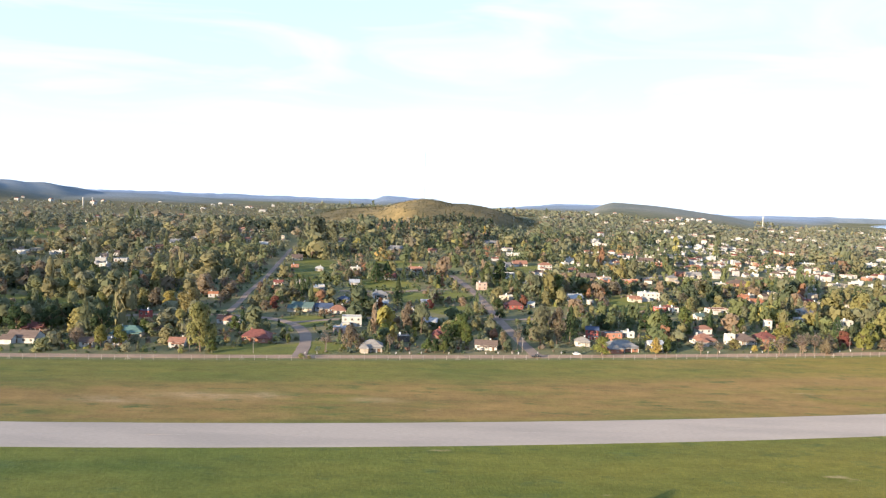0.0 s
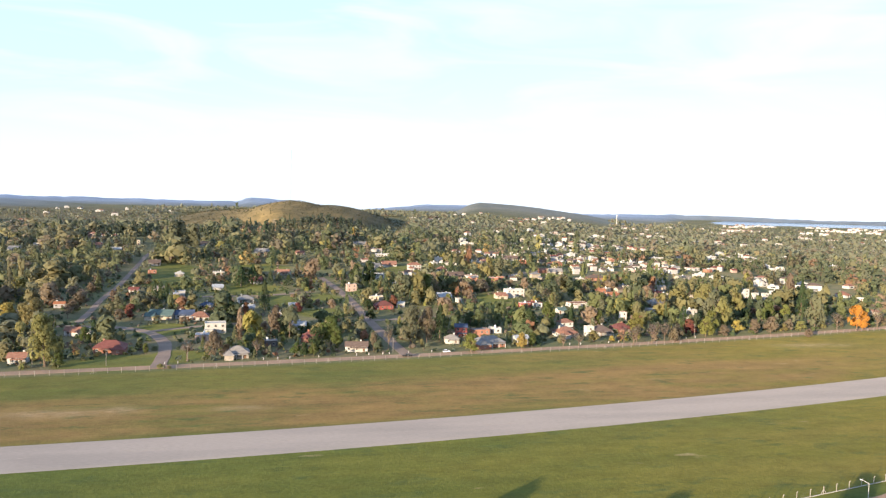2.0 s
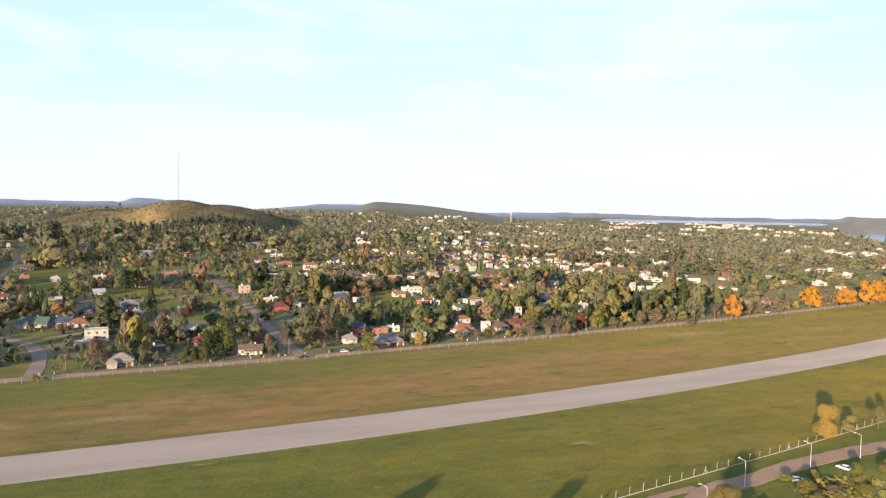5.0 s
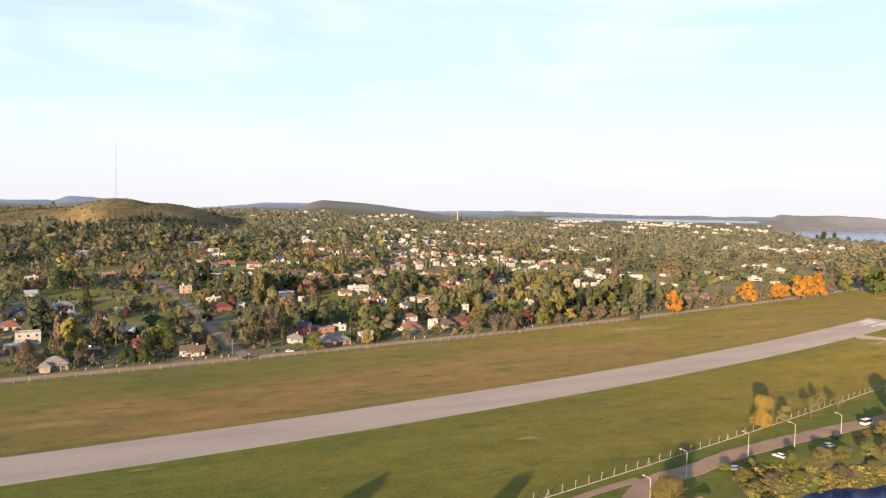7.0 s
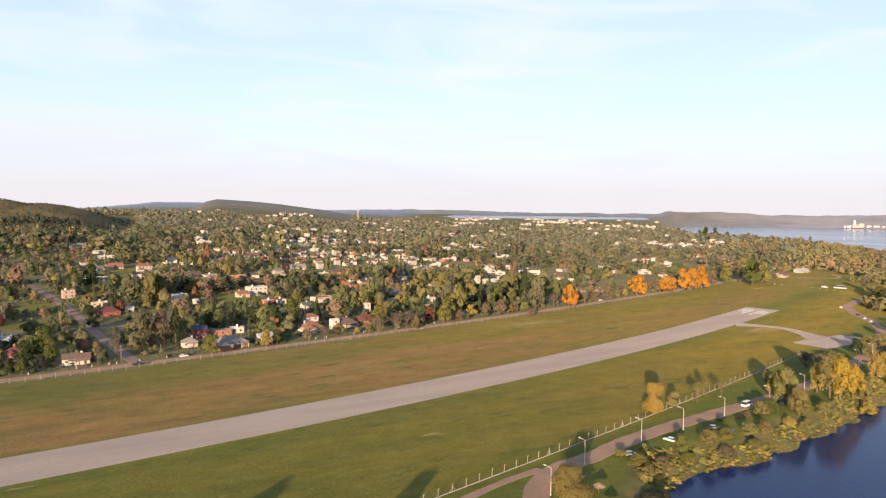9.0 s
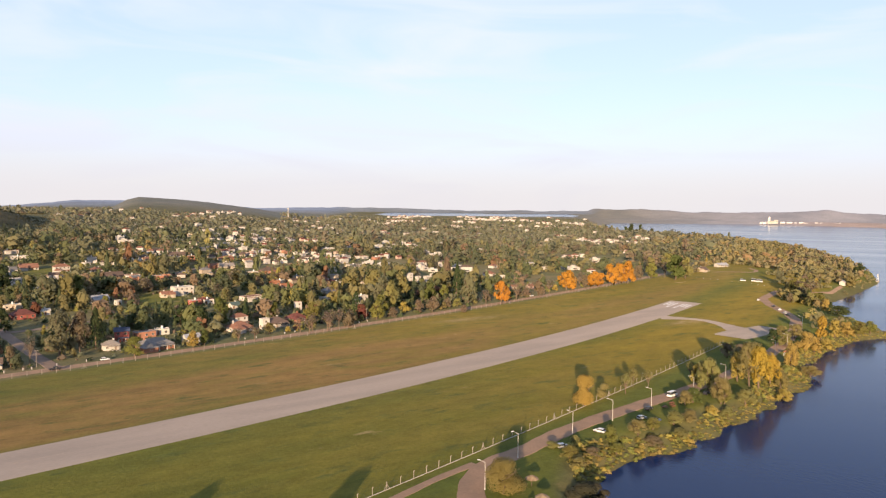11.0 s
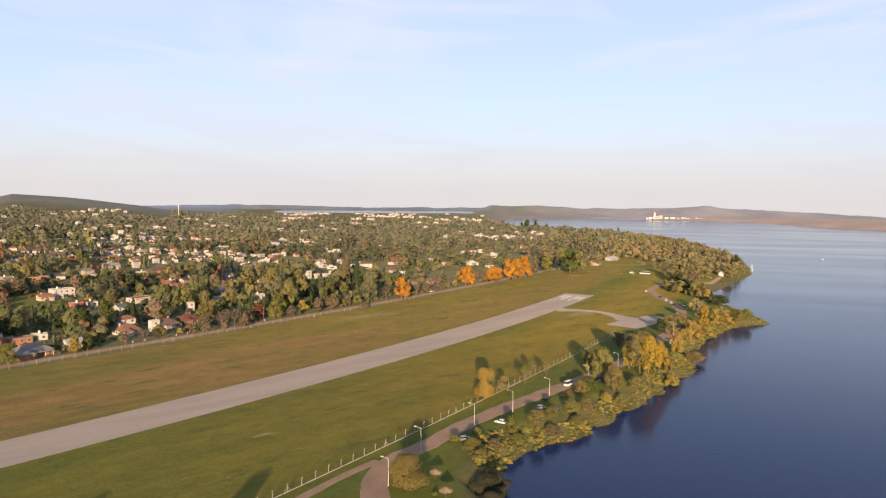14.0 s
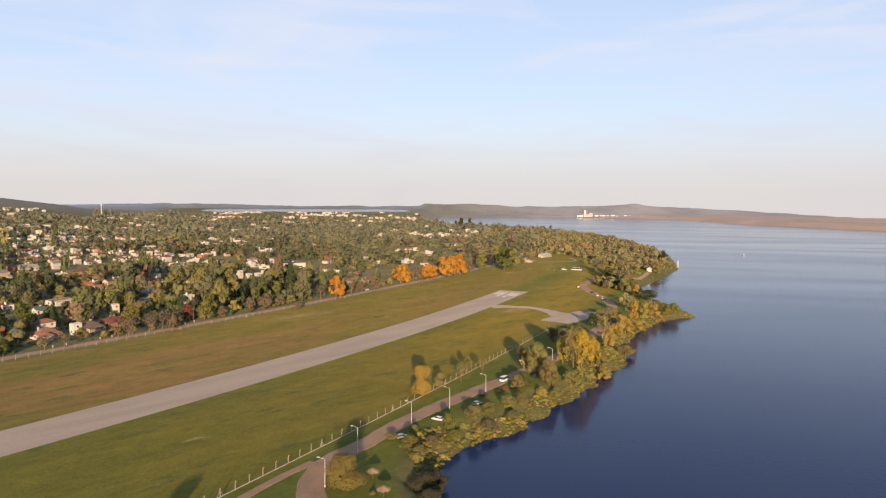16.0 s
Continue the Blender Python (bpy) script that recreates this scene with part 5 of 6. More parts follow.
# ---- posts, lamps, masts ----
def fence(words, line, x0, x1, gap, brace, foot):
    ob = thing("fence", words, "fence", kind="structure")
    bm = bmesh.new()
    add_box(bm, -0.07, 0.07, -0.07, 0.07, -0.3, 2.1)
    add_box(bm, -0.08, 0.08, -0.07, 0.07, 0, 0.5, pose(0, 0, 2.05, 40, 0, 0))
    post = bm_mesh("post", bm, M_POST)
    bm = bmesh.new()
    add_box(bm, -0.09, 0.09, -0.08, 0.08, -0.3, 2.3)
    for s in (-1, 1):
        add_tube(bm, (s * 1.2, 0, 0), (0, 0, 1.7), 0.07, 0.07, 5)
    braced = bm_mesh("post", bm, M_POST)
    x, k, pts = x0, 0, []
    while x < x1:
        y = line(x)
        slope = math.atan(line(x + 0.5) - line(x - 0.5))
        z = height(x, y)
        part("post", braced if k % brace == brace // 2 else post, ob, at=pose(x, y, z, (k * 37 % 7 - 3) * 0.5, 0, math.degrees(slope)))
        pts.append(Vector((x, y, z)))
        x += gap * math.cos(slope)
        k += 1
    for z in (0.5, 1.0, 1.5, 2.0):
        bm = bmesh.new()
        for a, b in zip(pts, pts[1:]):
            add_tube(bm, a + Vector((0, -0.1, z)), b + Vector((0, -0.1, z)), 0.004, 0.004, 3)
        part("wire", bm_mesh("wire", bm, M_WIRE), ob)
    if not foot:
        return ob
    bm = bmesh.new()
    for a, b in zip(pts, pts[1:]):
        m = (a + b) / 2
        add_box(bm, -(b - a).length / 2, (b - a).length / 2, -0.1, 0.1, -0.3, foot, Matrix.Translation(m) @ (b - a).to_track_quat("X", "Z").to_matrix().to_4x4())
    part("plinth", bm_mesh("plinth", bm, M_CONCRETE), ob)
    return ob


fence("long fence of pale concrete posts between field and road", fence_line, -330, 660, 5.9, 9, 0)
fence("pale concrete post fence between airfield and lake road", lake_fence, 40, 372, 5.4, 8, 0.15)


M_LAMP = material("weathered_lamp_paint", (0.52, 0.50, 0.46), 0.5, (0.42, 0.40, 0.36), 0.8, 5, 0.05)


def lamp_mesh():
    bm = bmesh.new()
    add_tube(bm, (0, 0, -0.2), (0, 0, 7.6), 0.11, 0.07, 8)
    add_tube(bm, (0, 0, -0.1), (0, 0, 0.5), 0.19, 0.17, 8)
    pole = bm_mesh("pole", bm, M_LAMP)
    bm = bmesh.new()
    add_tube(bm, (0, 0, 7.55), (-1.6, 0, 7.95), 0.07, 0.05, 6)
    arm = bm_mesh("arm", bm, M_LAMP)
    bm = bmesh.new()
    add_box(bm, -2.3, -1.5, -0.17, 0.17, 7.9, 8.06, pose(0, 0, 0))
    bmesh.ops.bevel(bm, geom=bm.edges[:], offset=0.05, segments=1, affect="EDGES")
    return pole, arm, bm_mesh("lamp_head", bm, M_STEEL)


POLE, ARM, HEAD = lamp_mesh()
for x, y in ((125, 154), (149, 167.5), (180, 174.5), (203, 177), (228, 179.5), (258, 182), (290, 188), (328, 196), (366, 208), (389, 214), (422, 227), (460, 243)):
    lamp = thing("street_lamp", "white steel street lamp with a short arm over the road", "street lamp", "street lamps on the lake road", pose(x, y, height(x, y), 0, 0, -62))
    part("pole", POLE, lamp), part("arm", ARM, lamp), part("lamp_head", HEAD, lamp)

M_POLE = material("grey_pole_wood", (0.27, 0.23, 0.19), 0.9, (0.2, 0.165, 0.13), 1.5, 8, 0.2)
bm = bmesh.new()
add_tube(bm, (0, 0, -0.4), (0, 0, 8.2), 0.15, 0.10, 7)
U_POLE = bm_mesh("pole", bm, M_POLE)
bm = bmesh.new()
add_box(bm, -0.9, 0.9, -0.07, 0.07, 7.5, 7.66)
for _k in (-0.8, -0.3, 0.3, 0.8):
    add_tube(bm, (_k, 0, 7.66), (_k, 0, 7.85), 0.04, 0.03, 6)
U_ARM = bm_mesh("crossarm", bm, M_POLE)


def utility_pole(x, y, yaw=8):
    ob = thing("utility_pole", "grey wooden utility pole with a crossarm by the road", "utility pole", "utility poles", pose(x, y, height(x, y), 0, 0, yaw))
    part("pole", U_POLE, ob), part("crossarm", U_ARM, ob)


def mast(x, y, h):
    """A guyed lattice mast."""
    ob = thing("radio_mast", "tall thin red and grey lattice radio mast on the hill", "mast", at=pose(x, y, height(x, y) - 0.5))
    red = material("mast_red", (0.34, 0.20, 0.17), 0.6)
    n = 12
    for k in range(n):
        bm = bmesh.new()
        z0, z1, r = h * k / n, h * (k + 1) / n, 0.42
        c = [(r * math.cos(a), r * math.sin(a)) for a in (0.5, 0.5 + 2.094, 0.5 + 4.189)]
        for i in range(3):
            (ax, ay), (bx, by) = c[i], c[(i + 1) % 3]
            add_tube(bm, (ax, ay, z0), (ax, ay, z1), 0.08, 0.08, 5)
            add_tube(bm, (ax, ay, z0), (bx, by, (z0 + z1) / 2), 0.035, 0.035, 4)
            add_tube(bm, (bx, by, (z0 + z1) / 2), (ax, ay, z1), 0.035, 0.035, 4)
        part("section", bm_mesh("section", bm, red if k % 2 else M_POLE), ob)
    for a in (0.2, 2.3, 4.4):
        bm = bmesh.new()
        for z in (0.45, 0.9):
            gx, gy = 26 * math.cos(a), 26 * math.sin(a)
            add_tube(bm, (gx, gy, height(x + gx, y + gy) - height(x, y)), (0, 0, h * z), 0.02, 0.02, 3)
        part("guy_wire", bm_mesh("guy_wire", bm, M_STEEL), ob)


def at_polar(az, d):
    return d * math.sin(radians(az)), d * math.cos(radians(az))


mast(*at_polar(-1.5, 1500), 104)


def standpipe(x, y, h):
    """A slender pale concrete water standpipe."""
    ob = thing("water_standpipe", "slender pale concrete water standpipe among far trees", "water tower", at=pose(x, y, height(x, y) - 0.5))
    bm = bmesh.new()
    add_tube(bm, (0, 0, 0), (0, 0, h * 0.9), 1.25, 1.05, 14)
    part("shaft", bm_mesh("shaft", bm, WALL["white"]), ob)
    bm = bmesh.new()
    add_tube(bm, (0, 0, h * 0.9), (0, 0, h * 0.97), 1.3, 1.3, 14)
    add_tube(bm, (0, 0, h * 0.97), (0, 0, h), 1.3, 0.3, 14)
    part("head", bm_mesh("head", bm, WALL["white"]), ob)


standpipe(*at_polar(-26.4, 1640), 22)
bm = bmesh.new()
add_tube(bm, (0, 0, -2), (0, 0, 26), 1.5, 1.2, 14)
add_tube(bm, (0, 0, 26), (0, 0, 31), 2.4, 2.4, 14)
tower = thing("water_tower", "slim white water tower above distant trees", "tower", at=pose(*at_polar(23.85, 2450), height(*at_polar(23.85, 2450))))
part("shaft", bm_mesh("shaft", bm, WALL["white"]), tower)
tower2 = copy_thing(tower, pose(*at_polar(-25.8, 1700), height(*at_polar(-25.8, 1700))))
tower2.scale = (0.6, 0.6, 0.6)


# ---- vehicles ----
PAINT = {k: material("car_paint_" + k, c, 0.3, [v * 0.9 for v in c], 0.8, 4, 0.0, metal=m) for k, (c, m) in
         dict(white=((0.75, 0.75, 0.74), 0), silver=((0.5, 0.51, 0.52), 0.5), black=((0.03, 0.03, 0.035), 0), blue=((0.07, 0.12, 0.22), 0.2),
              red=((0.45, 0.06, 0.04), 0)).items()}
M_TYRE = material("tyre_rubber", (0.025, 0.025, 0.025), 0.9)
M_RIM = material("wheel_rim", (0.5, 0.5, 0.5), 0.4, metal=0.8)
CAR = {}


def car(x, y, yaw, paint, kind="hatchback", where="on the grass", lift=0.0):
    """A parked car: body, glasshouse, four wheels, lights."""
    length, width, top = dict(hatchback=(4.0, 1.7, 1.48), van=(5.4, 2.0, 2.35), pickup=(5.1, 1.8, 1.7), bus=(11.0, 2.5, 3.0))[kind]
    if (kind, paint) not in CAR:
        h, b, hood = length / 2, width / 2, (0.52 if kind in ("van", "bus") else 0.36)
        waist = 0.95 if kind in ("hatchback", "pickup") else 1.25
        prof = {"hatchback": [(-h, 0.35), (-h, 0.85), (-h + 0.12, 0.97), (h - 1.2, 0.95), (h - 0.15, 0.80), (h, 0.62), (h, 0.35)],
                "pickup": [(-h, 0.45), (-h, 1.0), (h - 1.3, 1.0), (h - 0.15, 0.92), (h, 0.75), (h, 0.45)],
                "van": [(-h, 0.4), (-h, 1.25), (h - 0.8, 1.25), (h - 0.1, 0.98), (h, 0.7), (h, 0.4)],
                "bus": [(-h, 0.4), (-h, 1.35), (h - 0.1, 1.35), (h, 1.0), (h, 0.4)]}[kind]
        bm = bmesh.new()
        ring = [[bm.verts.new((px, s * b, pz)) for px, pz in prof] for s in (-1, 1)]
        bm.faces.new(ring[0]), bm.faces.new(ring[1][::-1])
        for i in range(len(prof)):
            j = (i + 1) % len(prof)
            bm.faces.new((ring[0][i], ring[1][i], ring[1][j], ring[0][j]))
        bmesh.ops.recalc_face_normals(bm, faces=bm.faces[:])
        bmesh.ops.bevel(bm, geom=bm.edges[:], offset=0.05, segments=2, affect="EDGES")
        body = bm_mesh("body", bm, PAINT[paint])
        cab = {"hatchback": (-h + 0.1, -h + 0.5, h - 1.75, h - 1.2), "pickup": (-0.5, -0.35, 0.9, h - 1.3), "van": (-h + 0.03, -h + 0.08, h - 1.3, h - 0.8),
               "bus": (-h + 0.03, -h + 0.1, h - 0.4, h - 0.12)}[kind]
        meshes = []
        for name, inset, z0, z1, mat in (("window", 0.03, waist - 0.03, top - 0.07, M_GLASS), ("roof", 0.0, top - 0.07, top, PAINT[paint])):
            bm = bmesh.new()
            f0, f1 = (z0 - waist) / (top - waist), (z1 - waist) / (top - waist)
            v = []
            for f, z in ((f0, z0), (f1, z1)):
                xa, xb, bb = cab[0] + (cab[1] - cab[0]) * f, cab[3] + (cab[2] - cab[3]) * f, b - 0.05 - inset - 0.12 * f
                v += [bm.verts.new((xa, -bb, z)), bm.verts.new((xb, -bb, z)), bm.verts.new((xb, bb, z)), bm.verts.new((xa, bb, z))]
            for f in ((3, 2, 1, 0), (4, 5, 6, 7), (0, 1, 5, 4), (1, 2, 6, 5), (2, 3, 7, 6), (3, 0, 4, 7)):
                bm.faces.new([v[i] for i in f])
            meshes.append((name, bm_mesh(name, bm, mat)))
        bm = bmesh.new()
        bmesh.ops.create_cone(bm, cap_ends=True, segments=14, radius1=0.32, radius2=0.32, depth=0.2, matrix=pose(0, 0, 0, 90))
        tyre = bm_mesh("tyre", bm, M_TYRE)
        bm = bmesh.new()
        bmesh.ops.create_cone(bm, cap_ends=True, segments=12, radius1=0.19, radius2=0.19, depth=0.22, matrix=pose(0, 0, 0, 90))
        rim = bm_mesh("rim", bm, M_RIM)
        light = box_mesh("headlight", -0.04, 0.03, -0.18, 0.18, -0.08, 0.08, M_STEEL, 0.02)
        CAR[kind, paint] = body, meshes, tyre, rim, light
    body, meshes, tyre, rim, light = CAR[kind, paint]
    ob = thing(kind if kind != "hatchback" else "car", f"{paint} {kind} parked {where}", kind if kind != "hatchback" else "car", "parked vehicles",
               pose(x, y, height(x, y) + 0.02 + lift, 0, 0, yaw))
    shell = part("body", body, ob)
    for name, me in meshes:
        part(name, me, ob)
    for sx in (-0.31, 0.31):
        for sy in (-1, 1):
            wheel = part("wheel", tyre, ob, at=pose(sx * length, sy * (width / 2 - 0.1), 0.32))
            part("rim", rim, wheel)
    for sy in (-1, 1):
        part("headlight", light, ob, at=pose(length / 2, sy * (width / 2 - 0.35), 0.62 if kind != "bus" else 0.8))


car(264, 180, 15, "black", where="under the shore trees")
car(249, 185.6, 8, "white", "van", "on the lake road", 0.1)
car(262, 184, 20, "white", where="beside the lake road")
car(51, 373, 8, "black", "pickup", "on the fence road", 0.1)
car(74, 383, 10, "white", where="beside the fence road")
car(420, 453, 14, "white", where="on the fence road", lift=0.1)
car(696, 414, -80, "white", "bus", "at the far end of the field")
car(690, 426, -80, "white", "van", "at the far end of the field")
for x, y in ((512, 283), (524, 294), (537, 306), (503, 276)):
    car(x, y, 45, "black" if x % 2 else "white", where="on the lake road", lift=0.1)
car(563, 334, 30, "white", where="at the bend of the lake road")


# ---- by the lake ----
M_THATCH = material("thatch", (0.27, 0.20, 0.13), 0.95, (0.18, 0.13, 0.085), 1.2, 9, 0.5)
M_REDWOOD = material("red_painted_wood", (0.30, 0.11, 0.065), 0.7, (0.22, 0.08, 0.05), 1, 6)


def thatch_umbrella(x, y):
    ob = thing("beach_umbrella", "thatched parasol on a wooden pole standing in the grass", "parasol", "thatched parasols", pose(x, y, height(x, y)))
    bm = bmesh.new()
    add_tube(bm, (0, 0, -0.2), (0, 0, 2.8), 0.08, 0.06, 7)
    part("pole", bm_mesh("pole", bm, M_BARK), ob)
    bm = bmesh.new()
    n, prev = 18, None
    rings = [[bm.verts.new((r * math.cos(6.2832 * k / n), r * math.sin(6.2832 * k / n), z - (0.12 if k % 2 and r > 1 else 0))) for k in range(n)]
             for r, z in ((0.05, 3.1), (0.9, 2.75), (1.9, 2.15), (1.85, 2.05), (0.8, 2.6))]
    for a, b in zip(rings, rings[1:]):
        for k in range(n):
            bm.faces.new((a[k], a[(k + 1) % n], b[(k + 1) % n], b[k]))
    part("thatch", bm_mesh("thatch", bm, M_THATCH), ob)


for x, y in ((137.4, 148.8), (130.8, 137.8)):
    thatch_umbrella(x, y)


def picnic_table(x, y, yaw):
    ob = thing("picnic_table", "red painted wooden picnic table on the grass", "picnic table", "picnic tables", pose(x, y, height(x, y), 0, 0, yaw))
    part("tabletop", box_mesh("tabletop", -1.1, 1.1, -0.4, 0.4, 0.70, 0.76, M_REDWOOD), ob)
    for s in (-1, 1):
        part("bench", box_mesh("bench", -1.1, 1.1, s * 0.75 - 0.15, s * 0.75 + 0.15, 0.42, 0.47, M_REDWOOD), ob)
        bm = bmesh.new()
        add_tube(bm, (s * 0.8, -0.8, 0), (s * 0.8, 0.25, 0.72), 0.05, 0.05, 5)
        add_tube(bm, (s * 0.8, 0.8, 0), (s * 0.8, -0.25, 0.72), 0.05, 0.05, 5)
        part("leg", bm_mesh("leg", bm, M_REDWOOD), ob)


for x, y, r in ((233, 177, 20), (237, 176.5, 80), (240, 179, 10)):
    picnic_table(x, y, r)

# kiosk roof, red, among the shore trees
bm = bmesh.new()
add_box(bm, -1.7, 1.7, -1.4, 1.4, 2.5, 2.6)
bmesh.ops.create_cone(bm, cap_ends=True, segments=4, radius1=2.6, radius2=0.1, depth=1.0, matrix=pose(0, 0, 3.1, 0, 0, 45))
kiosk = thing("canopy", "small red canopy on four posts among shore trees", "canopy", at=pose(372, 205, height(372, 205), 0, 0, 20))
part("roof", bm_mesh("roof", bm, ROOF["orange"]), kiosk)
for sx in (-1.5, 1.5):
    for sy in (-1.2, 1.2):
        bm = bmesh.new()
        add_tube(bm, (sx, sy, -0.2), (sx, sy, 2.5), 0.06, 0.06, 6)
        part("post", bm_mesh("post", bm, M_STEEL), kiosk)

# light tower on its jetty at the headland
hx, hy = 884, 379
jetty = thing("jetty", "stone jetty with a small white light tower", "jetty", at=pose(hx, hy, LAKE_Z, 0, 0, 20) @ Matrix.Scale(0.72, 4))
bm = bmesh.new()
add_box(bm, -7, 9, -2.5, 2.5, -3, 1.4)
part("deck", bm_mesh("deck", bm, M_CONCRETE), jetty)
bm = bmesh.new()
for sx in (-1.2, 1.2):
    for sy in (-1.2, 1.2):
        add_tube(bm, (4 + sx, sy, 1.4), (4 + sx * 0.5, sy * 0.5, 9), 0.22, 0.16, 6)
add_box(bm, 2.9, 5.1, -1.1, 1.1, 8.6, 9.0)
part("light_tower", bm_mesh("light_tower", bm, M_STEEL), jetty)
bm = bmesh.new()
add_box(bm, 3.2, 4.8, -0.8, 0.8, 9.0, 11.0)
bmesh.ops.create_cone(bm, cap_ends=True, segments=8, radius1=1.3, radius2=0.1, depth=1.0, matrix=Matrix.Translation((4, 0, 11.5)))
part("lantern", bm_mesh("lantern", bm, WALL["white"]), jetty)


def hut(x, y, yaw):
    """A low white boat hut with a sheet roof and a wide door."""
    ob = thing("boat_hut", "low white boat hut with zinc roof above the beach", "hut", at=pose(x, y, height(x, y) + 0.2, 0, 0, yaw))
    shell = part("wall", wall_mesh(9.0, 5.0, 2.6, "gable", "white"), ob)
    part("roof", roof_mesh(9.0, 5.0, 2.6, "gable", "zinc"), ob)
    part("door", DOOR_MESH, shell, at=pose(-2.4, -2.503, 0.0))
    for k in (0.2, 2.8):
        win = part("window", WIN_FRAME, shell, at=pose(k, -2.503, 1.0))
        part("pane", GLASS_PANE, win)


hut(751, 355, 20)

# white cones that mark the far edge of the landing strip
CONE = bmesh.new()
bmesh.ops.create_cone(CONE, cap_ends=True, segments=10, radius1=0.36, radius2=0.08, depth=0.6, matrix=Matrix.Translation((0, 0, 0.36)))
add_box(CONE, -0.4, 0.4, -0.4, 0.4, -0.1, 0.07)
CONE = bm_mesh("edge_marker", CONE, M_STEEL)
for k in range(11):
    x, y = 674 + 1.6 * k - 0.2 * k * k, 470 - 7.9 * k
    tagged(new("edge_marker", CONE), "white cone marker on short grass", "marker", "runway edge markers").matrix_basis = pose(x, y, height(x, y), 0, 0, 17 * k)


def boat(x, y, yaw):
    ob = thing("boat", "small white motor boat on open water", "boat", "boats on the lake", pose(x, y, LAKE_Z, 0, 0, yaw))
    bm = bmesh.new()
    hull = [(-2.6, 0.9), (1.3, 1.0), (3.0, 0), (1.3, -1.0), (-2.6, -0.9)]
    top = [bm.verts.new((px, py, 0.75)) for px, py in hull]
    low = [bm.verts.new((px * 0.85, py * 0.7, -0.3)) for px, py in hull]
    bm.faces.new(top), bm.faces.new(low[::-1])
    for k in range(5):
        bm.faces.new((top[k], low[k], low[(k + 1) % 5], top[(k + 1) % 5]))
    part("hull", bm_mesh("hull", bm, PAINT["white"]), ob)
    part("cabin", box_mesh("cabin", -1.0, 0.8, -0.6, 0.6, 0.75, 1.75, PAINT["white"], 0.15), ob)


boat(2140, 1260, 30)
boat(1180, 560, 80)
boat(1164, 392, 50)


# ---- the works on the far shore ----
def works():
    ox, oy = at_polar(60.2, 3960)
    ob = thing("power_plant", "white industrial plant with towers across the lake", "power plant", at=pose(ox, oy, height(ox, oy), 0, 0, -60) @ Matrix.Scale(0.72, 4))
    rng = random.Random(5)
    row = [("main_hall", 8, 54, 30, 17), ("tower_block", -8, 11, 12, 44), ("reactor_hall", 34, 26, 26, 24), ("annex", -38, 24, 16, 9), ("gatehouse", -62, 12, 10, 6)]
    x = 62
    while x < 455:
        w = rng.uniform(13, 34)
        row.append(("workshop", x + w / 2, w, 15, rng.uniform(6, 13) * (1 - 0.0008 * x)))
        x += w + rng.uniform(3, 16)
    for name, x, w, d, h in row:
        bm = bmesh.new()
        add_box(bm, x - w / 2, x + w / 2, -d / 2, d / 2, -6, h)
        add_box(bm, x - w / 2 - 0.8, x + w / 2 + 0.8, -d / 2 - 0.8, d / 2 + 0.8, h, h + 0.8)
        body = part(name, bm_mesh(name, bm, M_STEEL if d < 20 else WALL["white"]), ob)
        bm = bmesh.new()
        add_box(bm, x - w / 2 + 4, x + w / 2 - 4, -d / 2 - 0.3, -d / 2, h * 0.55, h * 0.72)
        part("window_band", bm_mesh("window_band", bm, M_GLASS), body)


works()


tree(-68, 355, 2.2, 5.0, "bush")
tree(-64, 354, 1.4, 3.0, "bush")
for x, y, h in ((1610, 1330, 24), (1630, 1345, 20), (1655, 1335, 22), (1700, 1330, 23), (1585, 1330, 16), (1720, 1290, 20)):
    tree(x, y, h, h * 0.75, "dark")
for x, y, h, w, kind in ((271, 184, 14, 11, "olive"), (300, 189, 15, 9.5, "greygreen"), (528, 252, 8.4, 18, "dark"), (632, 325, 13, 12, "bare"), (637, 344, 13, 15, "lime"),
                         (756, 350, 14, 15, "olive"), (868, 392, 15, 16, "dark"), (702, 393, 13, 15, "greygreen"), (260, 169, 8, 7, "lime"), (243, 175, 6, 8.5, "olive")):
    tree(x, y, h, w, kind)

for x, y, h, w, kind in ((566, 292, 11, 11, "olive"), (578, 300, 12, 12, "dark"), (590, 309, 12, 10, "greygreen"), (602, 318, 11, 12, "brown"), (615, 326, 12, 11, "olive"),
                         (628, 334, 13, 12, "bare"), (598, 296, 9, 10, "dark"), (584, 286, 8, 10, "dark"), (556, 276, 9, 9, "gold"), (612, 308, 9, 10, "lime"),
                         (650, 352, 12, 12, "bare"), (668, 352, 11, 11, "olive"), (690, 362, 12, 12, "brown"), (708, 366, 11, 12, "olive"), (572, 312, 8, 8, "brown")):
    tree(x, y, h, w, kind)

# pale gate posts before the front gardens
bm = bmesh.new()
add_box(bm, -0.17, 0.17, -0.17, 0.17, -0.3, 1.05)
add_box(bm, -0.23, 0.23, -0.23, 0.23, 1.05, 1.17)
GATE_POST = bm_mesh("gate_post", bm, WALL["grey"])
for x in (-68, -62, -38, -22, -15, -9, 5.5, 25, 31.5, 39, 42.5, 53, 66, 150, 157, 176, 183, 232, 239):
    y = fence_line(x) + 14.2
    tagged(new("gate_post", GATE_POST), "squat pale gate post beside the dirt road", "gate post", "gate posts").matrix_basis = pose(x, y, height(x, y), 0, 0, 9)
# a ragged hedge of half-bare bushes along the fence road
rng_hedge = random.Random(17)
for k in range(44):
    x = 168 + 10.2 * k + rng_hedge.uniform(-3, 3)
    y = fence_line(x) + 15.5 + rng_hedge.uniform(0, 5)
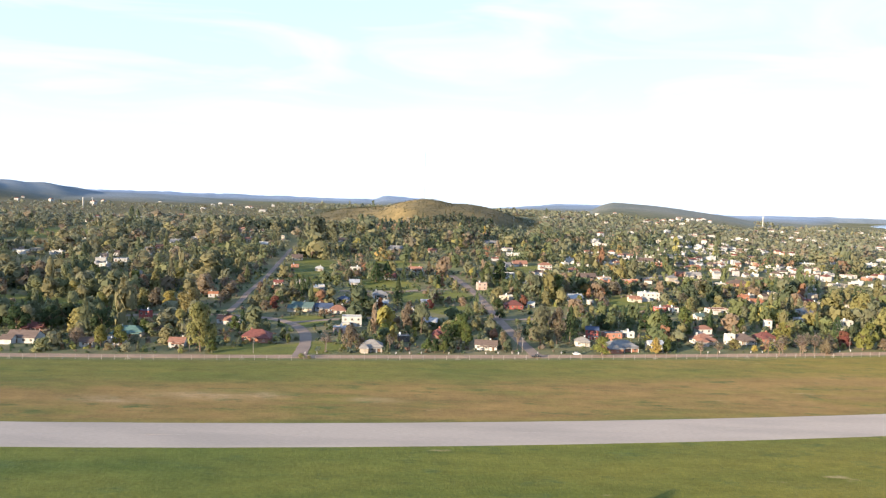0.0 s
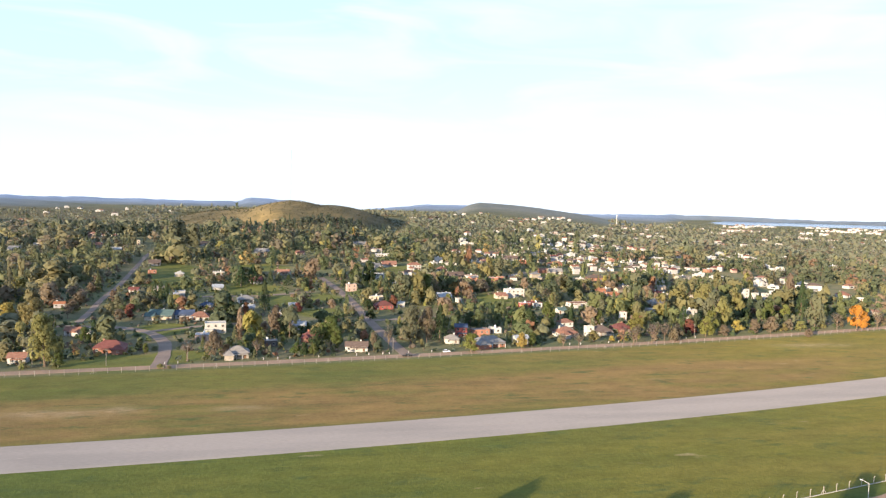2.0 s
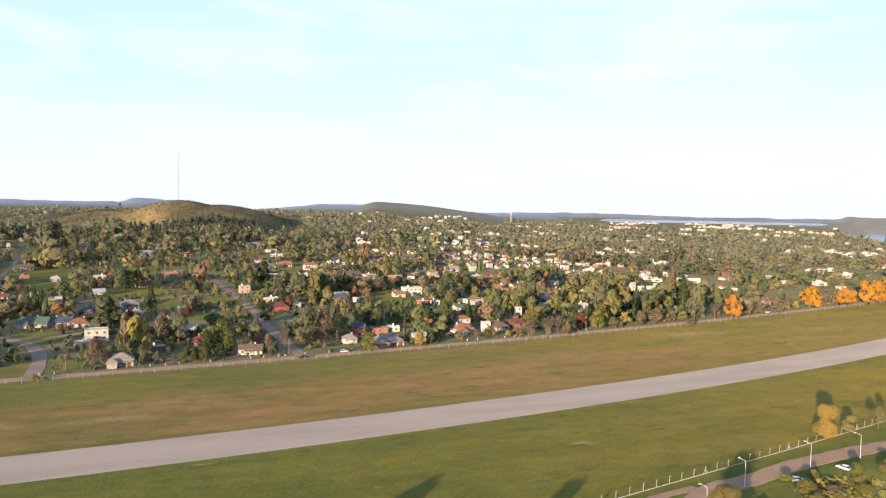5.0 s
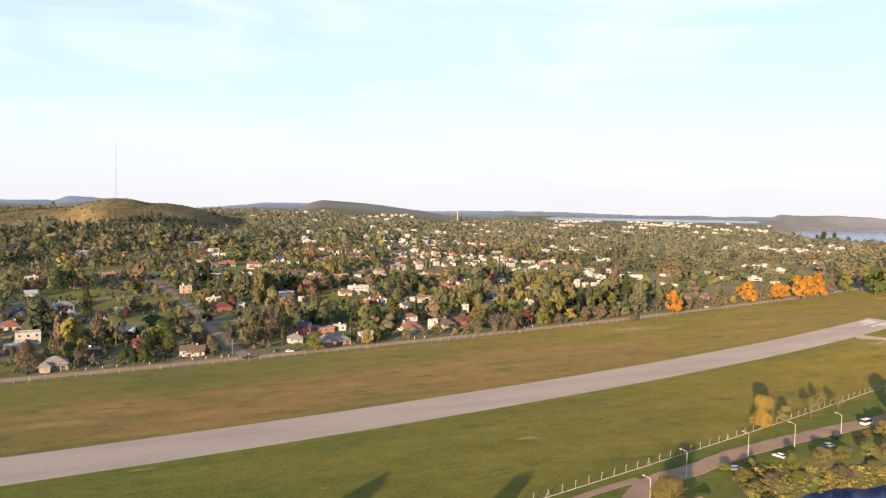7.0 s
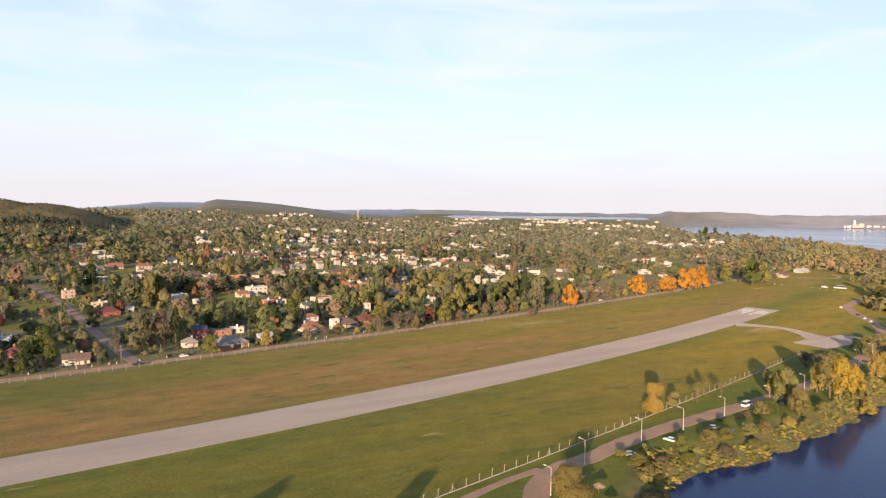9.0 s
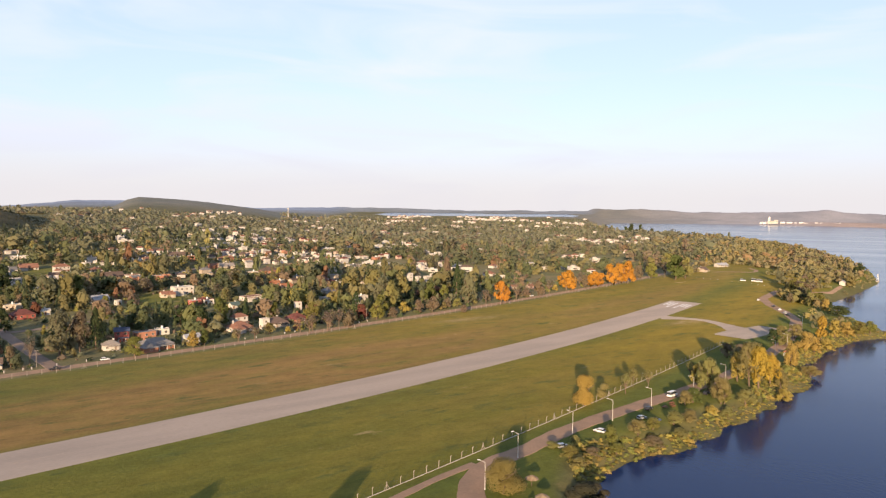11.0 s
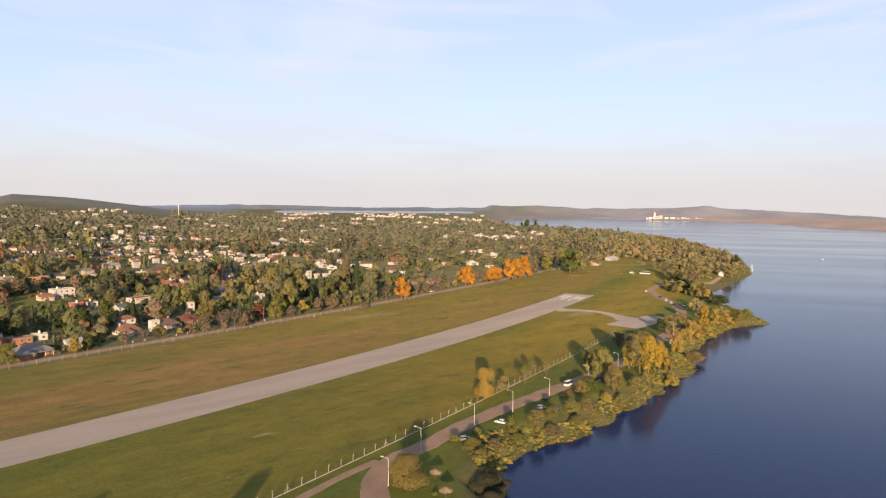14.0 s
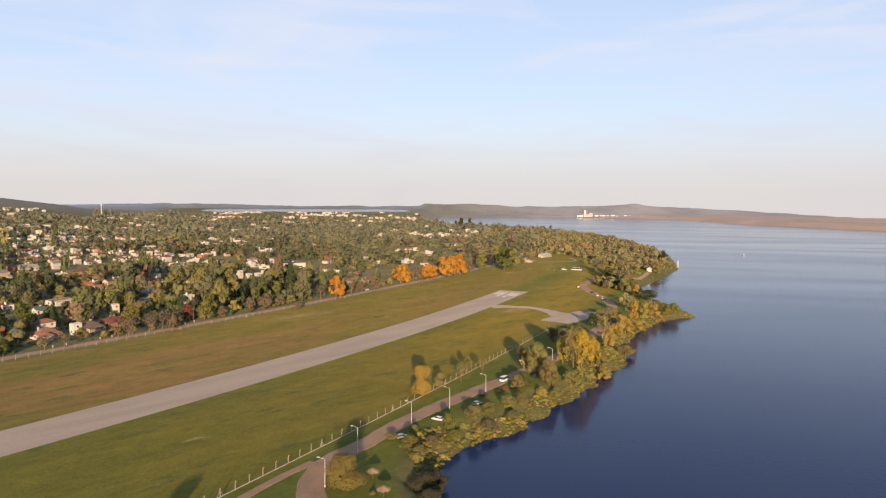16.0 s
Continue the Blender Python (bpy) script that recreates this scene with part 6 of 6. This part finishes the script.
    if not any(math.hypot(x - a, y - b) < 0.45 * w + 2 for a, b, w in TREES + HOUSES):
        h = rng_hedge.uniform(4.0, 7.5)
        tree(x, y, h, h * rng_hedge.uniform(1.1, 1.5), rng_hedge.choice(("brown", "bare", "brown", "gold", "olive")))
# leafless trees lining the dirt street towards the hill
for k, (x, y) in enumerate(((-152, 498), (-157, 522), (-160, 548), (-166, 576), (-168, 606), (-172, 640), (-175, 680), (-181, 725), (-140, 560), (-185, 770))):
    tree(x, y, 8 + k % 3, 10 + k % 4, "brown" if k % 3 else "bare")
utility_pole(-94, 363)
utility_pole(-58, 369)
utility_pole(30, 517)
utility_pole(36, 483)
utility_pole(-126, 362)
utility_pole(241, 420)
utility_pole(45, 385)
utility_pole(9, 496)
utility_pole(-168, 787)
utility_pole(-252, 595)
car(167.2, 166.4, -20, "silver", "hatchback", "on the grass")
car(189.0, 170.6, 100, "white", "hatchback", "on the grass")
car(213.5, 172.3, -12, "silver", "hatchback", "on the grass")
car(225.6, 178.7, 12, "black", "hatchback", "beside the lake road")
car(215.6, 167.8, -10, "blue", "hatchback", "under the shore trees")


# ---- more of the town: smaller houses between the trees ----
def near_any(x, y, spots, extra):
    return any((x - a) ** 2 + (y - b) ** 2 < (extra + 0.6 * w) ** 2 for a, b, w in spots)


def scatter_houses(groups, seed):
    """Rows and knots of houses along the side streets, with woods left between them."""
    rng = random.Random(seed)
    for _ in range(groups):
        az0 = rng.triangular(8, 36, 20) if rng.random() < 0.7 else rng.uniform(-36, 10)
        d0 = rng.uniform(640, 1250) if az0 > 10 else rng.uniform(640, 1150)
        cx, cy = at_polar(az0, d0)
        way = radians(-az0 + rng.choice((0, 0, 25, -30)))
        many = rng.choice((1, 2, 4, 5, 7, 8)) if az0 > 14 else rng.choice((1, 1, 2, 3))
        for k in range(many):
            u, v = (k - many / 2) * rng.uniform(11, 16), rng.choice((-1, 1)) * rng.uniform(2, 16)
            x, y = cx + u * math.cos(way) - v * math.sin(way), cy + u * math.sin(way) + v * math.cos(way)
            az, d = math.degrees(math.atan2(x, y)), math.hypot(x, y)
            if -9 < az < 6.5 and d > 1130 or near_any(x, y, HOUSES, 4) or y < fence_line(x) + 40:
                continue
            if float(shore_gap(np.array([x]), np.array([y]))[0]) < 30 or any(math.hypot(x - a, y - b) < max(p, q) for a, b, p, q, _ in CLEARINGS):
                continue
            kind = rng.choice(("flat", "flat", "gable", "hip", "gable"))
            wall = rng.choice(("white", "white", "white", "cream", "cream", "pink", "brick", "grey", "stone"))
            roof = rng.choice(("white", "tar", "tar", "zinc")) if kind == "flat" else rng.choice(("terracotta", "red", "brown", "grey", "brown", "terracotta"))
            house(x, y, rng.choice((10, 10, -15, 35)) + rng.uniform(-6, 6), rng.choice((7, 8, 9, 11)), rng.choice((6, 6, 7)), 2 if rng.random() < 0.18 else 1, kind, wall, roof, 1)


KNOWN = len(HOUSES)
scatter_houses(48, 11)


def far_houses(spots, name, words):
    """White houses too far off to tell apart: walls and pitched or flat roofs in one mesh."""
    bm = bmesh.new()
    for k, (x, y, yaw, w, d, h, roof) in enumerate(spots):
        HOUSES.append((x, y, w))
        m = pose(x, y, height(x, y), 0, 0, yaw)
        add_box(bm, -w / 2, w / 2, -d / 2, d / 2, -2, h, m)
        faces = len(bm.faces)
        if roof:
            c = [(-w / 2 - 0.4, -d / 2 - 0.4, h), (w / 2 + 0.4, -d / 2 - 0.4, h), (w / 2 + 0.4, d / 2 + 0.4, h), (-w / 2 - 0.4, d / 2 + 0.4, h),
                 (-w * 0.25, 0, h + 0.3 * d), (w * 0.25, 0, h + 0.3 * d)]
            v = [bm.verts.new(m @ Vector(p)) for p in c]
            for f in ((0, 1, 5, 4), (2, 3, 4, 5), (1, 2, 5), (3, 0, 4), (3, 2, 1, 0)):
                bm.faces.new([v[i] for i in f]).material_index = roof
        else:
            add_box(bm, -w * 0.3, w * 0.1, -d * 0.3, d * 0.3, h, h + 1.4, m)
        add_box(bm, -w * 0.2, w * 0.2, -d / 2 - 0.1, -d / 2, 0.9, 2.1, m)
        for f in list(bm.faces)[-6:]:
            f.material_index = 3
    me = bm_mesh(name, bm, WALL["white"])
    for extra in (ROOF["terracotta"], ROOF["brown"], M_GLASS):
        me.materials.append(extra)
    return tagged(new(name, me), words, "houses", kind="stuff")


def spread(count, seed, az0, az1, d0, d1):
    rng, spots = random.Random(seed), []
    while len(spots) < count:
        az = rng.uniform(az0, az1)
        x, y = at_polar(az, rng.uniform(d0, d1))
        if soft_noise(np.array([x]), np.array([y]), 85, seed)[0] < 0.62:
            continue
        if near_any(x, y, HOUSES, 3) or float(shore_gap(np.array([x]), np.array([y]))[0]) < 40 or -9.5 < az < 7:
            continue
        spots.append((x, y, rng.uniform(-40, 30), rng.choice((8, 9, 11, 13)), rng.choice((6, 7, 8)), rng.choice((3, 3, 5.6)), rng.choice((0, 0, 1, 2))))
    return spots


far_houses(spread(170, 12, 30, 47.0, 2300, 2940) + spread(44, 15, 45.5, 51.8, 1120, 1700), "lakeside_suburb", "far white houses close to the bay")
far_houses(spread(260, 13, 11, 48, 820, 2250), "far_town", "far white houses between trees")
far_houses(spread(34, 14, -36, 16, 1250, 2400), "hillside_houses", "far pale houses on wooded slopes")


# ---- woods, gardens and scrub, too many to count ----
def in_lakeside(x, y):
    """Wooded ground between the lake road and the water, and beyond the field's far end."""
    edge = np.interp(x, [330, 370, 400, 450, 490, 516, 545, 576, 600, 650, 700, 715], [180, 196, 211, 232, 254, 275, 304, 328, 343, 363, 392, 402])
    return ((x > 330) & (x < 715) & (y < edge - 5)) | ((x >= 715) & (y < fence_line(x) + 14 + 0.8 * np.clip(x - 900, 0, 400)))


def near_lines(x, y, lines):
    """Least distance to the streets."""
    best = np.full(x.shape, 1e9)
    for line in lines:
        p = np.array(line, float)
        for (ax, ay), (bx, by) in zip(p, p[1:]):
            ux, uy = bx - ax, by - ay
            t = np.clip(((x - ax) * ux + (y - ay) * uy) / (ux * ux + uy * uy + 1e-9), 0, 1)
            best = np.minimum(best, np.hypot(x - ax - t * ux, y - ay - t * uy))
    return best


PALETTE = np.array([(0.088, 0.106, 0.047), (0.064, 0.084, 0.042), (0.118, 0.117, 0.058), (0.110, 0.121, 0.078), (0.165, 0.160, 0.048), (0.140, 0.112, 0.082),
                    (0.195, 0.150, 0.055), (0.160, 0.092, 0.058), (0.048, 0.063, 0.038)])
TEMPLATE = {}


def plant(name, words, x, y, h, w, tint, count, size, conifers=0.12, seed=0, bare=0.0, tall=0.0):
    """One object of many plants: round crowns, conifers, leafless crowns and tall narrow ones, each of leaf clumps."""
    rng = np.random.default_rng(seed)
    roll = rng.random(len(x))
    kinds = np.where(roll < conifers, 1, np.where(roll < conifers + bare, 2, np.where(roll < conifers + bare + tall, 3, 0)))
    z = land(x, y)
    quads, tints, ways = [], [], []
    round_crown = "broad" if count > 150 else "dome"
    for kind, shape in ((0, round_crown), (1, "conifer"), (2, "bare" if count > 40 else "dome"), (3, round_crown)):
        for var in range(5):
            pick = np.nonzero((kinds == kind) & (np.arange(len(x)) % 5 == var))[0]
            if not len(pick):
                continue
            if (shape, count, var) not in TEMPLATE:
                TEMPLATE[shape, count, var] = crown_quads(shape, count, size, 300 + var)
            q, way = TEMPLATE[shape, count, var]
            a = rng.random(len(pick)) * 6.283
            ca, sa = np.cos(a)[:, None, None], np.sin(a)[:, None, None]
            ww, hh = w[pick][:, None, None] * (1.0, 0.72, 1.0, 0.66)[kind], h[pick][:, None, None] * (1.0, 1.3, 0.9, 1.45)[kind]
            px = (q[None, :, :, 0] * ca - q[None, :, :, 1] * sa) * ww + x[pick][:, None, None]
            py = (q[None, :, :, 0] * sa + q[None, :, :, 1] * ca) * ww + y[pick][:, None, None]
            # young and hedged plants carry leaves down to the ground
            pz = (q[None, :, :, 2] * 1.12 - 0.12) * hh + z[pick][:, None, None]
            quads.append(np.stack([px, py, pz], -1).reshape(-1, 4, 3))
            ways.append(np.stack([way[:, 0] * ca[:, :, 0] - way[:, 1] * sa[:, :, 0], way[:, 0] * sa[:, :, 0] + way[:, 1] * ca[:, :, 0],
                                  np.broadcast_to(way[:, 2], (len(pick), len(q)))], -1).reshape(-1, 3))
            c = tint[pick]
            if kind == 1:
                c = c * 0.35 + np.array([0.052, 0.070, 0.038]) * 0.65
            elif kind == 2:
                c = c * 0.4 + np.array([0.128, 0.092, 0.072]) * 0.6
            tints.append(np.repeat(c, len(q), 0))
    me = quads_mesh(name, np.concatenate(quads), np.concatenate(ways), M_WOODS, np.concatenate(tints))
    return tagged(new(name, me), words, "trees", kind="stuff")


def jitter_grid(x0, x1, y0, y1, step, rng):
    gx, gy = np.meshgrid(np.arange(x0, x1, step), np.arange(y0, y1, step))
    return (gx + rng.uniform(-0.5, 0.5, gx.shape) * step).ravel(), (gy + rng.uniform(-0.5, 0.5, gy.shape) * step).ravel()


def tints_for(x, y, rng, autumn=1.0):
    k = soft_noise(x, y, 48, 3) * 0.8 + rng.random(len(x)) * 0.4
    lots = np.array([0.22, 0.20, 0.19, 0.13, 0.045 * autumn, 0.11 * autumn, 0.02 * autumn, 0.045 * autumn, 0.14])
    cut = np.cumsum(lots / lots.sum())
    idx = np.searchsorted(cut, np.clip((k - 0.1) / 1.0 + rng.normal(0, 0.2, len(x)), 0, 0.999))
    return PALETTE[np.clip(idx, 0, 8)] * rng.uniform(0.85, 1.15, (len(x), 1)) * (1.0 + 0.2 * soft_noise(x, y, 120, 6))[:, None]


OPEN = [(a, b, 0.85 * w, height(a, b) + (0.9 if k % 4 else 2.0), 110) for k, (a, b, w) in enumerate(HOUSES) if k < KNOWN or k % 3 == 0]
OPEN += [(a + k * p * math.cos(radians(turn)), b - k * p * math.sin(radians(turn)), 1.3 * min(p, q), height(a, b) + 0.5, 60)
         for a, b, p, q, turn in CLEARINGS for k in ((-0.65, 0, 0.65) if p > 2 * q else (0,))]
OPEN += [(a, b, 6, height(a, b) + 0.5, 30) for line in ROADS for a, b in line if b > fence_line(a) + 20 and -45 < math.degrees(math.atan2(a, b)) < 50]


def below_sight_lines(x, y, h, w):
    """Tree heights cut below the camera's sight lines to houses, lawns and streets."""
    z0 = land(x, y)
    for sx, sy, sw, sz, reach in OPEN:
        far = math.hypot(sx, sy)
        ux, uy = sx / far, sy / far
        along, across = x * ux + y * uy, x * uy - y * ux
        low = (along < far - 0.3 * sw) & (along > far - reach) & (np.abs(across) < 0.5 * sw * along / far + 0.3 * w)
        h = np.where(low, np.minimum(h, 78 + (sz - 78) * along / far - z0), h)
    return h


def town_trees(name, words, d0, d1, step, keep, count, size, hmin, hmax, seed):
    rng = np.random.default_rng(seed)
    x, y = jitter_grid(-1.0 * d1, 1.0 * d1, 0.25 * d0, d1, step, rng)
    d, az = np.hypot(x, y), np.degrees(np.arctan2(x, y))
    ok = (d > d0) & (d < d1) & (az > -40) & (az < 58) & (y > fence_line(x) + 16)
    x, y, d, az = x[ok], y[ok], d[ok], az[ok]
    ok = shore_gap(x, y) > 12
    open_side = smooth(-14, -6, az) * smooth(1250, 1000, d)
    dens = keep * np.clip(2.6 * (soft_noise(x, y, 62, seed + 1) - 0.2 + 0.25 * smooth(1000, 1500, d)) + 0.35 * (soft_noise(x, y, 23, seed + 5) - 0.5), 0.16, 1.15) * (1 - 0.2 * open_side)
    hill = ((az > -10) & (az < 7.5) & (d > 1300) & (d < 1900))
    ok &= rng.random(len(x)) < dens * (1 - 0.12 * smooth(-6, -14, az))
    ok &= ~((d > 1900) & (land(x, y) > 66)) & ~hill & ~((d > 2030) & (ridge_line(az) > 0.2)) & ~((d > 1850) & (az < -13)) & ~((d > 1430 + 900 * smooth(-16, -9, az)) & (rng.random(len(x)) < 0.5))
    ok &= near_lines(x, y, ROADS) > 6.5
    for hx_, hy_, hw_ in HOUSES:
        ux, uy = hx_ / math.hypot(hx_, hy_), hy_ / math.hypot(hx_, hy_)
        along, across = (x - hx_) * ux + (y - hy_) * uy, (x - hx_) * uy - (y - hy_) * ux
        reach = 9 if hy_ < 600 else 5 + int(abs(hx_) * 7) % 18
        ok &= ~((np.abs(across) < hw_ * 0.5 + 1.2) & (along > -reach - hw_ * 0.4) & (along < hw_ * 0.5 + 2))
    for cx, cy, rx, ry, a in CLEARINGS:
        c, s = math.cos(radians(a)), math.sin(radians(a))
        u, v = (x - cx) * c - (y - cy) * s, (x - cx) * s + (y - cy) * c
        ok &= (u / (rx * 1.3)) ** 2 + (v / (ry * 1.2)) ** 2 > 1
    for tx, ty, tw in TREES:
        ok &= np.hypot(x - tx, y - ty) > 0.45 * tw
    x, y, d = x[ok], y[ok], d[ok]
    h = rng.uniform(hmin, hmax, len(x)) * np.exp(rng.normal(0, 0.22, len(x))) * (0.6 + 0.75 * soft_noise(x, y, 52, 8))
    front = smooth(95, 25, y - fence_line(x))
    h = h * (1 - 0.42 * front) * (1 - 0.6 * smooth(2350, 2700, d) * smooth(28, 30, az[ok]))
    # crowns widened at left, lowered far off there, to fit the camera's view
    left_size = smooth(-6, -14, np.degrees(np.arctan2(x, y)))
    w = h * rng.uniform(0.75, 1.35, len(x)) * (1 + 0.35 * smooth(700, 1400, d)) * (1 + 0.16 * left_size)
    h = h * (1 + 0.10 * left_size) * (1 - 0.45 * left_size * smooth(1350, 1500, d))
    h = below_sight_lines(x, y, h, w)
    keep_up = h > 1.6
    x, y, d, h, w = x[keep_up], y[keep_up], d[keep_up], h[keep_up], w[keep_up]
    w = np.minimum(w, 1.6 * h)
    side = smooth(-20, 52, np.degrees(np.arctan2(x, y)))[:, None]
    # brightness missing on the left is painted in: leaf colour paled by bearing
    left_pale = smooth(-5, -17, np.degrees(np.arctan2(x, y)))[:, None]
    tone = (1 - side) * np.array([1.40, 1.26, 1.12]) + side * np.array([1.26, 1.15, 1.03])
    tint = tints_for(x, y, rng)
    tint = tint * (1 - 0.25 * left_pale) + np.array([0.176, 0.166, 0.112]) * 0.25 * left_pale
    # distance haze is put into the leaf colour: greyer and lighter far off
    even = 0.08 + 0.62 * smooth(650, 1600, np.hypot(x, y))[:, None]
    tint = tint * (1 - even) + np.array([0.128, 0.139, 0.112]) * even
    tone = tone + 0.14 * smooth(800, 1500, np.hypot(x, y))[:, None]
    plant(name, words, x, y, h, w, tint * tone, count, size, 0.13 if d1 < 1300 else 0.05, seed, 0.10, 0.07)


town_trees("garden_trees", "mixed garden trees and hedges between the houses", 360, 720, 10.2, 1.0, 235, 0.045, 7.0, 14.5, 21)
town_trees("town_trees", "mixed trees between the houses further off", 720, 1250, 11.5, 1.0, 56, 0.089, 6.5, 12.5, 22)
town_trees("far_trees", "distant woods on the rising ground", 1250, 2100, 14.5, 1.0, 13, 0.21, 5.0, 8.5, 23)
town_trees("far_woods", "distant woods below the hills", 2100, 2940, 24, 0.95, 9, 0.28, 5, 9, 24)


def lakeside_woods():
    rng = np.random.default_rng(41)
    x, y = jitter_grid(330, 1560, 150, 1000, 9.0, rng)
    s = shore_gap(x, y)
    ok = in_lakeside(x, y) & (s > 2.0) & (rng.random(len(x)) < 0.1 + 0.87 * smooth(530, 610, x))
    ok &= near_lines(x, y, ROADS) > 6
    for cx, cy, rx, ry in ((790, 500, 60, 45), (735, 440, 40, 60), (835, 535, 32, 20), (660, 332, 45, 14), (735, 352, 26, 14)):
        ok &= ((x - cx) / rx) ** 2 + ((y - cy) / ry) ** 2 > 1
    for tx, ty, tw in TREES:
        ok &= np.hypot(x - tx, y - ty) > 0.5 * tw
    for hx_, hy_, hw_ in HOUSES:
        ok &= np.hypot(x - hx_, y - hy_) > 0.7 * hw_ + 3
    x, y, s = x[ok], y[ok], s[ok]
    h = rng.uniform(4.2, 7.6, len(x)) * np.exp(rng.normal(0, 0.16, len(x))) * (0.75 + 0.5 * soft_noise(x, y, 40, 43)) * smooth(-10, 25, s).clip(0.55, 1)
    h = h * np.where(x < 620, 1.25, 1.0)
    w = h * rng.uniform(1.1, 1.7, len(x))
    h = np.where(x > 820, below_sight_lines(x, y, h, w), h)
    ok = h > 1.2
    x, y, s, h, w = x[ok], y[ok], s[ok], h[ok], w[ok]
    near = tints_for(x, y, rng, 1.3) * np.array([1.25, 1.14, 1.02])
    gold = np.array([(0.19, 0.150, 0.048), (0.15, 0.130, 0.054), (0.125, 0.122, 0.055), (0.155, 0.128, 0.066)])[rng.integers(0, 4, len(x))]
    near = 0.4 * near + 0.6 * np.array([0.165, 0.146, 0.086])
    tint = np.where((rng.random(len(x)) < np.where(x < 620, 0.7, 0.05))[:, None], gold, near)
    tint = tint * np.array([1.46, 1.40, 1.28])
    near_end = x < 760
    for name, words, ok, count, size in (("shore_woods", "autumn woods along the lake shore", near_end, 84, 0.083),
                                         ("peninsula_woods", "muted autumn woods on the far peninsula", ~near_end, 34, 0.130)):
        plant(name, words, x[ok], y[ok], h[ok], w[ok], tint[ok], count, size, 0.02, 42, 0.12, 0.08)


lakeside_woods()


def garden_shrubs():
    """Low hedges and shrubs about the front gardens."""
    rng = np.random.default_rng(81)
    x, y = jitter_grid(-330, 660, 300, 760, 5.0, rng)
    d, az = np.hypot(x, y), np.degrees(np.arctan2(x, y))
    ok = (az > -40) & (az < 56) & (d < 740) & (y > fence_line(x) + 14.5) & (rng.random(len(x)) < 0.15 + 0.75 * soft_noise(x, y, 14, 83))
    ok &= near_lines(x, y, ROADS) > 5.2
    for hx_, hy_, hw_ in HOUSES:
        ok &= np.hypot(x - hx_, y - hy_) > 0.62 * hw_ + 0.6
    for cx, cy, rx, ry, a in CLEARINGS:
        c, s = math.cos(radians(a)), math.sin(radians(a))
        u, v = (x - cx) * c - (y - cy) * s, (x - cx) * s + (y - cy) * c
        ok &= (u / rx) ** 2 + (v / ry) ** 2 > 1
    x, y = x[ok], y[ok]
    h = rng.uniform(0.9, 3.4, len(x))
    ob = plant("garden_shrubs", "low hedges and shrubs in front gardens", x, y, h, h * rng.uniform(1.0, 1.7, len(x)), tints_for(x, y, rng, 1.4), 9, 0.26, 0.0, 82)
    ob["category"] = "shrubs"


garden_shrubs()


def shore_scrub():
    """Bushes and reeds on the bank."""
    rng = np.random.default_rng(51)
    x, y = jitter_grid(112, 620, 95, 330, 1.85, rng)
    s = shore_gap(x, y)
    ok = (land(x, y) > LAKE_Z - 0.1) & (s < (4 + 12 * soft_noise(x, y, 24, 5)) * (0.45 + 0.55 * smooth(140, 175, x))) & (rng.random(len(x)) < 0.9)
    ok &= near_lines(x, y, ROADS) > 6
    x, y, s = x[ok], y[ok], s[ok]
    h = rng.uniform(0.45, 1.5, len(x)) * (0.35 + 1.2 * soft_noise(x, y, 12, 9)) * smooth(-6, 6, s).clip(0.5, 1)
    tint = np.array([(0.17, 0.148, 0.05), (0.15, 0.142, 0.05), (0.115, 0.130, 0.045), (0.165, 0.138, 0.06), (0.105, 0.118, 0.045)])[rng.integers(0, 5, len(x))]
    ob = plant("shore_scrub", "olive and golden scrub on the bank", x, y, h, 1.2 + h * rng.uniform(1.0, 1.6, len(x)), tint * rng.uniform(0.95, 1.85, (len(x), 1)) * np.array([1.10, 1.04, 0.86]), 84, 0.072, 0, 52)
    ob["category"] = "bushes"


shore_scrub()


def hill_scrub():
    rng = np.random.default_rng(61)
    x, y = jitter_grid(-290, 230, 1180, 1850, 6.5, rng)
    d, az = np.hypot(x, y), np.degrees(np.arctan2(x, y))
    golden = np.exp(-(((az + 3.8) / 2.6) ** 2))
    ok = (az > -10) & (az < 7.6) & (d > 1290) & (d < 1860) & (rng.random(len(x)) < (0.85 - 0.35 * golden) * (0.3 + 1.1 * soft_noise(x, y, 40, 71)))
    x, y = x[ok], y[ok]
    h = rng.uniform(0.8, 2.2, len(x))
    tint = np.array([(0.070, 0.062, 0.032), (0.088, 0.076, 0.038), (0.055, 0.056, 0.030)])[rng.integers(0, 3, len(x))]
    plant("hill_scrub", "dark scrub dotted over the dry hill", x, y, h, h * rng.uniform(1.0, 1.6, len(x)), tint, 5, 0.33, 0.0, 62)


hill_scrub()


def conifer_belt():
    """Dark pines and eucalypts massed at the foot of the hill."""
    rng = np.random.default_rng(77)
    a, d = rng.uniform(-19, 6, 520), rng.uniform(1120, 1290, 520)
    x, y = d * np.sin(np.radians(a)), d * np.cos(np.radians(a))
    ok = (soft_noise(x, y, 70, 78) > 0.36) & (near_lines(x, y, ROADS) > 8)
    for hx_, hy_, hw_ in HOUSES:
        ok &= np.hypot(x - hx_, y - hy_) > 0.7 * hw_ + 5
    x, y = x[ok], y[ok]
    h = rng.uniform(8, 16, len(x))
    tint = np.array([(0.062, 0.076, 0.050), (0.075, 0.085, 0.058), (0.090, 0.098, 0.066)])[rng.integers(0, 3, len(x))]
    plant("conifer_belt", "dark pines massed at the foot of the hill", x, y, h, h * rng.uniform(0.55, 0.95, len(x)), tint, 60, 0.09, 0.15, 79)


conifer_belt()
